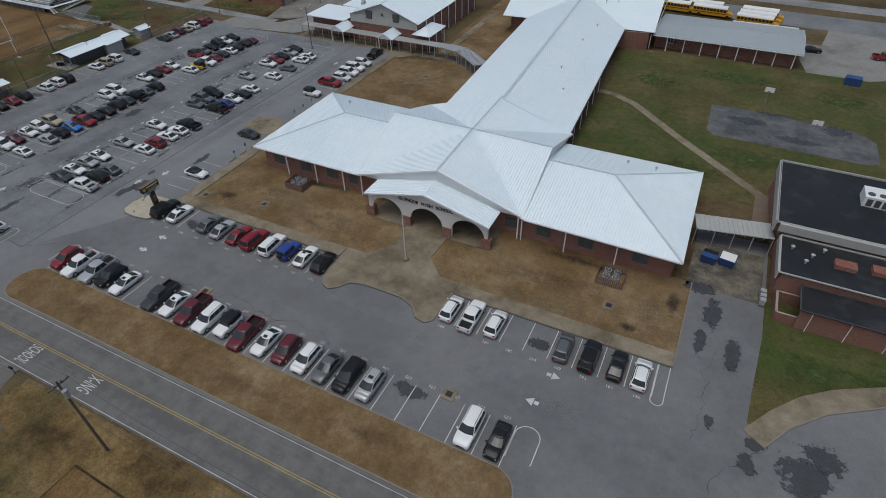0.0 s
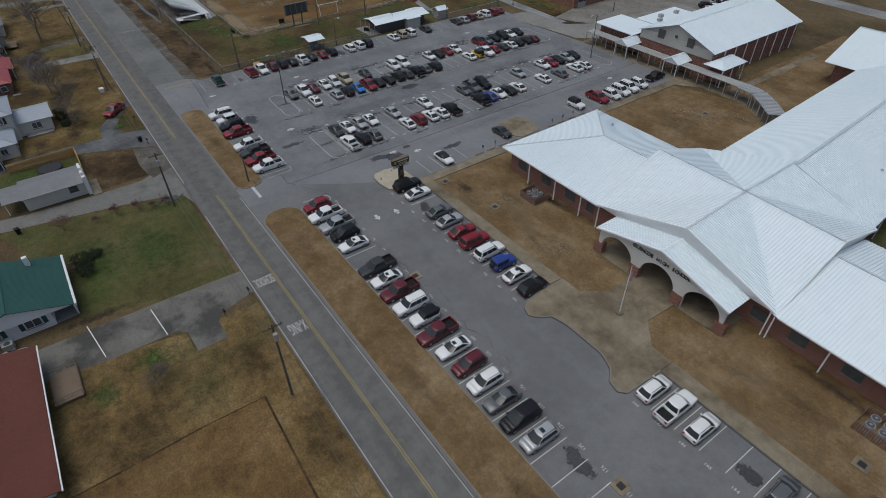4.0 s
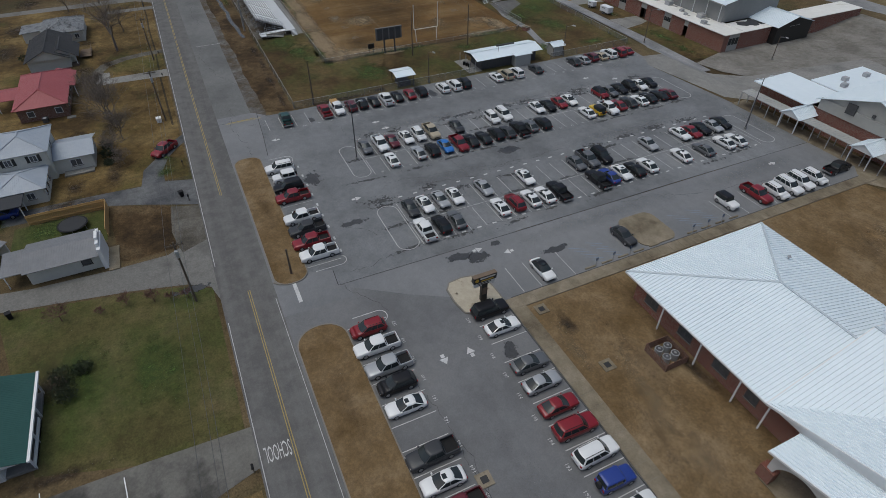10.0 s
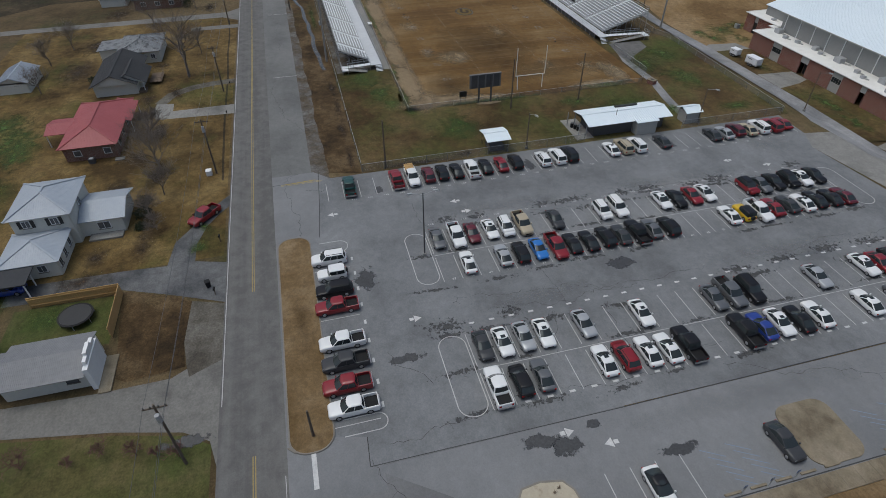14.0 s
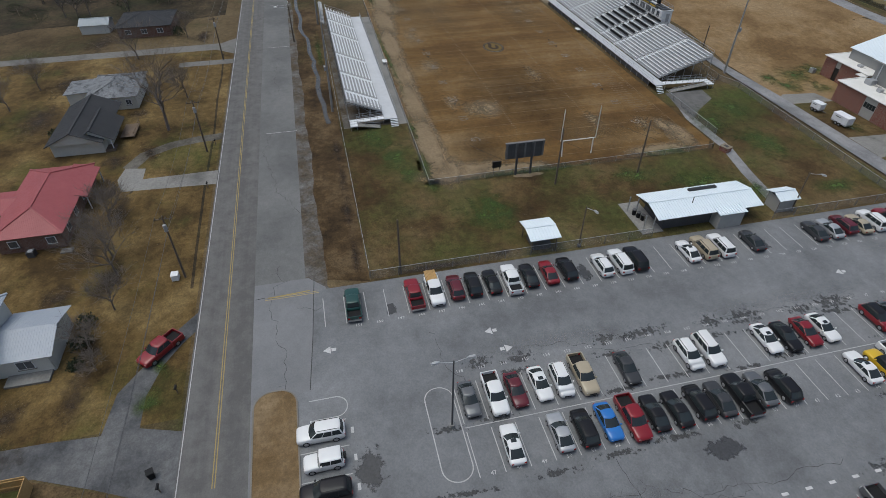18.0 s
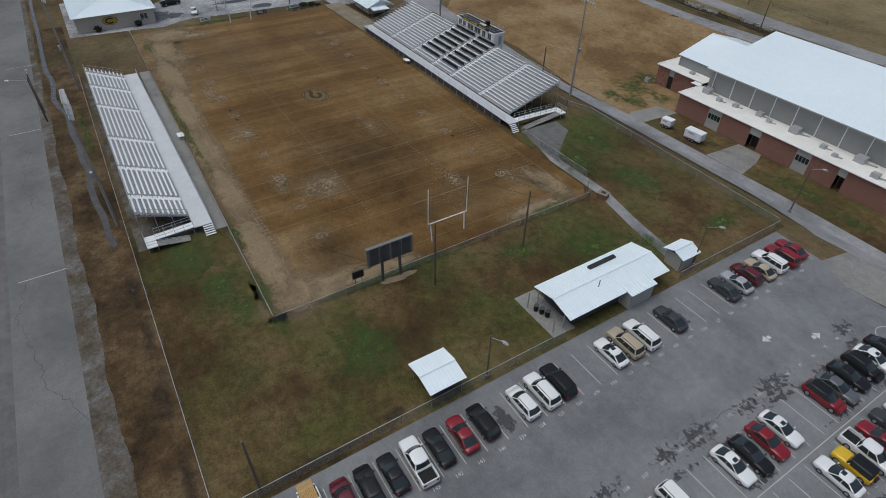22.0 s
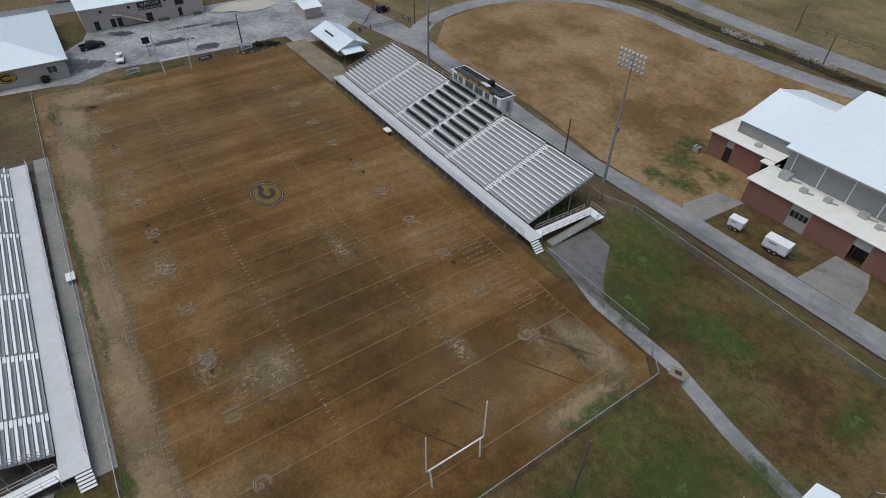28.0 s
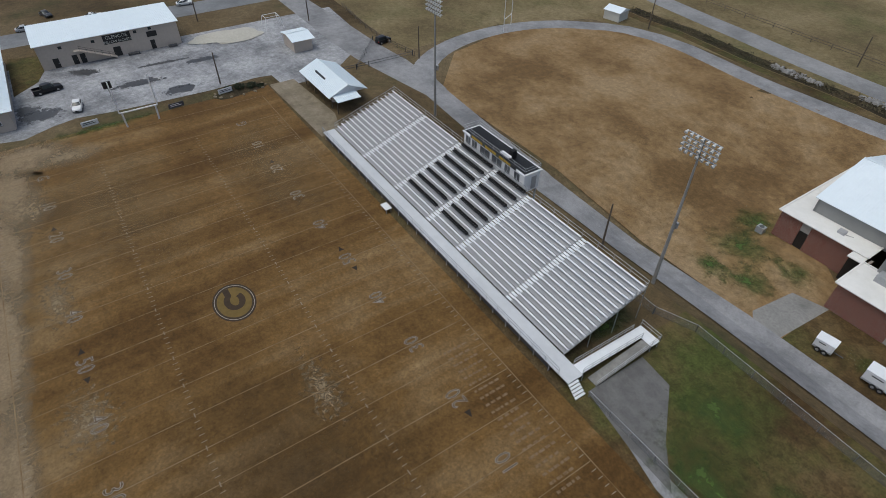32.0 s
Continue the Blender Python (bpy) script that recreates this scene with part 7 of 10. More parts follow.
press = thing("press_box", "white press box with a flat black railed roof behind the stand", "press box", "", (0, 0, 0))
x0, x1, y0, y1, z0, z1 = -233.6, -218.4, 124.2, 127.2, 5.2, 8.3
part("box", box(B(), x0, x1, y0, y1, z0, z1), M_TRIM, press)
part("roof_deck", box(B(), x0 - 0.2, x1 + 0.2, y0 - 0.3, y1 + 0.2, z1, z1 + 0.12), M_TRIM, press)
part("roof_mat", box(B(), x0 + 0.1, x1 - 0.1, y0 + 0.05, y1 - 0.1, z1 + 0.12, z1 + 0.15), M_BLACKROOF, press, "black roof matting")
for k, q in enumerate((0.5, 2.2, 4.4, 7.4, 10.6, 12.9)):
    wide = 1.3 if k in (0, 1, 4, 5) else 2.5
    fr = part("window", box(B(), x0 + q, x0 + q + wide, y0 - 0.05, y0 + 0.02, z0 + 1.35, z1 - 0.3), M_TRIM, press)
    for u in range(2):
        part("pane", box(B(), x0 + q + 0.06 + wide * 0.5 * u, x0 + q - 0.04 + wide * 0.5 * (u + 1), y0 - 0.09, y0 - 0.05, z0 + 1.43, z1 - 0.38), M_PANE, fr)
part("banner", box(B(), x0 + 2.2, x1 - 1.6, y0 - 0.42, y0 - 0.34, z1 + 0.12, z1 + 0.75), M_BLACK, press, "black banner with a yellow line of writing")
for k in range(18):
    q = x0 + 2.6 + 0.58 * k
    if k % 6 != 5:
        part("banner_mark", box(B(), q, q + 0.42, y0 - 0.45, y0 - 0.42, z1 + 0.22, z1 + 0.62), M_GOLD, press)
handrail(press, [(x1, y0, z1 + 0.15), (x0, y0, z1 + 0.15), (x0, y1, z1 + 0.15), (x1, y1, z1 + 0.15), (x1, y0, z1 + 0.15)], 1.0, 2.4, M_STEEL)
for x in (x0 + 0.3, -226, x1 - 0.3):
    for y in (y0 + 0.4, y1 - 0.3):
        part("leg", bar(B(), (x, y, 0.05), (x, y, z0), 0.2, 0.2), M_STEEL, press)
part("door", box(B(), x1, x1 + 0.06, y0 + 1.4, y0 + 2.3, z0 + 0.3, z0 + 2.4), M_STEEL, press)
part("roof_camera_hut", box(B(), -223.4, -222.6, 125.2, 126.0, z1 + 0.15, z1 + 1.5), M_PLASTIC, press)
part("roof_table", box(B(), -224.6, -222.4, 124.3, 125.0, z1 + 0.75, z1 + 0.83), M_TRIM, press)
part("roof_table_leg", box(B(), -223.6, -223.4, 124.6, 124.7, z1 + 0.15, z1 + 0.75), M_STEEL, press)


M_MAST = surf("weathered_mast_steel", (0.22, 0.215, 0.20), (0.32, 0.312, 0.295), 1.5, 0.3, 0.7)


def mast(x, y, h, turn, rows=4, cols=7):
    """A tall floodlight mast with a bank of lamps."""
    m_ = thing("floodlight_mast", "tall grey mast with a bank of floodlights", "floodlight", "floodlight masts", (x, y, 0.03), turn)
    part("pole", tube(B(), (0, 0, -0.4), (0, 0, h), 0.27, 0.11, 10), M_MAST, m_)
    part("box", box(B(), -0.3, 0.3, 0.25, 0.6, h * 0.42, h * 0.42 + 0.9), M_STEEL, m_)
    for r in range(rows):
        z = h - 2.2 + r * 0.75
        part("crossarm", bar(B(), (-2.3, 0, z), (2.3, 0, z), 0.12, 0.12), M_STEEL, m_)
        for c in range(cols):
            q = -2.2 + 4.4 * c / (cols - 1)
            lamp = part("floodlight", tube(B(), (q, -0.1, z + 0.1), (q, -0.5, z - 0.14), 0.1, 0.235, 10), M_LAMP, m_)


mast(-198.0, 131.2, 22.3, 0)
mast(-253.4, 131.3, 22.3, 0)
mast(-197.4, 38.2, 21.0, 180)
mast(-253.6, 38.6, 21.0, 180)

score = thing("scoreboard", "dark field scoreboard on steel posts seen from behind", "scoreboard", "", (-165.4, 68.8, 0.03))
for y in (-1.4, 1.3):
    part("post", bar(B(), (0, y, 0), (0, y, 6.15), 0.3, 0.3), M_DARKSTEEL, score)
part("cabinet", box(B(), -0.5, -0.1, -3.4, 3.4, 3.3, 6.15), M_DARKSTEEL, score, "dark grey metal cabinet")
for k in range(5):
    part("back_rib", box(B(), -0.1, -0.02, -3.4 + 1.62 * k, -3.1 + 1.62 * k, 3.35, 6.1), M_FENCE, score)
part("top_trim", box(B(), -0.55, -0.05, -3.5, 3.5, 6.15, 6.28), M_FENCE, score)
sheet("scoreboard_dirt", blob(-164.9, 69.6, 0.7, 2.4, 77, 24, 0.25), 0.075, M_SAND, "pale bare dirt under the scoreboard", "dirt")
clock = thing("play_clock", "small black play clock on two posts", "clock", "", (-166.4, 64.2, 0.03))
for y in (-0.5, 0.5):
    part("post", bar(B(), (0, y, 0), (0, y, 1.6), 0.1, 0.1), M_DARKSTEEL, clock)
part("panel", box(B(), -0.15, 0.1, -0.8, 0.8, 1.4, 2.6), M_BLACK, clock)
clock2 = thing("play_clock", "small black play clock on one post", "clock", "", (-293.5, 79.0, 0.03))
part("post", bar(B(), (0, 0, 0), (0, 0, 3.2), 0.1, 0.1), M_DARKSTEEL, clock2)
part("panel", box(B(), -0.1, 0.15, -0.8, 0.8, 3.0, 4.4), M_BLACK, clock2)
hutch = thing("brick_hutch", "small brick box with a pale lid on the path", "utility box", "", (-164.7, 108.5, 0.05), 20)
part("body", box(B(), -0.8, 0.8, -0.7, 0.7, 0, 0.9), M_BRICK, hutch)
part("lid", box(B(), -0.9, 0.9, -0.8, 0.8, 0.9, 1.0), M_WALK, hutch)
part("hatch", box(B(), -0.4, 0.4, -0.3, 0.3, 1.0, 1.05), M_BLACK, hutch)
for x, y, nm in ((-220.5, 52.7, "pale"), (-231.8, 108.2, "white")):
    tb = thing("sideline_table", nm + " table at the sideline", "table", "sideline tables", (x, y, 0.05))
    part("tabletop", box(B(), -0.9, 0.9, -0.55, 0.55, 0.72, 0.8), M_TRIM, tb)
    for u in (-0.75, 0.75):
        for v in (-0.4, 0.4):
            part("leg", bar(B(), (u, v, 0), (u, v, 0.72), 0.06, 0.06), M_STEEL, tb)
for x, y, a in ((-285.2, 73.6, 5), (-283.9, 89.2, 5), (-285.0, 99.4, 8)):
    sg = thing("yard_sign", "low white sponsor board at the end line", "sign", "end line boards", (x, y, 0.05), a)
    part("board", box(B(), -0.06, 0.06, -1.5, 1.5, 0.2, 1.2), M_TRIM if y != 89.2 else M_DARKSTEEL, sg)
    for k in range(2):
        part("writing_bar", box(B(), 0.06, 0.075, -1.2, 1.1 - 0.5 * k, 0.55 + 0.3 * k, 0.68 + 0.3 * k), M_DARKSTEEL if y != 89.2 else M_TRIM, sg)
    for v in (-1.2, 1.2):
        part("post", bar(B(), (-0.08, v, 0), (-0.08, v, 1.2), 0.07, 0.07), M_STEEL, sg)


def chain_fence(line, h=1.2, step=4.0, name="chain_link_fence", label="grey chain-link fence along the grass"):
    f = thing(name, label, "fence", "chain-link fences", kind="")
    for a, b in zip(line, line[1:]):
        a, b = Vector((*a, 0.03)), Vector((*b, 0.03))
        n = max(1, round((b - a).length / step))
        for k in range(n + 1):
            p = a.lerp(b, k / n)
            part("post", bar(B(), p, p + Vector((0, 0, h + 0.05)), 0.07, 0.07), M_FENCE, f)
        part("top_rail", bar(B(), a + Vector((0, 0, h)), b + Vector((0, 0, h)), 0.05, 0.05), M_STEEL, f)
        part("mesh", bar(B(), a + Vector((0, 0, h / 2)), b + Vector((0, 0, h / 2)), 0.012, h * 0.96), M_LINK, f)
    return f


chain_fence([(-144.3, 39.2), (-144.3, 82), ], 1.6)
chain_fence([(-144.2, 103), (-144.2, 126.2)], 1.6)
chain_fence([(-144.6, 39.1), (-189, 39.2), (-258, 39.4)], 1.8, 5.0)
chain_fence([(-165.6, 52.0), (-284, 53.8)], 1.1, 5.2)
chain_fence([(-165.6, 52.0), (-165.9, 106.6), (-168.5, 108.7)], 1.1, 5.2)
chain_fence([(-171, 110.8), (-189.5, 110.6)], 1.1, 3.0)
chain_fence([(-144.8, 127.2), (-189, 128.6), (-194, 126.6)], 1.3, 4.0)
chain_fence([(-194, 126.4), (-258, 127.4)], 1.5, 5.2)


# ---- other buildings of the school ----
def parapet(parent, x0, x1, y0, y1, z, material, w=0.3, h=0.35):
    for a, b in (((x0, y0), (x1, y0)), ((x1, y0), (x1, y1)), ((x1, y1), (x0, y1)), ((x0, y1), (x0, y0))):
        part("parapet", bar(B(), (*a, z + h / 2), (*b, z + h / 2), w, h), material, parent)


# low wing with a grey metal roof behind the lawn
low = thing("classroom_wing", "low brick classroom wing with a grey metal roof", "school")
walls(low, [(-16.5, 155.2), (15.6, 154.4), (15.6, 169.0), (-16.5, 169.0)], 0.05, 3.6, 0.3, M_BRICK)
roof_plane(low, [(-17.0, 152.6, 3.75), (16.9, 152.4, 3.75), (16.9, 161.4, 4.7), (-17.0, 161.2, 4.7)], 1.2, M_GREYROOF, pieces=False)
roof_plane(low, [(16.9, 170.6, 3.75), (-17.0, 170.4, 3.75), (-17.0, 161.2, 4.7), (16.9, 161.4, 4.7)], 1.2, M_GREYROOF, pieces=False)
part("fascia", bar(B(), (-17, 152.5, 3.6), (16.9, 152.3, 3.6), 0.1, 0.25), M_TRIM, low)
part("roof_edge", bar(B(), (0, 170.6, 3.9), (15.5, 170.7, 3.9), 0.5, 0.2), M_TRIM, low)
for k in range(9):
    part("post", bar(B(), (-17.5 + 4.1 * k, 152.9, 0.05), (-17.5 + 4.1 * k, 152.9, 3.6), 0.2, 0.2), M_TRIM, low)
for x in (-12.5, -6.5, -0.5, 5.5, 11.0):
    window(low, x, 155.0, 1.4, 2.4, 1.4, "-y", 3)

# dark flat-roofed building beside the service drive
dark = thing("dark_roofed_building", "brick building with stepped black flat roofs and white edges", "school")
walls(dark, [(14.2, 78.2), (62, 78.2), (62, 95.6), (13.3, 95.6)], 0.05, 5.7, 0.35, M_BRICK)
part("flat_roof", box(B(), 13.3, 62, 78.0, 95.8, 5.6, 5.8), M_BLACKROOF, dark)
parapet(dark, 13.2, 62, 77.9, 95.8, 5.8, M_GREYWALL, 0.2, 0.3)
part("upper_band", box(B(), 12.95, 13.2, 78, 95.6, 4.3, 6.1), M_GREYWALL, dark, "white panel band under the roof edge")
part("upper_band", box(B(), 13.6, 62, 77.2, 77.7, 4.9, 6.1), M_GREYWALL, dark, "white panel band under the roof edge")
walls(dark, [(14.6, 69.0), (62, 69.0), (62, 78), (14.6, 78)], 0.05, 4.2, 0.35, M_BRICK)
part("flat_roof", box(B(), 14.3, 62, 68.7, 77.0, 4.2, 4.4), M_BLACKROOF, dark)
parapet(dark, 14.2, 62, 68.6, 77.1, 4.4, M_GREYWALL, 0.16, 0.2)
part("west_band", box(B(), 14.0, 14.2, 68.7, 77.0, 3.3, 4.5), M_GREYWALL, dark)
part("canopy", box(B(), 17.2, 62, 63.7, 68.6, 3.2, 3.4), M_BLACKROOF, dark, "black flat canopy")
parapet(dark, 17.1, 62, 63.6, 68.5, 3.4, M_DARKSTEEL, 0.12, 0.1)
part("canopy_wall", box(B(), 17.3, 62, 63.9, 64.2, 0.05, 3.2), M_BRICK, dark, "red brick wall under the canopy")
walls(dark, [(15.0, 64.4), (62, 64.4), (62, 68.6), (15.0, 68.6)], 0.05, 1.5, 0.3, M_BRICK, "low_wall")
for k in range(8):
    part("downpipe", bar(B(), (18.6 + 4.2 * k, 63.8, 0.05), (18.6 + 4.2 * k, 63.8, 3.2), 0.08, 0.08), M_TRIM, dark)
for x, y, w in ((20.5, 73.4, 1.4), (24.8, 74.0, 1.8), (28.5, 73.2, 1.6)):
    part("rooftop_housing", box(B(), x, x + w * 1.8, y - 1.0, y + 0.6, 4.4, 5.0), M_BRICK, dark)
for x, y in ((15.6, 74.5), (18.0, 73.6), (19.4, 75.4), (17.2, 72.0)):
    v = part("roof_vent", tube(B(), (x, y, 4.4), (x, y, 4.9), 0.14, 0.14, 8), M_STEEL, dark)
    part("vent_cap", tube(B(), (x, y, 4.9), (x, y, 5.05), 0.3, 0.14, 8), M_STEEL, v)
ac = thing("rooftop_unit", "large white rooftop air handler on the dark roof", "air conditioner", "", (25.2, 88.8, 5.8))
part("cabinet", box(B(), -1.4, 3.0, -1.6, 1.6, 0, 1.6), M_TRIM, ac)
for k in range(3):
    part("fan", tube(B(), (-0.6 + 1.4 * k, -0.6, 1.6), (-0.6 + 1.4 * k, -0.6, 1.7), 0.5, 0.45, 12), M_DARKSTEEL, ac)
for k in range(4):
    part("louvre", box(B(), -1.0 + k, -0.3 + k, -1.66, -1.6, 0.2, 1.3), M_DARKSTEEL, ac)
sheet("loading_pad", [(14.2, 85), (14.2, 94), (11.2, 94), (11.2, 85)], 0.09, M_DECK, "dark paved side yard", "pad")


def covered_walk(line, w, z, step, material, name="covered_walkway", label="ribbed metal canopy on slim posts over a footpath", ribs=True):
    cw = thing(name, label, "canopy", "covered walkways")
    pts = [Vector((*p, z)) for p in line]
    for a, b in zip(pts, pts[1:]):
        d_ = (b - a).normalized()
        n_ = Vector((-d_.y, d_.x, 0))
        part("canopy", bar(B(), a, b, w, 0.12), material, cw)
        k_ = max(1, round((b - a).length / step))
        for i in range(k_ + 1):
            p = a.lerp(b, i / k_)
            for s_ in (-1, 1):
                q = p + n_ * s_ * (w / 2 - 0.2)
                part("post", bar(B(), (q.x, q.y, 0.05), (q.x, q.y, z), 0.14, 0.14), M_STEEL, cw)
        m_ = int((b - a).length / 0.62)
        bm = B()
        for i in range(m_ + 1):
            p = a.lerp(b, i / max(m_, 1))
            bar(bm, p - n_ * w / 2 + Vector((0, 0, 0.09)), p + n_ * w / 2 + Vector((0, 0, 0.09)), 0.12, 0.07)
        part("canopy_ribs", bm, M_STEEL, cw)["kind"] = "stuff"
    return cw


covered_walk([(3.2, 77.6), (13.4, 79.6)], 3.8, 3.0, 2.5, M_GREYWALL)
cw = covered_walk([(-106, 126.4), (-61.5, 126.4)], 2.9, 3.0, 3.4, M_GREYWALL)
covered_walk([(-61.5, 126.4), (-57.5, 125.6), (-53.5, 122.6), (-49.6, 119.0)], 3.6, 3.0, 3.0, M_STEEL, label="curved ribbed metal canopy to the back wing")
sheet("footpath_covered", [(-107, 124.4), (-62, 124.4), (-57.8, 123.6), (-53, 120), (-49.5, 116.5), (-48, 119), (-52, 124), (-57, 127.6), (-61, 128.4), (-107, 128.4)], 0.1, M_WALK, "tan concrete path under the canopy", "footpath")
sheet("footpath_lotside", [(-77, 122.5), (-74.4, 121), (-70, 124.5), (-79, 124.6)], 0.11, M_WALK, "tan concrete path", "footpath")
for x in (-93.8, -79.0):
    hood = thing("porch_hood", "small white gabled hood over the covered path", "canopy", "porch hoods")
    gable(hood, x - 2.0, x + 2.0, 124.4, 129.4, 3.35, 4.5, "y", 0.3, M_ROOF, M_TRIM, 0.8)
    for s_ in (-1.8, 1.8):
        part("post", bar(B(), (x + s_, 124.5, 0.05), (x + s_, 124.5, 3.4), 0.16, 0.16), M_TRIM, hood)

# lunchroom hall behind the lot
hall = thing("lunchroom_hall", "white-roofed gabled brick hall behind the lot", "school")
walls(hall, [(-92.3, 129.6), (-71.9, 129.6), (-71.9, 166), (-92.3, 166)], 0.05, 6.4, 0.35, M_BRICK)
gable(hall, -92.3, -71.9, 129.4, 166, 6.6, 10.2, "y", 0.7, M_ROOF, M_GREYWALL, 0.9)
part("gable_band", box(B(), -92.2, -72, 129.1, 129.45, 4.6, 6.7), M_GREYWALL, hall, "pale grey metal cladding under the gable")
for x in (-86.2, -78.0):
    part("gable_louvre", box(B(), x - 0.9, x + 0.9, 128.95, 129.12, 5.9, 7.9), M_DARKSTEEL, hall)
part("gable_vent", box(B(), -82.4, -81.8, 128.95, 129.12, 7.0, 7.6), M_DARKSTEEL, hall)
for k in range(8):
    part("downspout", bar(B(), (-71.2, 133 + 4.4 * k, 0.1), (-71.2, 133 + 4.4 * k, 6.2), 0.18, 0.18), M_TRIM, hall)
walls(hall, [(-105.6, 130.2), (-92.5, 130.2), (-92.5, 154), (-100.8, 154), (-100.8, 139), (-105.6, 139)], 0.05, 4.2, 0.35, M_BRICK)
part("annex_roof", box(B(), -106.3, -93.6, 128.0, 138.6, 4.55, 4.75), M_ROOF, hall, "white flat annex roof")
part("annex_roof", box(B(), -101.3, -93.0, 138.7, 155, 4.75, 4.95), M_ROOF, hall, "white flat annex roof")
for x, y in ((-98.5, 144), (-96.5, 141), (-98, 150)):
    part("rooftop_box", box(B(), x, x + 1.0, y, y + 1.2, 4.95, 5.7), M_STEEL, hall)
side = thing("side_porch", "small hipped white roof porch on the hall", "porch")
hip(side, -72.0, -67.6, 127.6, 136.0, 4.2, 5.6, 0.4, M_ROOF, 0.8, axis="y")
walls(side, [(-71.6, 129.8), (-68.6, 129.8), (-68.6, 135.6), (-71.6, 135.6)], 0.05, 4.1, 0.25, M_BRICK)
for y in (127.6, 131.5, 136):
    part("post", bar(B(), (-67.6, y, 0.05), (-67.6, y, 4.2), 0.2, 0.2), M_TRIM, side)

# gymnasium, on lower ground: a brick front with panels under a flat roof, a tall hall that rises to the back, a lower hall beside it
gym = thing("gymnasium", "brick gymnasium with white roofs and grey upper walls", "gymnasium")
ZQ, ZB, YF = -2.3, 2.1, 149.4
bays = (-183.2, -175.5, -172.3, -165.6, -163.2, -155.8, -152.9, -147.8, -146.3, -133.6)
for k, (a, b) in enumerate(zip(bays, bays[1:])):
    if k % 2 == 0:
        part("brick_bay", box(B(), a, b, YF, YF + 0.35, ZQ - 0.1, ZB), M_BRICK, gym)
    elif k in (1, 5):
        pn = part("window_panel", box(B(), a, b, YF + 0.08, YF + 0.3, ZQ - 0.1, ZB), M_GREYWALL, gym)
        for u in range(4):
            w = (b - a - 0.3) / 4
            part("pane", box(B(), a + 0.15 + w * u + 0.05, a + 0.15 + w * (u + 1) - 0.05, YF + 0.02, YF + 0.1, ZQ + 2.1, ZQ + 3.2), M_GLASS, pn)
    else:
        part("door_head", box(B(), a, b, YF + 0.05, YF + 0.3, ZB - 1.5, ZB), M_GREYWALL, gym)
        part("recess_wall", box(B(), a, b, YF + 1.6, YF + 1.8, ZQ - 0.1, ZB - 1.5), M_BROWNBRICK, gym)
        dr = part("door", box(B(), a + 0.3, b - 0.3, YF + 1.5, YF + 1.6, ZQ, ZQ + 2.2), M_BLACK, gym)
        part("door_handle", box(B(), b - 0.55, b - 0.45, YF + 1.42, YF + 1.5, ZQ + 0.95, ZQ + 1.15), M_STEEL, dr)
part("west_wall", box(B(), -183.2, -182.85, YF + 0.35, 157.8, ZQ - 0.1, ZB), M_BRICK, gym)
for a, b in ((-196.4, -193.0), (-191.6, -185.4)):
    part("brick_bay", box(B(), a, b, 157.6, 157.95, ZQ - 0.1, ZB + 0.2), M_BRICK, gym)
part("door_head", box(B(), -193.0, -191.6, 157.7, 157.9, ZB - 1.4, ZB + 0.2), M_GREYWALL, gym)
part("door", box(B(), -193.0, -191.6, 157.75, 157.85, ZQ, ZB - 1.4), M_BLACK, gym)
part("west_wall", box(B(), -196.4, -196.05, 157.95, 184, ZQ - 0.1, ZB + 0.2), M_BRICK, gym)
part("link_wall", box(B(), -185.4, -183.2, 156.6, 156.9, ZQ - 0.1, ZB - 0.6), M_BLACK, gym, "dark recessed entrance between the wings")
for a, b, m_ in ((YF + 0.35, 151.2, M_BRICK), (155.0, 166.4, M_BRICK)):
    part("brick_bay", box(B(), -133.95, -133.6, a, b, ZQ - 0.1, ZB), m_, gym)
pn = part("window_panel", box(B(), -133.9, -133.66, 151.2, 155.0, ZQ - 0.1, ZB), M_GREYWALL, gym)
for u in range(3):
    part("pane", box(B(), -133.7, -133.6, 151.4 + 1.2 * u, 152.4 + 1.2 * u, ZQ + 1.6, ZQ + 3.3), M_GLASS, pn)
part("low_roof", box(B(), -183.4, -133.4, YF - 0.2, 156.2, ZB, ZB + 0.15), M_WHITEFLAT, gym, "stained white flat roof")
part("low_roof", box(B(), -196.6, -183.5, 157.3, 184.2, ZB + 0.2, ZB + 0.35), M_WHITEFLAT, gym, "stained white flat roof")
part("low_roof", box(B(), -185.5, -183.5, 155.6, 157.2, ZB + 0.1, ZB + 0.25), M_WHITEFLAT, gym, "stained white flat roof")
part("low_roof", box(B(), -140.4, -133.4, 156.3, 203, ZB, ZB + 0.13), M_WHITEFLAT, gym, "stained white flat roof")
parapet(gym, -183.5, -133.3, YF - 0.3, 156.2, ZB + 0.13, M_WHITEFLAT, 0.25, 0.14)
parapet(gym, -196.7, -183.5, 157.2, 184.2, ZB + 0.33, M_WHITEFLAT, 0.25, 0.14)
XW, XE, YE, YR, ZE_, ZR_ = -181.6, -141.4, 155.9, 176.2, 7.2, 11.2
part("upper_wall", box(B(), XW, XE, YE, YE + 0.3, ZB, ZE_), M_GYMWALL, gym)
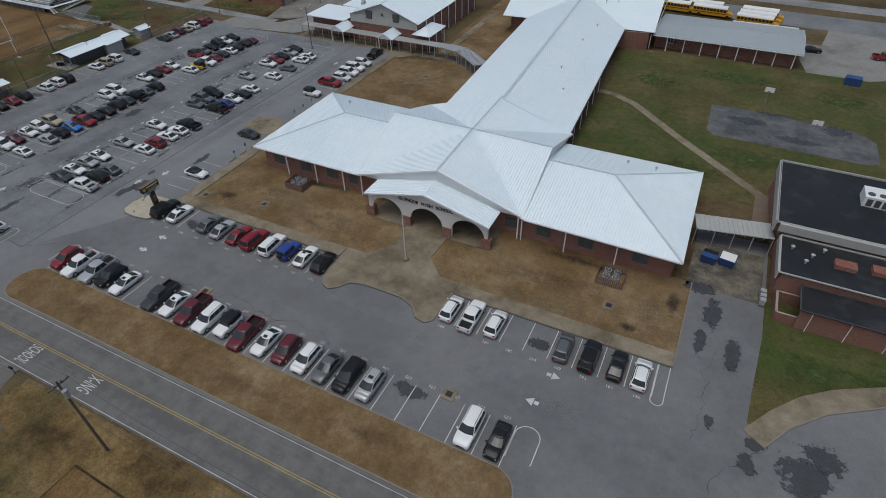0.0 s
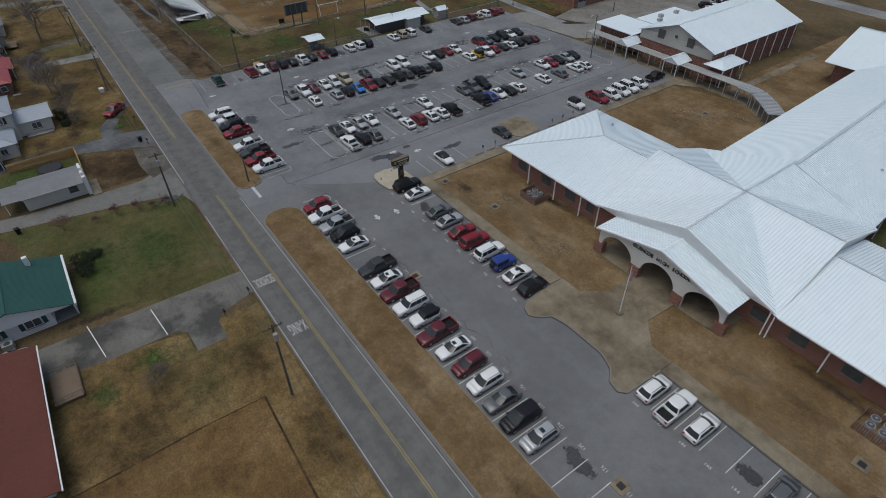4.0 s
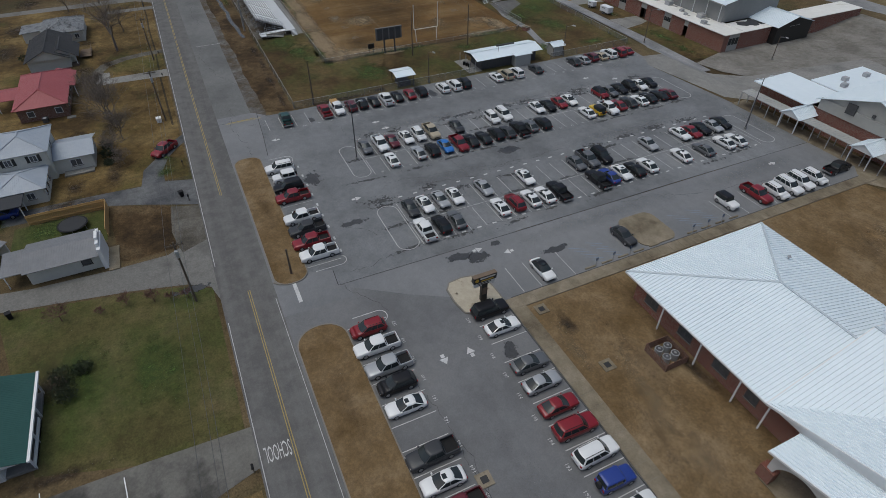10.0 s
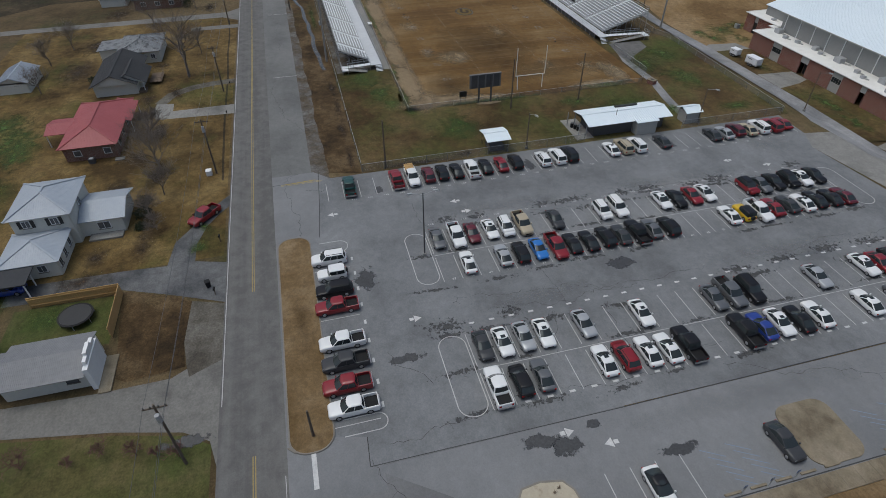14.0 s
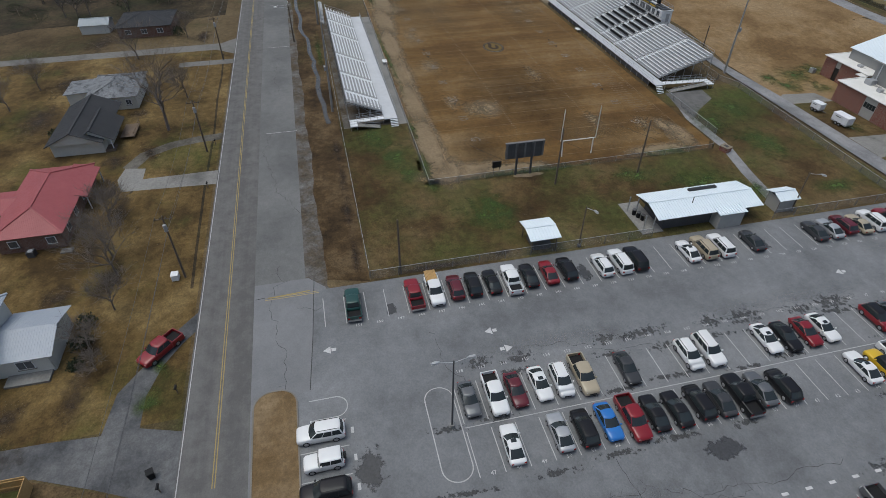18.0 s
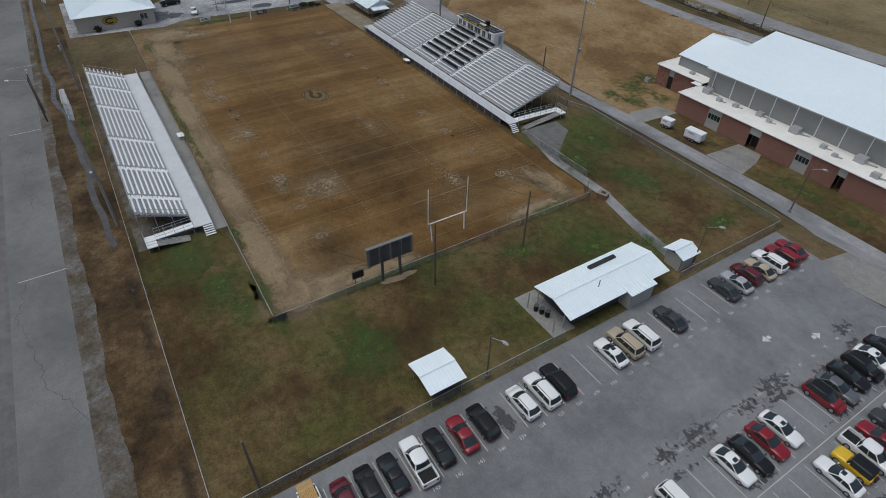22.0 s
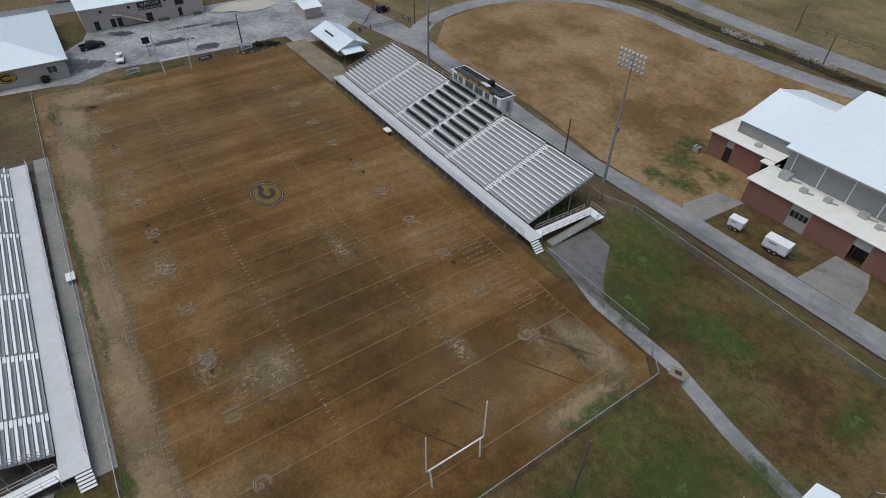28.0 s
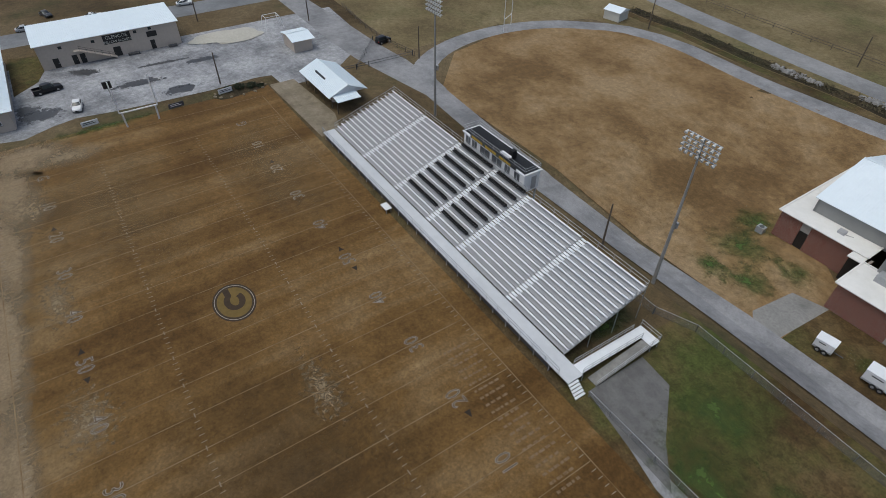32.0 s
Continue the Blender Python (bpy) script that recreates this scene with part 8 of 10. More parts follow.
for x in (XW, XE - 0.3):
    bm = B()
    f = [(YE + 0.3, ZB), (YR, ZB), (YR, ZR_ - 0.15), (YE + 0.3, ZE_ - 0.05)]
    lo, hi = [bm.verts.new((x, a, b)) for a, b in f], [bm.verts.new((x + 0.3, a, b)) for a, b in f]
    bm.faces.new(lo), bm.faces.new(hi[::-1])
    for k in range(4):
        bm.faces.new((lo[k], lo[(k + 1) % 4], hi[(k + 1) % 4], hi[k]))
    part("end_wall", bm, M_GYMWALL, gym)
part("back_wall", box(B(), XW, XE, YR, YR + 0.3, ZQ - 0.1, ZR_ - 0.15), M_GYMWALL, gym)
for k in range(9):
    x = XW + 1.2 + (XE - XW - 2.4) * k / 8
    part("pilaster", bar(B(), (x, YE - 0.1, ZB), (x, YE - 0.1, ZE_ - 0.1), 0.16, 0.2), M_TRIM, gym)
roof_plane(gym, [(XW - 0.6, YE - 1.2, ZE_ - 0.1), (XE + 0.6, YE - 1.2, ZE_ - 0.1), (XE + 0.6, YR + 0.4, ZR_), (XW - 0.6, YR + 0.4, ZR_)], 0.9, M_ROOF, pieces=False, rib=0.03)
part("eave_trim", bar(B(), (XW - 0.6, YE - 1.25, ZE_ - 0.2), (XE + 0.6, YE - 1.25, ZE_ - 0.2), 0.12, 0.22), M_GREYWALL, gym)
gable(gym, -193.8, -181.9, 161.2, 182.2, 5.0, 8.0, "x", 0.4, M_ROOF, M_GREYWALL, 0.9, rib=0.03)
part("upper_wall", box(B(), -193.6, -181.9, 161.2, 161.5, ZB, 5.0), M_GYMWALL, gym)
part("upper_wall", box(B(), -193.8, -193.5, 161.2, 182, ZB, 5.0), M_GYMWALL, gym)
for x, y, s_ in ((-181.0, 154.4, 1.3), (-176.8, 153.2, 0.8), (-173.2, 153.8, 0.8), (-168.2, 154.6, 1.0), (-165.3, 153.6, 0.7), (-160.6, 154.2, 1.4), (-153.9, 153.2, 0.8), (-151.0, 152.0, 0.7), (-148.0, 154.2, 1.4), (-143.6, 151.2, 1.0), (-189.0, 159.6, 0.8)):
    hv = part("rooftop_unit", box(B(), x, x + 1.3 * s_, y - 0.6 * s_, y + 0.6 * s_, ZB + 0.15, ZB + 0.15 + 0.8 * s_), M_STEEL, gym)
    part("duct", bar(B(), (x + 1.3 * s_, y, ZB + 0.3), (x + 2.6 * s_, y + 0.5 * s_, ZB + 0.25), 0.28 * s_, 0.2), M_GREYWALL, hv)
for x, y, r in ((-138, 163, 2.6), (-136.2, 167, 1.5)):
    bm = B()
    bm.faces.new([bm.verts.new((px, py, ZB + 0.145)) for px, py in blob(x, y, r, r * 1.2, int(r * 10), 26, 0.4)])
    bm.normal_update()
    bmesh.ops.triangulate(bm, faces=bm.faces)
    part("roof_stain", bm, M_DARKSHINGLE, gym)
lobby = thing("gym_lobby", "black gabled lobby front with a white roof", "entrance")
part("front", box(B(), -134.0, -131.8, 166.5, 179.9, -2.2, 2.3), M_BLACK, lobby)
gable(lobby, -145, -131.8, 166.5, 179.9, 2.4, 4.3, "x", 0.3, M_ROOF, M_BLACK, 0.9)
for k in range(2):
    part("writing_bar", box(B(), -131.8, -131.75, 170 + k, 176 - k, 2.6 - 0.6 * k, 2.9 - 0.6 * k), M_TRIM, lobby)
part("east_wall", box(B(), -133.95, -133.6, 180.2, 203, ZQ - 0.1, ZB), M_BRICK, gym)
unit = thing("cooling_unit", "white cooling unit beside the gymnasium", "air conditioner", "cooling units", (-197.6, 156.4, dip(-197.6, 156.4) + 0.03))
part("cabinet", box(B(), -0.6, 0.6, -0.5, 0.5, 0, 1.1), M_STEEL, unit)
part("fan_grille", tube(B(), (0, 0, 1.1), (0, 0, 1.16), 0.4, 0.36, 12), M_DARKSTEEL, unit)


def trailer(x, y, turn, ln, w, h, label):
    t = thing("cargo_trailer", label, "trailer", "trailers", (x, y, 0.05 + dip(x, y)), turn)
    part("box", box(B(), -ln / 2, ln / 2, -w / 2, w / 2, 0.55, 0.55 + h), M_TRIM, t)
    part("roof_cap", box(B(), -ln / 2 - 0.05, ln / 2 + 0.05, -w / 2 - 0.05, w / 2 + 0.05, 0.55 + h, 0.62 + h), M_ALU, t)
    part("skirt", box(B(), -ln / 2, ln / 2, -w / 2 - 0.01, w / 2 + 0.01, 0.5, 0.75), M_STEEL, t)
    for s_ in (-1, 1):
        for dx in (-0.4, 0.4):
            wh = part("wheel", tube(B(), (dx, s_ * (w / 2 - 0.05), 0.35), (dx, s_ * (w / 2 + 0.15), 0.35), 0.35, 0.35, 12), M_TYRE, t)
            part("rim", tube(B(), (dx, s_ * (w / 2 + 0.15), 0.35), (dx, s_ * (w / 2 + 0.17), 0.35), 0.2, 0.18, 10), M_RIM, wh)
    part("drawbar", bar(B(), (ln / 2, 0, 0.5), (ln / 2 + 1.2, 0, 0.45), 0.12, 0.1), M_DARKSTEEL, t)
    part("side_door", box(B(), 0.4 * ln / 2, 0.75 * ln / 2, -w / 2 - 0.03, -w / 2, 0.7, 0.4 + h), M_ALU, t)
    part("side_mark", box(B(), -0.6 * ln / 2, 0.1 * ln / 2, -w / 2 - 0.02, -w / 2, 0.45 + h * 0.75, 0.6 + h * 0.75), M_DARKSTEEL, t)


trailer(-179.2, 142.0, 8, 2.3, 1.6, 1.3, "small white box trailer parked by the road")
trailer(-172.4, 142.2, 5, 3.7, 1.9, 1.6, "white enclosed cargo trailer parked by the road")

# snack stand and sheds at the lot's fence
snack = thing("snack_stand", "long low stand with a white metal roof", "concession stand")
walls(snack, [(-151.2, 84.6), (-145.8, 84.6), (-145.8, 99.4), (-151.2, 99.4)], 0.05, 2.8, 0.25, M_DARKSTEEL)
gable(snack, -151.3, -144.9, 83.0, 100.3, 2.85, 3.55, "y", 0.35, M_ROOF, M_BLACK, 0.9, pieces=True, rib=0.03)
roof_plane(snack, [(-143.6, 92.4, 2.75), (-143.6, 97.2, 2.75), (-145.6, 97.2, 3.02), (-145.6, 92.4, 3.02)], 0.9, M_ROOF)
walls(snack, [(-145.8, 92.8), (-143.9, 92.8), (-143.9, 96.9), (-145.8, 96.9)], 0.05, 2.7, 0.2, M_GREYWALL)
part("roof_monitor", box(B(), -150.6, -150.0, 91.0, 95.8, 3.0, 3.4), M_BLACK, snack, "black slot vent in the roof")
part("chimney_pipe", tube(B(), (-146.9, 89.5, 3.2), (-146.9, 89.5, 4.4), 0.06), M_DARKSTEEL, snack)
part("terrace", box(B(), -153.2, -145, 80.9, 84.4, 0.03, 0.12), M_CONC, snack)
for y in (81.4, 83.0):
    part("porch_post", bar(B(), (-151.0, y, 0.1), (-151.0, y, 2.9), 0.12, 0.12), M_STEEL, snack)
    part("porch_post", bar(B(), (-145.9, y, 0.1), (-145.9, y, 2.9), 0.12, 0.12), M_STEEL, snack)
for k in range(3):
    bn = thing("bin", "dark round bin under the stand's porch", "bin", "bins", (-150 + 0.8 * k, 82.0 + 0.3 * k, 0.12))
    part("drum", tube(B(), (0, 0, 0), (0, 0, 0.9), 0.3, 0.33, 12), M_PLASTIC, bn)
    part("rim_band", tube(B(), (0, 0, 0.9), (0, 0, 0.96), 0.36, 0.36, 12), M_DARKSTEEL, bn)


def shed(name, label, x0, x1, y0, y1, z, open_=True, peak=0.5):
    s_ = thing(name, label, "shed", "small sheds")
    gable(s_, x0, x1, y0, y1, z, z + peak, "y", 0.2, M_ROOF, None, 0.9, pieces=True, rib=0.03)
    for x in (x0 + 0.3, x1 - 0.3):
        for y in (y0 + 0.3, y1 - 0.3):
            part("post", bar(B(), (x, y, 0.03), (x, y, z), 0.12, 0.12), M_WOOD, s_)
    if open_:
        part("counter", box(B(), x0 + 0.8, x1 - 0.8, y0 + 0.8, y1 - 0.8, 0.03, 1.0), M_DARKSTEEL, s_)
    else:
        walls(s_, [(x0 + 0.3, y0 + 0.3), (x1 - 0.3, y0 + 0.3), (x1 - 0.3, y1 - 0.3), (x0 + 0.3, y1 - 0.3)], 0.05, z - 0.1, 0.15, M_GREYWALL)
    return s_


shed("ticket_shed", "open post shed with a white metal roof", -149.0, -144.4, 62.5, 66.8, 2.7, True, 0.45)
shed("gate_shed", "small ticket shed with a white metal roof", -148.4, -145.2, 104.3, 107.7, 2.6, False, 0.6)
sb = thing("snack_bar", "open-sided snack bar with a white roof by the stand", "concession stand")
gable(sb, -280.5, -266.5, 115.0, 122.6, 3.0, 4.6, "x", 0.5, M_ROOF, M_TRIM, 0.9)
walls(sb, [(-279, 116.8), (-269.5, 116.8), (-269.5, 121.6), (-279, 121.6)], 0.05, 2.9, 0.25, M_TAN)
roof_plane(sb, [(-263.8, 115.4, 2.6), (-263.8, 120.5, 2.6), (-267.4, 120.5, 3.1), (-267.4, 115.4, 3.1)], 0.9, M_ROOF)
part("serving_hatch", box(B(), -278, -270.5, 116.6, 116.75, 1.1, 2.3), M_BLACK, sb)
part("roof_slot", box(B(), -277, -272.5, 116.6, 116.9, 3.6, 4.0), M_BLACK, sb)
for x in (-280, -275.5, -271, -266.8, -264.2):
    part("post", bar(B(), (x, 115.4, 0.05), (x, 115.4, 2.9 if x < -266 else 2.6), 0.14, 0.14), M_WOOD, sb)
sh2 = thing("store_shed", "small tan shed with a white roof", "shed", "small sheds")
gable(sh2, -304.0, -296.6, 119.5, 124.6, 2.9, 3.6, "y", 0.3, M_ROOF, M_TAN, 0.9)
walls(sh2, [(-303.6, 119.8), (-297, 119.8), (-297, 124.2), (-303.6, 124.2)], 0.05, 2.9, 0.2, M_TAN)

# brushy ditch with rubble between the loop and the outer road
DITCH = [(-275, 211.4), (-266, 211.0), (-256, 211.6), (-247, 210.8), (-238, 209.8), (-230, 209.5), (-220, 209.3), (-210, 209.2), (-200, 207.6), (-185, 207.8), (-150, 211.4)]
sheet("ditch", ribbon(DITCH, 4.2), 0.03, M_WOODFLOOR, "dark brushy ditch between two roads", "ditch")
sheet("ditch_bank", ribbon([(x, y - 3.6) for x, y in DITCH], 2.6), 0.026, M_APRON, "tan grass bank of the ditch", "verge")
rnd = random.Random(88)
bm = B()
for a, b in zip(DITCH, DITCH[1:]):
    for _ in range(int(math.dist(a, b) * 34)):
        f, w_ = rnd.random(), rnd.uniform(0.12, 0.34)
        p = Vector((a[0] + (b[0] - a[0]) * f, a[1] + (b[1] - a[1]) * f + rnd.gauss(0, 0.95), rnd.uniform(0.08, 0.85) * (0.5 + 0.5 * math.sin(a[0] + 9 * f))))
        p.z = max(0.1, p.z)
        e_ = Euler((rnd.uniform(-0.9, 0.9), rnd.uniform(-0.9, 0.9), rnd.uniform(0, 6))).to_matrix()
        bm.faces.new([bm.verts.new(p + e_ @ Vector(q)) for q in ((-w_, 0, 0), (0, -w_ * 0.5, 0.05), (w_, 0, 0), (0, w_ * 0.5, 0.05))])
structure("ditch_brush", bm, surf("dry_brush", (0.035, 0.030, 0.014), (0.105, 0.085, 0.045), 1.4, 0.5, 0.95), "dry brush and weeds filling the ditch", "brush")["kind"] = "stuff"
bm = B()
for k in range(230):
    x = rnd.choice((rnd.uniform(-231, -219), rnd.uniform(-212, -201)))
    y = (209.9 if x < -215 else 211.4) + rnd.gauss(0, 0.55)
    r = rnd.uniform(0.12, 0.42)
    vs = [bm.verts.new((x + r * u * rnd.uniform(0.7, 1.2), y + r * v * rnd.uniform(0.7, 1.2), 0.03 + (0.2 + r) * w * rnd.uniform(0.7, 1.1))) for u, v, w in ((-1, -1, 0), (1, -1, 0), (1, 1, 0), (-1, 1, 0), (-0.6, -0.6, 1), (0.6, -0.6, 1), (0.6, 0.6, 1), (-0.6, 0.6, 1))]
    for q in ((4, 5, 6, 7), (0, 1, 5, 4), (1, 2, 6, 5), (2, 3, 7, 6), (3, 0, 4, 7)):
        bm.faces.new([vs[n] for n in q])
structure("rubble", bm, surf("grey_rubble", (0.16, 0.155, 0.148), (0.40, 0.39, 0.37), 1.2, 0.4, 0.9), "grey broken rubble in the ditch", "rubble")["kind"] = "stuff"


def rail_fence(line, h, step, label, mat_):
    f = thing("rail_fence", label, "fence", "rail fences")
    for a, b in zip(line, line[1:]):
        a, b = Vector((*a, 0.03)), Vector((*b, 0.03))
        n = max(1, round((b - a).length / step))
        for k in range(n):
            p = a.lerp(b, k / n)
            part("post", bar(B(), p, p + Vector((0, 0, h + 0.08)), 0.13, 0.13), mat_, f)
        for z in (h * 0.55, h):
            part("rail", bar(B(), a + Vector((0, 0, z)), b + Vector((0, 0, z)), 0.07, 0.1), mat_, f)
    part("post", bar(B(), b, b + Vector((0, 0, h + 0.08)), 0.13, 0.13), mat_, f)


rail_fence([(-280.3, 142.8), (-289.9, 141.3), (-302, 141.2), (-320, 143.2)], 1.15, 3.4, "dark wooden rail fence beside the field road", M_WOOD)
rail_fence([(-281.2, 124.8), (-280.9, 131)], 1.1, 3.2, "dark pipe fence beside the gate", M_DARKSTEEL)
gate = thing("pipe_gate", "closed dark pipe gate across the field road", "gate")
for y in (131.0, 142.6):
    part("post", bar(B(), (-280.8, y, 0.05), (-280.8, y, 1.35), 0.16, 0.16), M_DARKSTEEL, gate)
for z in (0.6, 1.15):
    part("bar", bar(B(), (-280.8, 131.1, z), (-280.5, 142.5, z), 0.08, 0.08), M_DARKSTEEL, gate)
rail_fence([(-267, 233.4), (-253.7, 232.3), (-245, 232.0), (-228.9, 231.2), (-214, 230.6), (-196, 229.8)], 1.3, 6.0, "weathered rail fence beyond the outer road", M_WOOD)
# planting bed at the field's corner
sheet("planting_bed", blob(-285.0, 102.4, 2.5, 5.6, 12, 26, 0.2), 0.08, M_WOODFLOOR, "dark planting bed at the field corner", "bed")
for k in range(13):
    a = k * math.tau / 13
    st = thing("edging_stone", "pale rounded edging stone of a planting bed", "stone", "edging stones", (-284.8 + 2.4 * math.cos(a), 102.4 + 5.4 * math.sin(a), 0.06), 40 * k)
    part("stone", loft(B(), [[(0.36 * r * u, 0.26 * r * v, z) for u, v in ((-1, -0.6), (0, -1), (1, -0.5), (0.9, 0.6), (0, 1), (-0.9, 0.5))] for r, z in ((1, 0), (1.05, 0.14), (0.6, 0.26))]), M_WALK, st)
# field house with a white pitched roof and the two-storey block behind the end zone
fh = thing("locker_house", "tan block locker house with a white hipped roof", "school")
walls(fh, [(-326, 42.5), (-291.6, 42.5), (-291.6, 61.6), (-326, 61.6)], 0.05, 3.9, 0.35, M_TAN)
hip(fh, -326, -291.6, 42.5, 61.6, 4.0, 6.6, 0.9, M_ROOF, 0.9)
for k, (r, m_) in enumerate(((1.0, M_BLACK), (0.92, M_GOLD))):
    bm = B()
    ring = [(-291.38 + 0.02 * k, 50.5 + 1.9 * r * math.cos(a * math.tau / 32), 2.2 + 1.1 * r * math.sin(a * math.tau / 32)) for a in range(32)]
    bm.faces.new([bm.verts.new(p) for p in ring])
    part("wall_emblem", bm, m_, fh, "gold and black oval emblem")
bm = B()
pts = ribbon([(50.5 + 1.0 * math.cos(radians(a)), 2.2 + 0.6 * math.sin(radians(a))) for a in range(40, 321, 14)], 0.34)
bm.faces.new([bm.verts.new((-291.3, a, b)) for a, b in pts])
bm.normal_update()
bmesh.ops.triangulate(bm, faces=bm.faces)
part("wall_emblem", bm, M_BLACK, fh)
window(fh, -291.45, 59.0, 1.4, 2.0, 1.6, "+x", 2)
block = thing("field_house_block", "tan two-storey field house with a white roof and a sign", "school")
walls(block, [(-329.5, 69.0), (-317.6, 69.0), (-317.6, 98.6), (-329.5, 98.6)], 0.05, 5.4, 0.35, M_TAN)
roof_plane(block, [(-317.0, 68.4, 5.5), (-317.0, 99.2, 5.5), (-330, 99.2, 6.2), (-330, 68.4, 6.2)], 0.9, M_ROOF, pieces=False)
part("sign_board", box(B(), -317.45, -317.3, 82.3, 88.2, 3.1, 5.1), M_BLACK, block, "black board with pale lettering")
for txt, z, s_ in (("GLENCOE", 4.5, 1.05), ("YELLOW JACKETS", 3.5, 0.75)):
    letters("sign_writing", txt, s_, pose(-317.27, 85.2, z, 90, 0, 90), M_SIDING, block, 0.01)
part("emblem_board", box(B(), -317.45, -317.3, 91.6, 93.8, 3.0, 4.2), M_BLACK, block)
for y, z in ((73.5, 4.0), (80.2, 4.0), (89.3, 4.4), (92.6, 4.6)):
    part("upper_window", box(B(), -317.45, -317.35, y - 0.35, y + 0.35, z, z + 0.6), M_GLASS, block)
for y, w_ in ((71.8, 1.2), (75.6, 1.1), (77.2, 1.1), (84.5, 1.6), (92.4, 1.0)):
    door(block, -317.45, y, 0.1, w_, 2.1, "+x", M_BLACK)
part("stair", loft(B(), [[(-317.4, 77.0, 3.1), (-316.2, 77.0, 3.1), (-316.2, 77.0, 3.3), (-317.4, 77.0, 3.3)], [(-317.4, 84.0, 0.1), (-316.2, 84.0, 0.1), (-316.2, 84.0, 0.3), (-317.4, 84.0, 0.3)]]), M_TAN, block)
handrail(block, [(-316.2, 77.0, 3.3), (-316.2, 84.0, 0.3)], 1.0, 1.5, M_DARKSTEEL)
part("stair_landing", box(B(), -317.5, -316.2, 75.8, 77.0, 3.1, 3.3), M_TAN, block)
for x, y, w_, d in ((-316.4, 87.6, 2.6, 0.9), (-316.4, 96.4, 2.0, 0.8)):
    bn = thing("low_bench", "low dark bench against the field house wall", "bench", "wall benches", (x, y, ground_at(x, y)))
    part("seat", box(B(), -d / 2, d / 2, -w_ / 2, w_ / 2, 0.42, 0.5), M_DARKSTEEL, bn)
    for v in (-w_ / 2 + 0.15, w_ / 2 - 0.15):
        part("leg", box(B(), -d / 2 + 0.05, d / 2 - 0.05, v - 0.05, v + 0.05, 0, 0.42), M_DARKSTEEL, bn)
for cx, cy, rx, ry, a in ((-300, 84, 9, 1.2, 85), (-308, 92, 10, 1.0, 88), (-298, 64, 5, 3.4, 20), (-312, 76, 5, 2.4, 60), (-293, 92, 5, 1.3, 90)):
    soft_patch("damp_patch", cx, cy, rx, ry, 0.06, S_DAMP, "dark damp stain on the old lot", "stain", a)
sheet("sand_heap", blob(-315.5, 109.5, 4.6, 8.5, 31, 30, 0.2), 0.2, surf("white_sand", (0.36, 0.34, 0.29), (0.47, 0.45, 0.39), 1.0, 0.2, 0.95, speck=0.1), "heap of pale sand", "sand")
cage = thing("batting_frame", "open white pipe frame on the grass", "frame", "", (-315.8, 121.2, 0.05))
for a, b in (((-2, -2.4, 0), (-1.2, -1.8, 3)), ((2, -2.4, 0), (1.2, -1.8, 3)), ((-2, 2.4, 0), (-1.2, 1.8, 3)), ((2, 2.4, 0), (1.2, 1.8, 3)), ((-1.2, -1.8, 3), (1.2, -1.8, 3)), ((1.2, -1.8, 3), (1.2, 1.8, 3)), ((1.2, 1.8, 3), (-1.2, 1.8, 3)), ((-1.2, 1.8, 3), (-1.2, -1.8, 3))):
    part("pipe", tube(B(), a, b, 0.06), M_TRIM, cage)

# buses behind the low wing


def bus(x, y, turn):
    b_ = thing("school_bus", "yellow school bus with a white roof", "bus", "school buses", (x, y, ground_at(x, y)), turn)
    part("body", box(B(), -5.4, 3.9, -1.2, 1.2, 0.6, 2.6), M_BUS, b_)
    part("roof", loft(B(), [[(u, -1.2, 2.6), (u, 1.2, 2.6), (u, 1.0, 2.95), (u, 0.5, 3.1), (u, -0.5, 3.1), (u, -1.0, 2.95)] for u in (-5.4, 3.9)]), M_TRIM, b_)
    part("bonnet", loft(B(), [[(3.9, -1.0, 0.6), (3.9, 1.0, 0.6), (3.9, 0.95, 1.7), (3.9, -0.95, 1.7)], [(5.5, -0.85, 0.6), (5.5, 0.85, 0.6), (5.5, 0.75, 1.35), (5.5, -0.75, 1.35)]]), M_BUS, b_)
    part("windscreen", box(B(), 3.88, 3.95, -1.0, 1.0, 1.75, 2.55), M_GLASS, b_)
    for s_ in (-1, 1):
        for k in range(10):
            part("side_window", box(B(), -5.1 + 0.9 * k, -4.35 + 0.9 * k, *sorted((s_ * 1.19, s_ * 1.22)), 1.75, 2.4), M_GLASS, b_)
        part("stripe", box(B(), -5.4, 3.9, *sorted((s_ * 1.2, s_ * 1.23)), 1.25, 1.38), M_BLACK, b_)
        for u in (-3.4, 4.2):
            part("wheel", tube(B(), (u, s_ * 0.95, 0.5), (u, s_ * 1.24, 0.5), 0.5, 0.5, 12), M_TYRE, b_)


for x, y in ((-16, 186.0), (-7.5, 189.0), (-6.0, 185.5), (6.5, 184.5), (7.0, 188.0), (6.0, 181.0)):
    bus(x, y, -4)


# ---- houses south of the road ----
def house_walls(h_, x0, x1, y0, y1, z1, m_):
    walls(h_, [(x0, y0), (x1, y0), (x1, y1), (x0, y1)], 0.03, z1, 0.2, m_)


def shutters(h_, x, y, z, face):
    for s_ in (-1, 1):
        u = 0.85 * s_
        part("shutter", box(B(), x + u - 0.2, x + u + 0.2, *((y, y + 0.06) if face == "+y" else (y - 0.06, y)), z, z + 1.2) if face[1] == "y" else box(B(), x, x + 0.06, y + u - 0.2, y + u + 0.2, z, z + 1.2), M_BLACK, h_)


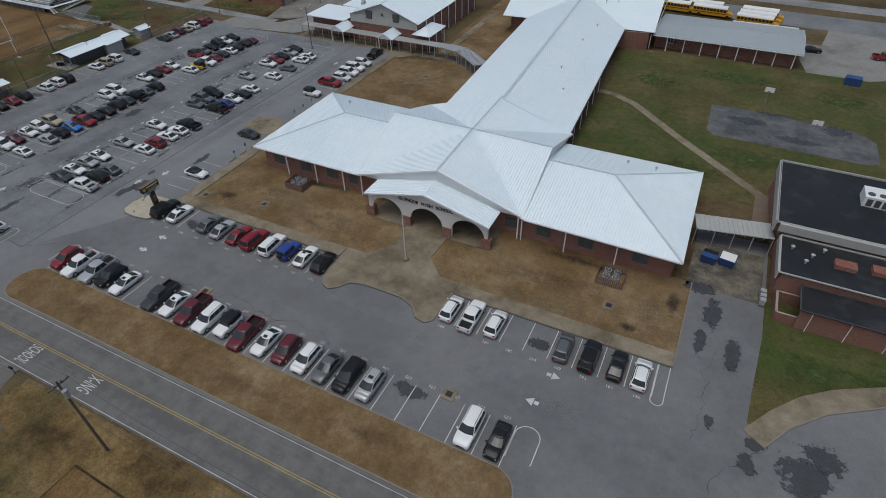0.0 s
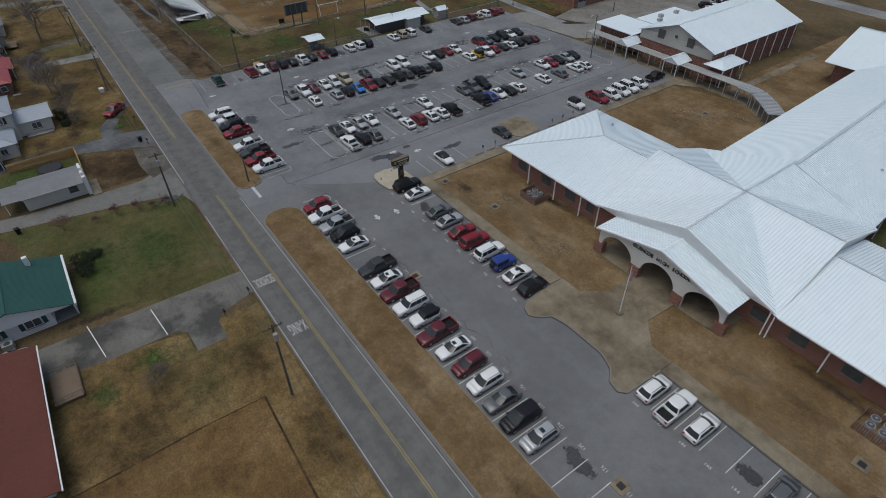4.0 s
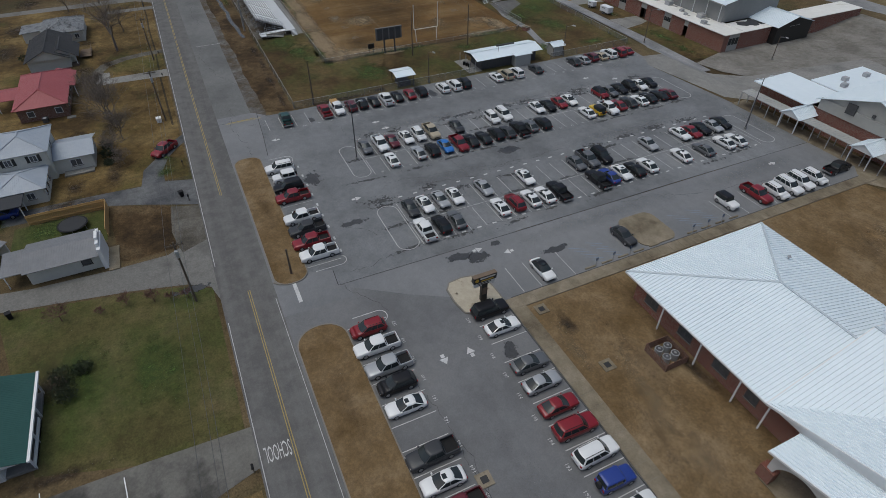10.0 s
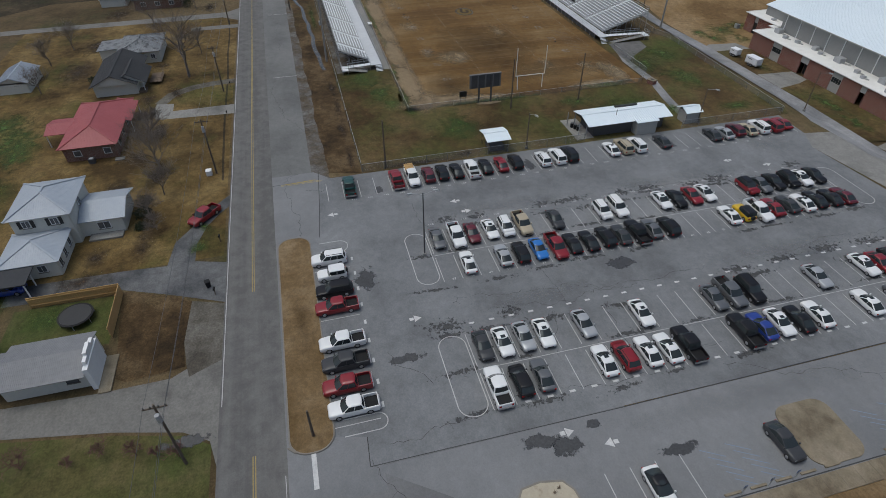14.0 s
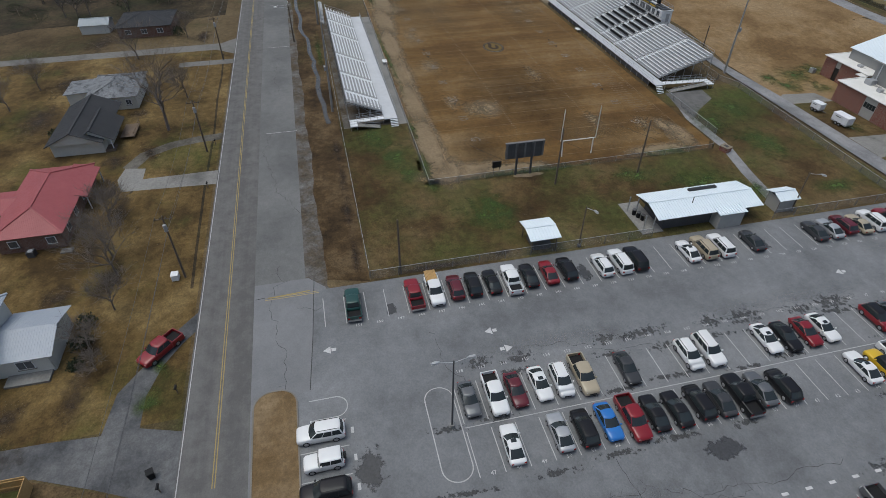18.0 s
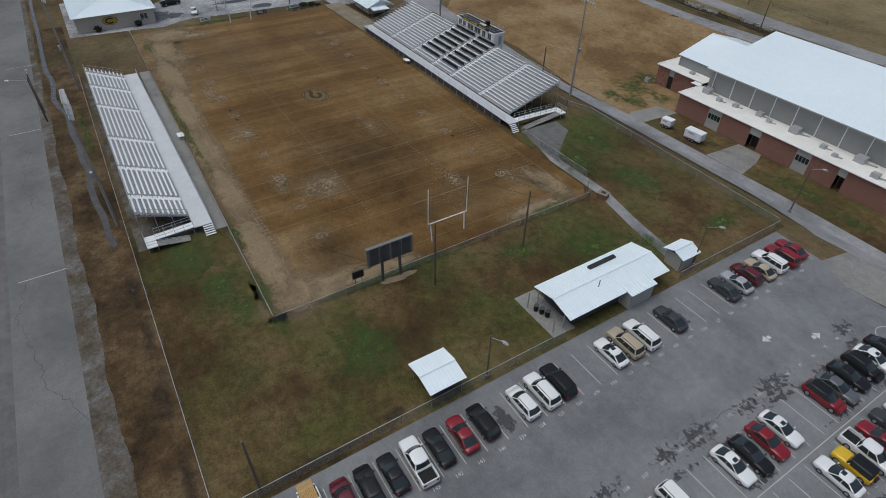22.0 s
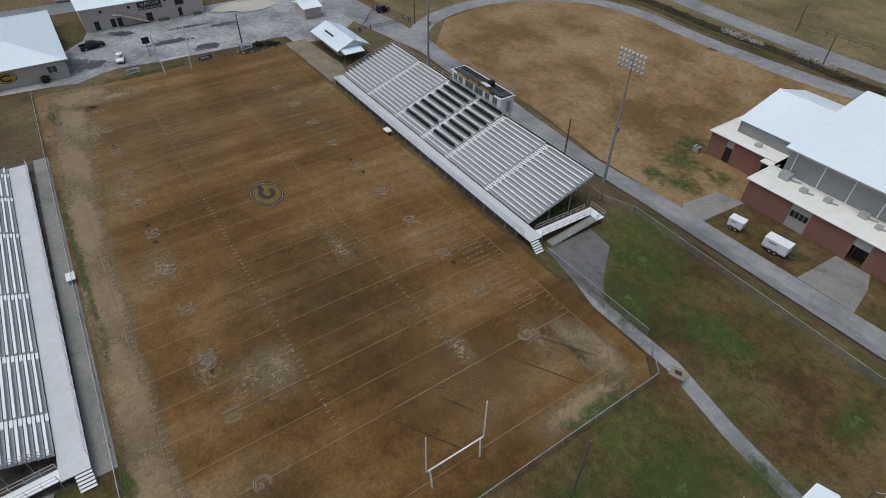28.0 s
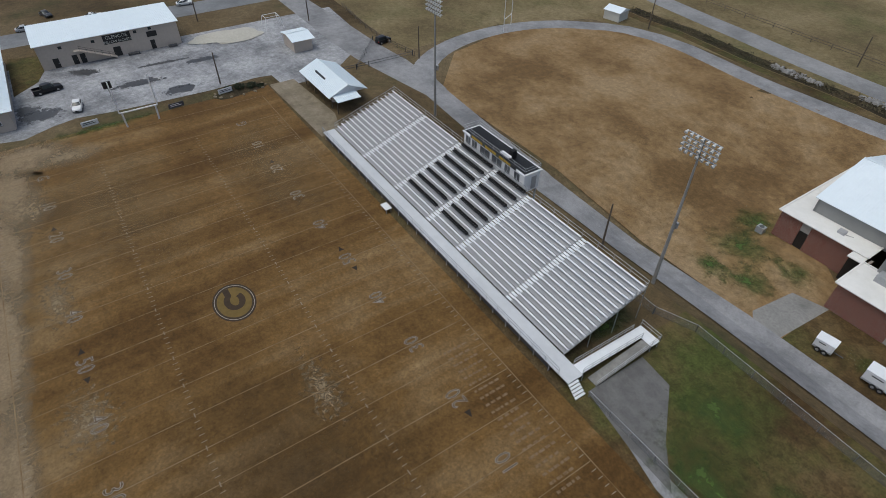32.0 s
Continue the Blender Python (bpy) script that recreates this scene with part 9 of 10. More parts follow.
# two-storey house with pale metal roofs
h1 = thing("two_storey_house", "white two-storey house with pale blue metal roofs", "house")
house_walls(h1, -145.0, -135.8, -12.2, -4.6, 5.6, M_SIDING)
hip(h1, -145.0, -135.8, -12.2, -4.6, 5.6, 7.2, 0.6, M_BLUEROOF, 0.6, rib=0.012, axis="x")
house_walls(h1, -144.4, -137.2, -4.5, 1.4, 2.8, M_SIDING)
roof_plane(h1, [(-136.7, -4.4, 2.8), (-136.7, 2.1, 2.8), (-140.8, 2.1, 4.0), (-140.8, -4.4, 4.0)], 0.6, M_BLUEROOF, pieces=False, rib=0.012)
roof_plane(h1, [(-145.0, 2.1, 2.8), (-145.0, -4.4, 2.8), (-140.8, -4.4, 4.0), (-140.8, 2.1, 4.0)], 0.6, M_BLUEROOF, pieces=False, rib=0.012)
house_walls(h1, -135.6, -128.6, -12.4, -5.6, 2.7, M_SIDING)
hip(h1, -135.6, -128.6, -12.4, -5.6, 2.8, 4.2, 0.6, M_BLUEROOF, 0.6, rib=0.012, axis="x")
for y in (-10.3, -6.6):
    window(h1, -135.65, y, 3.9, 1.1, 1.2, "+x", 2)
    for s_ in (-1, 1):
        part("shutter", box(B(), -135.68, -135.6, y + s_ * 0.85 - 0.22, y + s_ * 0.85 + 0.22, 3.85, 5.1), M_BLACK, h1)
window(h1, -137.1, -1.2, 1.0, 1.8, 1.3, "+x", 2)
window(h1, -128.5, -7.6, 1.0, 1.2, 1.2, "+x", 2)
window(h1, -140.4, -4.4, 4.0, 1.1, 1.2, "+y", 2)
for x in (-134.2, -131.8, -129.6):
    window(h1, x, -5.5, 1.0, 1.0, 1.3, "+y", 2)
part("carport_roof", box(B(), -128.2, -124.2, -15.2, -8.2, 2.5, 2.65), M_DARKSHINGLE, h1, "dark flat carport roof")
for p in ((-124.5, -14.8), (-124.5, -8.6), (-127.0, -8.6)):
    part("carport_post", bar(B(), (*p, 0.03), (*p, 2.5), 0.14, 0.14), M_TRIM, h1)
part("porch_floor", box(B(), -138, -135.4, -3.5, 1.2, 0.03, 0.3), M_CONC, h1)
park("suv:navy", -126.3, -11.6, 90)

# red-roofed brick house
h2 = thing("red_roofed_house", "brick house with a red metal roof", "house")
house_walls(h2, -180.0, -161.6, -12.2, -3.6, 2.8, M_BROWNBRICK)
hip(h2, -180.0, -161.6, -12.2, -3.6, 2.9, 4.7, 0.7, M_REDROOF, 0.5, rib=0.012)
roof_plane(h2, [(-170.5, -1.9, 2.65), (-179.6, -1.9, 2.65), (-179.6, -5.6, 3.8), (-170.5, -5.6, 3.8)], 0.5, M_REDROOF, pieces=False, rib=0.012)
roof_plane(h2, [(-168.0, -16.8, 2.6), (-168.0, -12.0, 2.6), (-171.5, -12.0, 3.3), (-171.5, -16.8, 3.3)], 0.5, M_REDROOF, pieces=False, rib=0.012)
roof_plane(h2, [(-174.8, -12.0, 2.6), (-174.8, -16.8, 2.6), (-171.5, -16.8, 3.3), (-171.5, -12.0, 3.3)], 0.5, M_REDROOF, pieces=False, rib=0.012)
for y in (-10.0, -5.0):
    window(h2, -161.4, y, 1.0, 1.3, 1.2, "+x", 1)
for x in (-164.5, -168.5, -173, -177):
    window(h2, x, -3.45, 1.0, 1.4, 1.3, "+y", 2)
for p in ((-179.2, -2.2), (-171, -2.2), (-168.3, -16.5), (-174.5, -16.5)):
    part("porch_post", bar(B(), (*p, 0.03), (*p, 2.6), 0.14, 0.14), M_TRIM, h2)
part("step", box(B(), -160.9, -159.8, -4.0, -2.4, 0.03, 0.2), M_CONC, h2)
hb = thing("cooling_unit", "grey cooling unit beside the house wall", "air conditioner", "cooling units", (-160.3, -7.8, 0.03))
part("cabinet", box(B(), -0.5, 0.5, -0.5, 0.5, 0, 0.9), M_DARKSTEEL, hb)
part("fan_grille", tube(B(), (0, 0, 0.9), (0, 0, 0.95), 0.36, 0.32, 10), M_STEEL, hb)

# dark-roofed cottage
h3 = thing("dark_roofed_house", "pale cottage with a charcoal shingle roof", "house")
house_walls(h3, -201.0, -189.8, -12.6, -4.0, 2.8, M_SIDING)
gable(h3, -205.0, -189.0, -12.6, -4.0, 2.9, 4.9, "x", 0.6, M_DARKSHINGLE, M_SIDING, 0.5, rib=0.02)
gable(h3, -198.5, -190.0, -8.6, -2.2, 2.7, 4.6, "x", 0.5, M_DARKSHINGLE, M_SIDING, 0.5, rib=0.02)
house_walls(h3, -198, -192, -8.5, -3.4, 2.7, M_SIDING)
for p in ((-190.2, -8.2), (-190.2, -5.4), (-190.2, -2.6)):
    part("porch_post", bar(B(), (*p, 0.03), (*p, 2.6), 0.16, 0.16), M_TRIM, h3)
part("porch_floor", box(B(), -192, -189.8, -8.4, -2.4, 0.03, 0.45), M_DECK, h3)
part("side_deck", box(B(), -199.5, -194.0, -2.2, 0.4, 0.5, 0.6), M_DECK, h3)
handrail(h3, [(-199.5, 0.4, 0.6), (-194, 0.4, 0.6), (-194, -2.2, 0.6)], 0.9, 1.0, M_DECK)
window(h3, -191.8, -6.8, 1.0, 1.3, 1.2, "+x", 2)
door(h3, -191.85, -4.6, 0.5, 1.0, 2.0, "+x")
# grey-roofed cottage
h4 = thing("grey_roofed_cottage", "pale yellow cottage with a mottled grey roof", "house")
house_walls(h4, -220, -208.0, -10.4, -1.4, 2.8, M_SIDING)
hip(h4, -220, -208.0, -10.4, -1.4, 2.9, 4.5, 0.6, M_OLDSHINGLE, 0.6, rib=0.012)
roof_plane(h4, [(-211.6, -16, 2.6), (-211.6, -10.4, 2.9), (-219, -10.4, 2.9), (-219, -16, 2.6)], 0.6, M_OLDSHINGLE, pieces=False, rib=0.012)
walls(h4, [(-218.6, -15.4), (-212, -15.4), (-212, -10.6), (-218.6, -10.6)], 0.03, 2.6, 0.2, M_SIDING)
for y in (-8.4, -5.4, -2.8):
    window(h4, -207.85, y, 1.0, 1.1, 1.2, "+x", 2)
# garage behind
h5 = thing("outbuilding", "white weathered outbuilding with a patched roof", "shed", "small sheds")
house_walls(h5, -206, -196.5, -33.5, -27.5, 2.5, M_SIDING)
gable(h5, -206, -196.5, -33.5, -27.5, 2.5, 3.7, "x", 0.4, M_BLUEROOF, M_SIDING, 0.6)
# brick house at the far side street
h6 = thing("grey_roofed_house", "low brick house with a grey shingle roof", "house")
house_walls(h6, -265.5, -253, -13.5, -0.5, 2.8, M_BROWNBRICK)
hip(h6, -265.5, -253, -13.5, -0.5, 2.9, 4.9, 0.6, M_DARKSHINGLE, 0.5, rib=0.02, axis="y")
for y in (-11, -7, -3):
    window(h6, -252.85, y, 1.0, 1.5, 1.2, "+x", 2)
h7 = thing("outbuilding", "white low outbuilding by the trees", "shed", "small sheds")
house_walls(h7, -264, -258.5, -24, -17, 2.4, M_SIDING)
gable(h7, -264, -258.5, -24, -17, 2.4, 3.4, "y", 0.3, M_GREYROOF, M_SIDING, 0.6)

# long cabin with a white parapet front
h8 = thing("cabin_shop", "cream cabin with a grey metal roof and white front", "shop")
house_walls(h8, -112.2, -107.0, -6.4, 2.6, 2.7, M_SIDING)
roof_plane(h8, [(-105.9, -6.6, 2.7), (-105.9, 2.6, 2.7), (-109.6, 2.6, 3.5), (-109.6, -6.6, 3.5)], 0.4, M_CABINROOF, pieces=False, rib=0.012)
roof_plane(h8, [(-113.0, 2.6, 2.7), (-113.0, -6.6, 2.7), (-109.6, -6.6, 3.5), (-109.6, 2.6, 3.5)], 0.4, M_CABINROOF, pieces=False, rib=0.012)
part("parapet_front", box(B(), -111.0, -106.2, 2.65, 3.2, 0.05, 3.5), M_TRIM, h8, "white parapet front")
part("parapet_crown", box(B(), -110.6, -106.9, 2.7, 3.1, 3.5, 4.1), M_TRIM, h8)
part("parapet_crown", box(B(), -109.6, -107.8, 2.7, 3.1, 4.1, 4.5), M_TRIM, h8)
part("front_walk", box(B(), -111, -105.4, 3.2, 4.6, 0.03, 0.2), M_WALK, h8)
window(h8, -106.9, 0.8, 1.1, 1.3, 1.0, "+x", 1, M_BLACK)
roof_plane(h8, [(-106.8, -9.4, 2.4), (-106.8, -6.7, 2.4), (-112.0, -6.7, 2.75), (-112.0, -9.4, 2.75)], 0.4, M_CABINROOF, pieces=False, rib=0.012)
for p in ((-107.2, -9.1), (-111.6, -9.1)):
    part("porch_post", bar(B(), (*p, 0.03), (*p, 2.4), 0.12, 0.12), M_TRIM, h8)
cs = thing("car_shelter", "open shelter with a grey metal roof behind the cabin", "carport", "", (-113.3, -13.2, 0.03), -30)
for sx in (-1, 1):
    part("roof_slope", loft(B(), [[(u, 0, 3.1), (u, sx * 2.4, 2.5), (u, sx * 2.4, 2.42), (u, 0, 3.0)] for u in (-3.6, 3.6)]), M_CABINROOF, cs)
    for u in (-3.3, 0, 3.3):
        part("post", bar(B(), (u, sx * 2.2, 0), (u, sx * 2.2, 2.45), 0.12, 0.12), M_TRIM, cs)
part("back_wall", box(B(), -3.4, -3.3, -2.2, 2.2, 0, 2.45), M_SIDING, cs)
sheet("lawn_trampoline", [(-122.1, -10), (-113.2, -10), (-113.2, 3.0), (-122.1, 3.0)], 0.045, M_GREEN, "green fenced back yard", "lawn")
fence = thing("board_fence", "new pale timber privacy fence", "fence")
for k in range(40):
    part("board", box(B(), -122.35, -122.28, -8.0 + 0.28 * k, -7.74 + 0.28 * k, 0.05, 1.85), M_NEWWOOD, fence)
for k in range(29):
    part("board", box(B(), -122.2 + 0.28 * k, -121.94 + 0.28 * k, 3.2, 3.27, 0.05, 1.85), M_NEWWOOD, fence)
for z in (0.5, 1.5):
    part("fence_rail", box(B(), -122.26, -122.18, -8.0, 3.2, z, z + 0.1), M_NEWWOOD, fence)
    part("fence_rail", box(B(), -122.2, -114.1, 3.12, 3.2, z, z + 0.1), M_NEWWOOD, fence)
tramp = thing("trampoline", "round black trampoline in the back yard", "trampoline", "", (-118.6, -1.6, 0.05))
part("mat", tube(B(), (0, 0, 0.85), (0, 0, 0.9), 1.9, 1.9, 24), M_BLACK, tramp)
part("rim_pad", tube(B(), (0, 0, 0.8), (0, 0, 0.86), 2.15, 2.15, 24), M_PLASTIC, tramp)
for k in range(6):
    a = k * math.tau / 6
    part("leg", bar(B(), (2.05 * math.cos(a), 2.05 * math.sin(a), 0), (2.05 * math.cos(a), 2.05 * math.sin(a), 0.8), 0.06, 0.06), M_STEEL, tramp)

# green-roofed bungalow and its neighbour
h9 = thing("green_roofed_house", "white bungalow with a dark green roof", "house")
house_walls(h9, -86.0, -75.9, -16.8, -6.6, 2.8, M_TRIM)
gable(h9, -86.6, -75.4, -17.2, -3.9, 2.75, 4.9, "x", 0.35, M_GREENROOF, M_TRIM, 0.5, rib=0.015)
part("gutter", bar(B(), (-87.0, -3.5, 2.62), (-75.0, -3.5, 2.62), 0.28, 0.22), M_TRIM, h9)
part("porch_beam", box(B(), -86.2, -75.9, -3.95, -3.75, 2.2, 2.6), M_TRIM, h9)
part("porch_wall", box(B(), -82.0, -75.9, -3.9, -3.8, 0.05, 0.9), M_TRIM, h9)
part("porch_floor", box(B(), -86.0, -75.9, -6.5, -3.8, 0.03, 0.35), M_CONC, h9)
for x in (-86.0, -82.6, -79.2, -76.0):
    part("porch_post", bar(B(), (x, -3.85, 0.05), (x, -3.85, 2.3), 0.18, 0.18), M_TRIM, h9)
part("chimney", box(B(), -85.8, -85.2, -7.6, -7.0, 2.9, 5.2), M_TRIM, h9)
for y in (-8.7, -13.3):
    window(h9, -75.75, y, 1.0, 1.9, 1.4, "+x", 2)
    for s_ in (-1, 1):
        part("shutter", box(B(), -75.85, -75.72, y + s_ * 1.3 - 0.25, y + s_ * 1.3 + 0.25, 0.95, 2.45), M_GREENROOF, h9)
for x in (-83, -78.5):
    window(h9, x, -6.45, 1.0, 1.4, 1.3, "+y", 2)
hc = thing("cooling_unit", "green-grey cooling unit beside the bungalow", "air conditioner", "cooling units", (-74.5, -12.0, 0.04))
part("cabinet", box(B(), -0.5, 0.5, -0.6, 0.6, 0, 1.0), M_STEEL, hc)
part("fan_grille", tube(B(), (0, 0, 1.0), (0, 0, 1.05), 0.38, 0.34, 10), M_DARKSTEEL, hc)
park("suv:silver", -71.8, -12.2, 95)
h10 = thing("rust_roofed_house", "house with a brown-red shingle roof", "house")
house_walls(h10, -68.6, -50, -22, -10.2, 2.7, M_SIDING)
roof_plane(h10, [(-48, -9.0, 2.7), (-70.0, -8.7, 2.7), (-70.0, -16.5, 4.3), (-48, -16.5, 4.3)], 0.5, M_RUSTROOF, pieces=False, rib=0.012)
roof_plane(h10, [(-70.0, -24.5, 2.7), (-48, -24.5, 2.7), (-48, -16.5, 4.3), (-70.0, -16.5, 4.3)], 0.5, M_RUSTROOF, pieces=False, rib=0.012)
part("gutter", bar(B(), (-70, -8.6, 2.55), (-48, -8.9, 2.55), 0.14, 0.16), M_TRIM, h10)
part("deck", box(B(), -66.4, -61.2, -8.6, -5.6, 0.1, 0.4), M_DECK, h10)
handrail(h10, [(-66.4, -8.6, 0.4), (-66.4, -5.6, 0.4), (-61.2, -5.6, 0.4), (-61.2, -8.6, 0.4)], 0.9, 1.0, M_DECK)


# ---- trees, shrubs ----
def bare_tree(x, y, h, seed, spread=1.0, name="bare_tree", levels=6, label="leafless grey-brown tree in winter", skin=None):
    rnd_ = random.Random(seed)
    tr = thing(name, label, "tree", "bare trees" if name != "bare_shrub" else "bare shrubs", (x, y, 0.02))
    trunk, limbs = B(), B()
    verts, faces = [], []

    def sliver(p, q, r):
        """A three-sided twig."""
        d_ = (q - p).normalized()
        a = d_.orthogonal().normalized()
        b = d_.cross(a)
        n = len(verts)
        for e, k in ((p, r), (q, r * 0.5)):
            for c, s_ in ((1, 0), (-0.5, 0.87), (-0.5, -0.87)):
                verts.append(tuple(e + a * c * k + b * s_ * k))
        faces.extend(((n, n + 1, n + 4, n + 3), (n + 1, n + 2, n + 5, n + 4), (n + 2, n, n + 3, n + 5)))

    def grow(p, d_, ln, r, lev):
        q = p + d_ * ln
        if lev < 3:
            tube(trunk if lev == 0 else limbs, p, q, r, r * 0.66, 7 if lev == 0 else 5)
        else:
            sliver(p, q, max(r, 0.016))
        if lev >= levels:
            return
        n = 4 if lev < 1 else 3 if lev < 3 else rnd_.choice((2, 3))
        for k in range(n):
            ax_ = Vector((rnd_.uniform(-1, 1), rnd_.uniform(-1, 1), rnd_.uniform(-0.2, 0.5)))
            nd = (d_ * 0.9 + ax_ * 0.85 * spread + Vector((0, 0, 0.06 if lev else 0.0))).normalized()
            grow(p.lerp(q, rnd_.uniform(0.45, 1.0) if lev else rnd_.uniform(0.75, 1.0)), nd, ln * rnd_.uniform(0.72, 1.02), r * (0.6 if lev == 0 else 0.55), lev + 1)

    grow(Vector((0, 0, 0)), Vector((rnd_.uniform(-0.06, 0.06), rnd_.uniform(-0.06, 0.06), 1)).normalized(), h * 0.22, h * 0.017, 0)
    skin = skin or M_BARK
    part("trunk", trunk, skin, tr)
    part("limb_mass", limbs, skin, tr)
    me = bpy.data.meshes.new("twig_mass")
    me.from_pydata(verts, [], faces)
    me.materials.append(skin)
    tw = new("twig_mass", me)
    tw.parent = tr
    tagged(tw, "")
    tw["kind"] = "stuff"
    return tr


for k, (x, y, h_, sp) in enumerate(((-146.0, 6.0, 7.0, 1.0), (-153.0, 5.0, 11.0, 1.2), (-157.5, 3.5, 10.0, 1.3), (-196.3, 6.1, 20.0, 1.35), (-211.1, 8.0, 8.5, 1.0), (-139.0, 4.8, 6.0, 1.3), (-136.0, 6.0, 4.0, 1.3), (-212, -27, 9, 1.2), (-237.0, -6.3, 10, 1.1), (-165.5, 1.8, 8.5, 1.3), (-168.5, 0.8, 7.5, 1.3), (-57.5, 1.8, 3.4, 1.2), (-222, -24, 9, 1.2), (-195, -25, 8, 1.2), (-250, 4, 8, 1.1))):
    bare_tree(x, y, h_, 40 + k, sp)
M_REDTWIG = surf("reddish_twig", (0.1, 0.045, 0.04), (0.16, 0.08, 0.07), 5.0, 0.5, 0.95)
for k, (x, y, h_) in enumerate(((-97.6, -2.5, 4.2), (-97.2, 5.2, 2.8), (-96.2, 8.6, 2.8), (-95.0, 12.8, 2.8), (-96.8, 2.0, 1.8), (-95.6, 10.6, 1.8))):
    bare_tree(x, y, h_, 80 + k, 1.5, "bare_shrub", 5, "leafless reddish shrub at the verge", M_REDTWIG)


def shrub(x, y, r, h, seed, label="dark evergreen shrub against the house"):
    rnd_ = random.Random(seed)
    s_ = thing("shrub", label, "shrub", "shrubs", (x, y, 0.02))
    part("stem", tube(B(), (0, 0, 0), (0, 0, h * 0.6), 0.08, 0.04, 6), M_BARK, s_)
    bm_ = B()
    for _ in range(420):
        a, b, c = rnd_.gauss(0, 1), rnd_.gauss(0, 1), rnd_.gauss(0, 1)
        n = math.sqrt(a * a + b * b + c * c) or 1
        k_ = rnd_.uniform(0.55, 1.0) * (1 + 0.2 * math.sin(3 * a + 2 * b))
        p = Vector((a / n * r * k_, b / n * r * k_, h * 0.5 + c / n * h * 0.5 * k_))
        e_ = Euler((rnd_.uniform(0, 6), rnd_.uniform(0, 6), rnd_.uniform(0, 6))).to_matrix()
        w_ = rnd_.uniform(0.1, 0.22)
        bm_.faces.new([bm_.verts.new(p + e_ @ Vector(q)) for q in ((-w_, 0, 0), (0, -w_ * 0.5, 0.03), (w_, 0, 0), (0, w_ * 0.5, 0.03))])
    part("crown", bm_, M_EVERGREEN, s_)["kind"] = "stuff"


for k, (x, y, r, h_) in enumerate(((-86.6, -1.6, 1.6, 2.2), (-84.2, -1.4, 1.4, 1.9), (-87.6, 0.3, 1.1, 1.3), (-140.5, 3.4, 1.4, 1.4), (-144, 3.2, 1.3, 1.3), (-137.0, 3.6, 1.0, 1.0), (-252.0, 1.6, 1.6, 2.6), (-290.6, 47.0, 0.9, 1.6), (-290.6, 57.0, 0.9, 1.6), (-285.6, 102.6, 1.1, 1.2), (-286.0, 100.2, 0.9, 1.0), (-284.9, 104.9, 1.2, 1.1), (-284.2, 106.6, 0.8, 0.7), (-198, -14.2, 1.6, 1.8))):
    shrub(x, y, r, h_, 300 + k)
rnd_g = random.Random(77)
for k in range(17):
    bare_tree(-272 - rnd_g.uniform(0, 40), -46 + 3.4 * k, rnd_g.uniform(9, 14), 500 + k, 1.0, "woodland_tree", 5, "leafless tree at the edge of a wood")
    shrub(-273 - rnd_g.uniform(0, 30), -46 + 3.4 * k, rnd_g.uniform(1.8, 3.2), rnd_g.uniform(3, 6.5), 600 + k, "dark evergreen undergrowth below bare trees")


# ---- poles and wires ----
def utility_pole(x, y, h, turn=0, arms=True):
    p = thing("utility_pole", "weathered wooden utility pole", "utility pole", "utility poles", (x, y, 0.02), turn)
    part("pole", tube(B(), (0, 0, 0), (0, 0, h), 0.17, 0.11, 8), M_WOOD, p)
    if arms:
        part("crossarm", bar(B(), (-0.0, -1.1, h - 0.5), (0.0, 1.1, h - 0.5), 0.12, 0.12), M_WOOD, p)
        for v in (-0.95, -0.35, 0.35, 0.95):
            part("insulator", tube(B(), (0, v, h - 0.44), (0, v, h - 0.2), 0.06, 0.05, 6), M_DARKSTEEL, p)
        part("transformer", tube(B(), (0.32, 0, h - 2.2), (0.32, 0, h - 1.2), 0.24, 0.24, 10), M_STEEL, p)
    return p


POLES = [(-20, 13.6, 10.5), (-47.2, 13.9, 12.0), (-94.0, 13.6, 10.2), (-150.6, 14.2, 10.5), (-185.8, 14.2, 10.2), (-232, 14.2, 10.2), (-290, 14.2, 10.2)]
for x, y, h_ in POLES:
    utility_pole(x, y, h_)
lines_ = thing("power_lines", "thin dark overhead lines between poles", "cable")
for (x0, y0, h0), (x1, y1, h1_) in zip(POLES, POLES[1:]):
    for v, dz in ((-0.95, -0.25), (0.95, -0.25), (0.0, -2.4)):
        rings = []
        for k in range(9):
            f = k / 8
            q = Vector((x0 + (x1 - x0) * f, y0 + v + (y1 - y0) * f, h0 + (h1_ - h0) * f + dz - 1.0 * 4 * f * (1 - f)))
            rings.append([q + Vector(o) * 0.022 for o in ((0, -1, 0), (0, 0, -1), (0, 1, 0), (0, 0, 1))])
        bm = loft(B(), rings)
        part("cable", bm, M_DARKSTEEL, lines_)
for x, y, h_ in ((-144.6, 43.4, 9.4), (-161.2, 73.2, 10.6), (-161.3, 88.7, 10.2), (-206.9, 130.3, 8.0), (-290.0, 99.8, 7.0), (-278.5, 143.0, 7.5), (-315, 131, 8.5), (-262.3, 203.6, 8.5), (-202.5, 206.8, 8.5), (-219.9, 226.3, 7.0), (-330, 106, 8), (-240.5, 31.6, 9)):
    up = utility_pole(x, y, h_, 0, False)
    if y == 31.6:
        part("lamp_arm", tube(B(), (0, 0, 8.6), (0, -3.0, 9.1), 0.05, 0.04, 6), M_STEEL, up)
        part("lamp_head", box(B(), -0.18, 0.18, -3.6, -2.9, 9.0, 9.2), M_TRIM, up, "white lamp head")


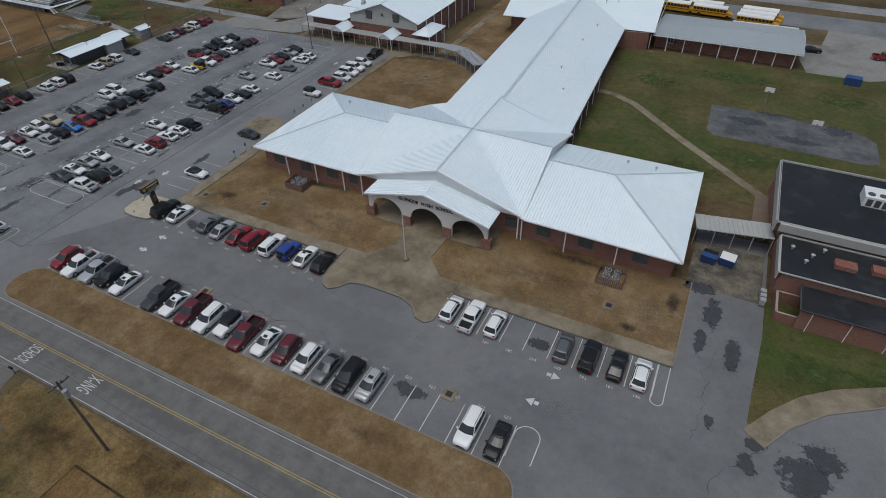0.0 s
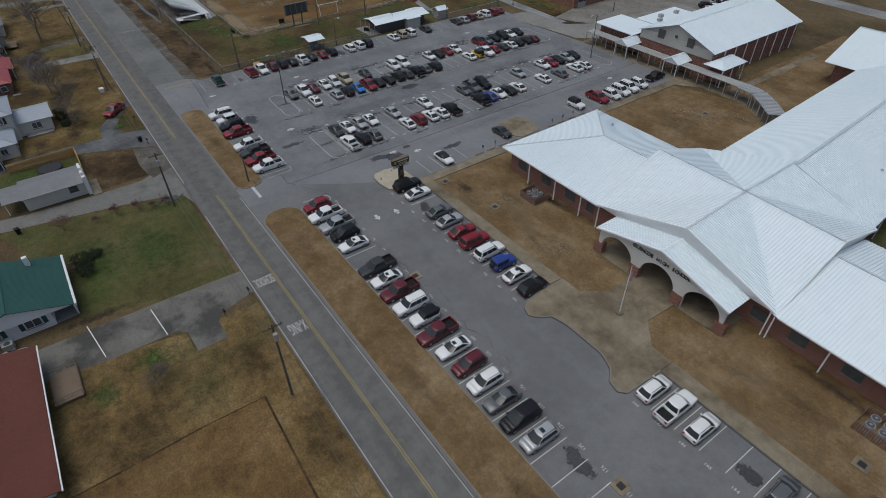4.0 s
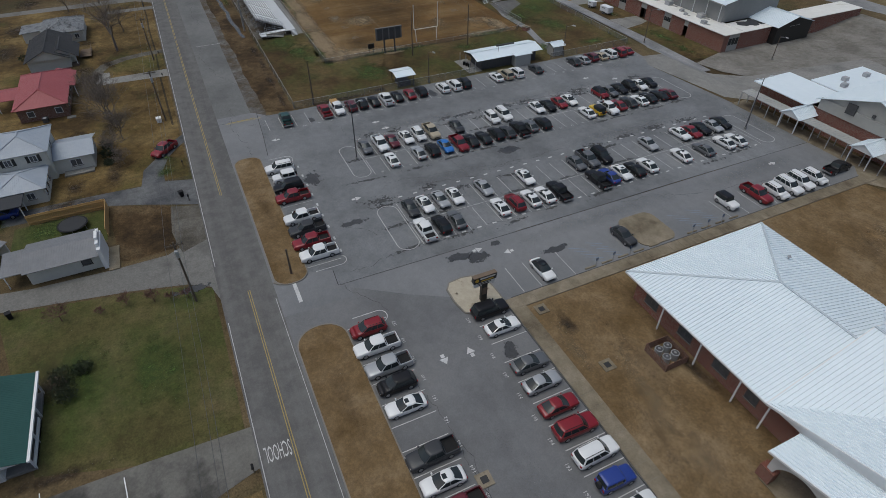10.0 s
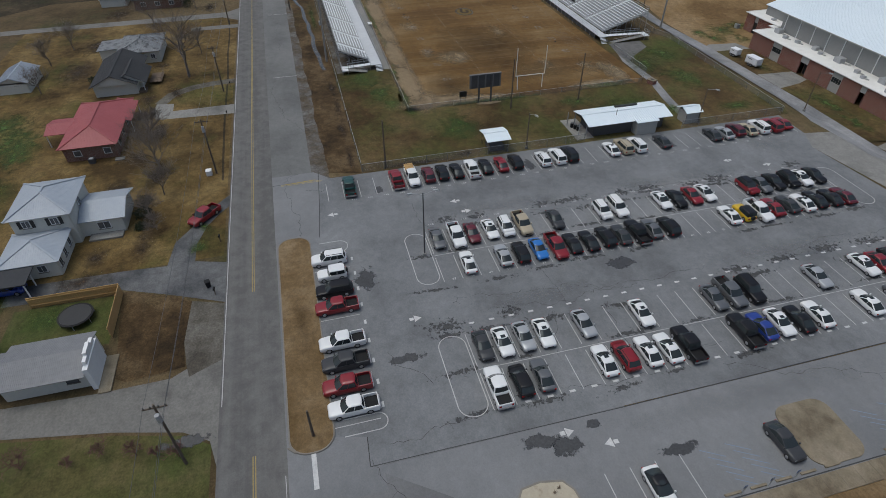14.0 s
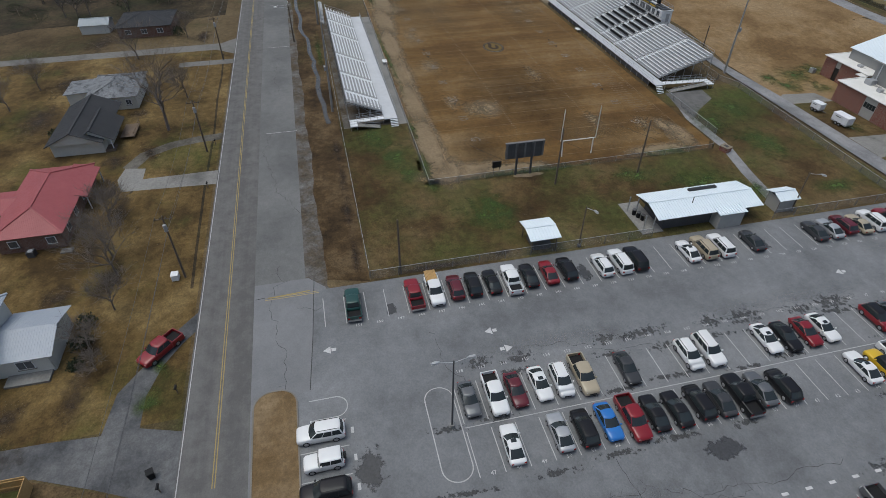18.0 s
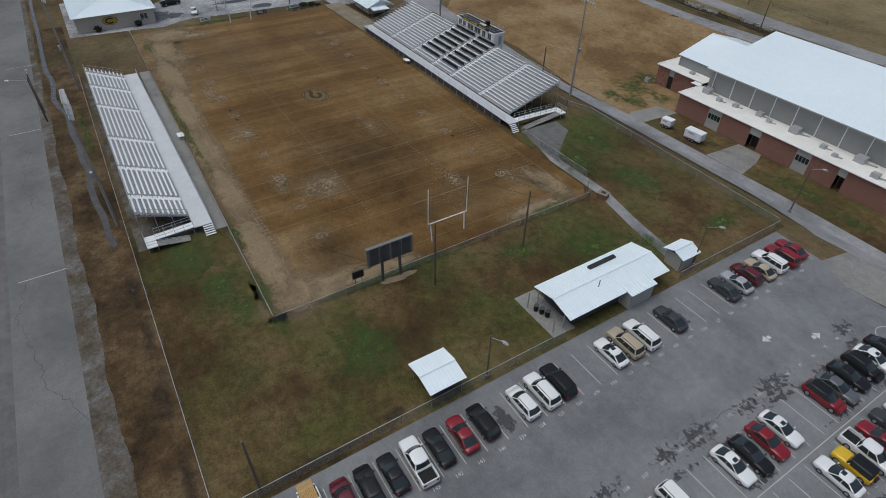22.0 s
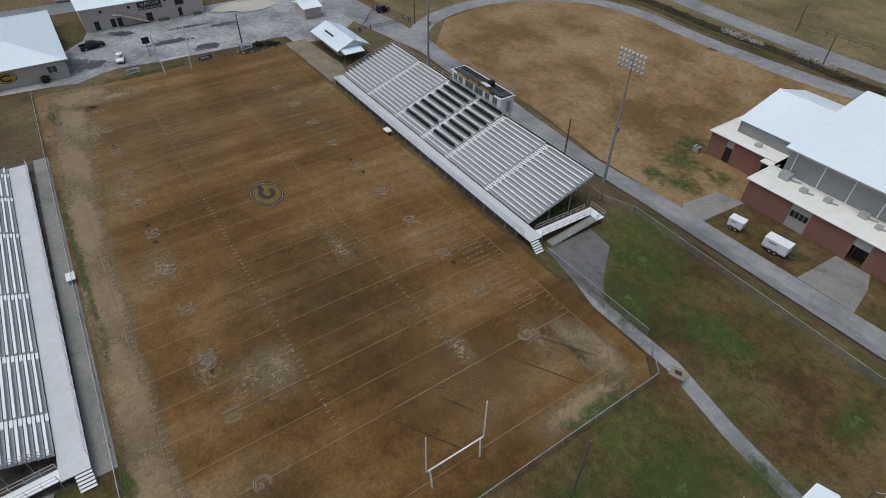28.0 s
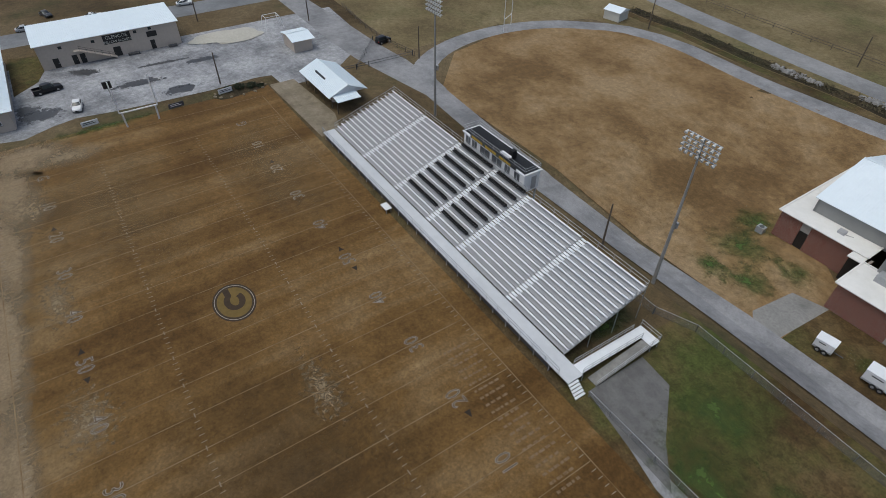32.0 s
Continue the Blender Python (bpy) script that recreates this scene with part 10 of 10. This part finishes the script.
def lot_lamp(x, y, h, turn, heads=1, wood=True):
    p = thing("lot_lamp", "tall pole with an outreach lamp over the lot", "street lamp", "lot lamps", (x, y, 0.04 + dip(x, y)), turn)
    part("pole", tube(B(), (0, 0, 0), (0, 0, h), 0.12, 0.075, 8), M_WOOD if wood else M_DARKSTEEL, p)
    part("base", tube(B(), (0, 0, 0), (0, 0, 0.5), 0.26, 0.26, 10), M_CONC, p)
    for s_ in ((1, -1) if heads == 2 else (1,)):
        part("arm", bar(B(), (0, 0, h - 0.3), (s_ * 1.6, 0, h + 0.15), 0.05, 0.05), M_STEEL, p)
        hd = part("lamp_head", loft(B(), [[(s_ * u, v * math.cos(a * math.tau / 8), h + 0.17 + 0.11 * v / 0.2 * math.sin(a * math.tau / 8)) for a in range(8)] for u, v in ((1.35, 0.06), (1.5, 0.15), (1.75, 0.19), (2.05, 0.16), (2.2, 0.06))]), M_STEEL, p, smooth=True)
        part("lens", box(B(), *sorted((s_ * 1.6, s_ * 2.2)), -0.15, 0.15, h + 0.02, h + 0.08), M_LAMP, hd)


lot_lamp(-119.4, 44.6, 11.0, 90, 2, False)
lot_lamp(-97.5, 117.9, 10.5, 90, 2, False)
lot_lamp(-144.6, 70.2, 7.3, 20)
lot_lamp(-145.3, 107.4, 7.3, 40)
lot_lamp(-146.9, 135.2, 8.8, 30)
utility_pole(-93.8, 26.4, 4.6, 0, False)
lot_lamp(-245.6, 31.4, 8.0, 180)
lot_lamp(-124.5, 158.0, 6.0, 0)

# ---- sign, flagpole, small things ----
sign = thing("school_sign", "dark marquee sign with a pale message panel on a gravel bed", "sign", "", (-77.8, 48.35, 0.18), 90)
part("post", box(B(), -0.42, 0.42, -0.25, 0.25, 0, 3.1), M_BLACK, sign, "wide black post")
part("cabinet", box(B(), -1.65, 1.65, -0.3, 0.3, 3.55, 4.5), M_BLACK, sign, "black name cabinet")
part("top_trim", box(B(), -1.7, 1.7, -0.34, 0.34, 4.5, 4.58), M_DECK, sign)
part("message_panel", box(B(), -1.55, 1.55, -0.24, 0.24, 2.9, 3.55), M_STUCCO, sign, "pale changeable message panel")
for s_ in (-1, 1):
    part("badge", tube(B(), (-1.2, s_ * 0.3, 4.05), (-1.2, s_ * 0.33, 4.05), 0.28, 0.28, 14), M_GOLD, sign)
    part("writing_bar", box(B(), -0.75, 1.45, *sorted((s_ * 0.3, s_ * 0.325)), 4.1, 4.32), M_STUCCO, sign)
    part("writing_bar", box(B(), -0.6, 1.2, *sorted((s_ * 0.3, s_ * 0.325)), 3.72, 3.88), M_GOLD, sign)
    for k in range(2):
        part("message_bar", box(B(), -1.1 + 0.2 * k, 0.9 - 0.3 * k, *sorted((s_ * 0.24, s_ * 0.26)), 3.28 - 0.22 * k, 3.4 - 0.22 * k), M_BLACK, sign)
    part("name_plate", box(B(), -0.3, 0.3, *sorted((s_ * 0.25, s_ * 0.27)), 1.2, 2.4), M_DECK, sign)
rnd = random.Random(21)
for k in range(4):
    px, py = rnd.uniform(-82, -78.6), rnd.uniform(45.4, 50.0)
    tf = thing("dry_tuft", "small dry ornamental tuft in the gravel bed", "plant", "bed tufts", (px, py, 0.19))
    bm = B()
    for _ in range(26):
        a, l_ = rnd.uniform(0, math.tau), rnd.uniform(0.12, 0.34)
        q = Vector((math.cos(a) * l_, math.sin(a) * l_, rnd.uniform(0.1, 0.35)))
        sd = Vector((-math.sin(a), math.cos(a), 0)) * 0.03
        bm.faces.new([bm.verts.new(v) for v in (-sd, sd, q)])
    part("blades", bm, M_DECK, tf)["kind"] = "stuff"
flag = thing("flagpole", "white flagpole with a limp flag on a base", "flagpole", "", (-33.5, 54.3, 0.185))
part("pole", tube(B(), (0, 0, 0), (0, 0, 8.2), 0.08, 0.045, 8), M_TRIM, flag)
part("base", tube(B(), (0, 0, 0), (0, 0, 0.25), 0.5, 0.45, 14), M_WALK, flag)
folds = [[(0.05, 0.0, z), (0.3 + 0.1 * math.sin(z * 3), 0.12, z - 0.1), (0.42, -0.08, z - 0.22), (0.3, -0.14, z - 0.12), (0.1, -0.04, z - 0.04)] for z in (8.0, 7.6, 7.1, 6.6, 6.35)]
part("flag", loft(B(), folds), surf("limp_flag_cloth", (0.2, 0.03, 0.035), (0.42, 0.36, 0.36), 4.0, 2.0, 0.9, c=(0.02, 0.03, 0.09), patch=1.2, cut=0.55, soft=0.05), flag, "limp red, white and blue flag")
part("finial", tube(B(), (0, 0, 8.2), (0, 0, 8.35), 0.09, 0.05, 8), M_GOLD, flag)
for x, y, lid in ((6.2, 72.8, False), (8.6, 73.2, True)):
    d_ = thing("dumpster", "blue steel dumpster" + (" with a white lid" if lid else " with an open top"), "dumpster", "dumpsters", (x, y, 0.06), -8)
    part("bin", loft(B(), [[(-0.95, -0.75, 0.15), (0.95, -0.75, 0.15), (0.95, 0.75, 0.15), (-0.95, 0.75, 0.15)], [(-1.0, -0.9, 1.35), (1.0, -0.9, 1.35), (1.0, 0.9, 1.35), (-1.0, 0.9, 1.35)]]), M_BIN, d_)
    for s_ in (-0.7, 0.7):
        part("skid", box(B(), s_ - 0.1, s_ + 0.1, -0.75, 0.75, 0.0, 0.15), M_BIN, d_)
    part("lid", box(B(), -1.0, 1.0, -0.9 if lid else 0.2, 0.9, 1.35, 1.42), M_TRIM if lid else M_PLASTIC, d_)
    for s_ in (-1, 1):
        part("lift_pocket", box(B(), *sorted((s_ * 1.0, s_ * 1.12)), -0.5, 0.5, 0.8, 1.0), M_BIN, d_)
d_ = thing("dumpster", "bright blue dumpster on a far pad", "dumpster", "dumpsters", (27.6, 148.9, ground_at(27.6, 148.9)), -5)
part("bin", box(B(), -1.6, 1.6, -1.0, 1.0, 0.0, 1.6), M_BIN, d_)
part("lid", box(B(), -1.6, 1.6, -1.0, 1.0, 1.6, 1.66), M_BIN, d_)
gm = thing("gas_meter_set", "grey pipes and meters beside the drive", "meter", "", (13.5, 67.4, 0.06))
for k in range(3):
    part("meter", box(B(), -0.35, 0.35, -1.3 + 0.95 * k, -0.6 + 0.95 * k, 0.25, 1.1), M_STEEL, gm)
    part("pipe", tube(B(), (0, -0.95 + 0.95 * k, 0), (0, -0.95 + 0.95 * k, 0.3), 0.06), M_DARKSTEEL, gm)


def drain(x, y):
    d2 = thing("drain_box", "square concrete drain with a dark grate", "drain", "drains", (x, y, 0.06))
    part("collar", box(B(), -0.8, 0.8, -0.8, 0.8, 0, 0.1), M_WALK, d2)
    part("grate", box(B(), -0.38, 0.38, -0.38, 0.38, 0.1, 0.12), M_BLACK, d2)


for x, y in ((-61.9, 56.6), (-55.6, 36.6), (-4.5, 57.8), (-73.0, 54.5), (-61.5, 114), (-66, 95), (-17.5, 36.0)):
    drain(x, y)
for x, y in ((-66.2, 16.0), (-130.5, 15.6), (-173, 15.4), (-118.8, 15.4), (-188, 15.6), (-64.0, 11.9)):
    mb = thing("mailbox", "dark mailbox on a short post", "mailbox", "mailboxes", (x, y, 0.02))
    part("post", bar(B(), (0, 0, 0), (0, 0, 1.0), 0.1, 0.1), M_WOOD, mb)
    part("box", loft(B(), [[(u, -0.13, 1.0), (u, 0.13, 1.0), (u, 0.13, 1.15), (u, 0.07, 1.24), (u, -0.07, 1.24), (u, -0.13, 1.15)] for u in (-0.28, 0.28)]), M_PLASTIC, mb)
for x, y, lab in ((-120.6, 14.4, "dark wheeled bin at the drive"), (-100.9, -8.5, "dark wheeled bin beside the street")):
    bn = thing("wheeled_bin", lab, "bin", "bins", (x, y, 0.04), 20)
    part("bin", loft(B(), [[(-0.26, -0.26, 0.05), (0.26, -0.26, 0.05), (0.26, 0.26, 0.05), (-0.26, 0.26, 0.05)], [(-0.34, -0.34, 1.0), (0.34, -0.34, 1.0), (0.34, 0.34, 1.0), (-0.34, 0.34, 1.0)]]), M_PLASTIC, bn)
    part("lid", box(B(), -0.37, 0.37, -0.37, 0.37, 1.0, 1.06), M_PLASTIC, bn)
bx = thing("junction_box", "white utility box on the verge", "utility box", "", (-150.5, 13.0, 0.02))
part("box", box(B(), -0.5, 0.5, -0.45, 0.45, 0, 0.9), M_TRIM, bx)
part("lid", box(B(), -0.54, 0.54, -0.49, 0.49, 0.9, 0.96), M_TRIM, bx)
stops = thing("wheel_stops", "row of low concrete wheel stops by the side walk", "kerb")
for k in range(5):
    part("wheel_stop", box(B(), -77.1, -76.85, 64.4 + 2.9 * k, 66.2 + 2.9 * k, 0.06, 0.2), M_WALK, stops)
for k in range(4):
    part("wheel_stop", box(B(), -77.1, -76.85, 83.4 + 2.9 * k, 85.2 + 2.9 * k, 0.06, 0.2), M_WALK, stops)
for k, y in enumerate((66, 69, 72, 84, 87, 90)):
    sp = thing("sign_post", "small blue parking sign on a thin post", "sign", "bay signs", (-76.7, y, 0.06))
    part("post", bar(B(), (0, 0, 0), (0, 0, 1.7), 0.06, 0.06), M_STEEL, sp)
    part("plate", box(B(), -0.04, -0.02, -0.18, 0.18, 1.25, 1.75), M_BIN, sp)
for x, y in ((10.8, 131.0), (19.5, 119.0)):
    hp = thing("hoop_post", "basketball hoop on a pole at the old court", "basketball hoop", "hoops", (x, y, 0.07))
    part("pole", tube(B(), (0, 0, 0), (0, 0, 3.2), 0.09, 0.07), M_STEEL, hp)
    part("backboard", box(B(), -0.9, 0.9, -0.9, -0.84, 2.8, 3.8), M_TRIM, hp)
    part("bracket", bar(B(), (0, 0, 3.1), (0, -0.85, 3.3), 0.08, 0.08), M_STEEL, hp)
    part("ring", tube(B(), (0, -1.15, 3.0), (0, -1.15, 3.04), 0.24, 0.24, 10), M_REDROOF, hp)
gate = thing("pipe_gate", "dark pipe gate across the stadium drive", "gate")
for a, b in (((-281, 128), (-287, 133)), ((-288, 134), (-294, 139))):
    part("gate_bar", bar(B(), (*a, 1.0), (*b, 1.0), 0.08, 0.08), M_DARKSTEEL, gate)
    part("gate_bar", bar(B(), (*a, 0.55), (*b, 0.55), 0.08, 0.08), M_DARKSTEEL, gate)
    for p in (a, b):
        part("gate_post", bar(B(), (*p, 0.03), (*p, 1.2), 0.14, 0.14), M_DARKSTEEL, gate)
tank = thing("white_shed", "small white building by the outer road", "shed", "small sheds", (-272.5, 202, 0.03), 10)
part("body", box(B(), -2.4, 2.4, -2.2, 2.2, 0, 2.4), M_SIDING, tank)
part("roof", loft(B(), [[(u, -2.5, 2.4), (u, 2.5, 2.4), (u, 0, 3.3)] for u in (-2.7, 2.7)]), M_ROOF, tank)
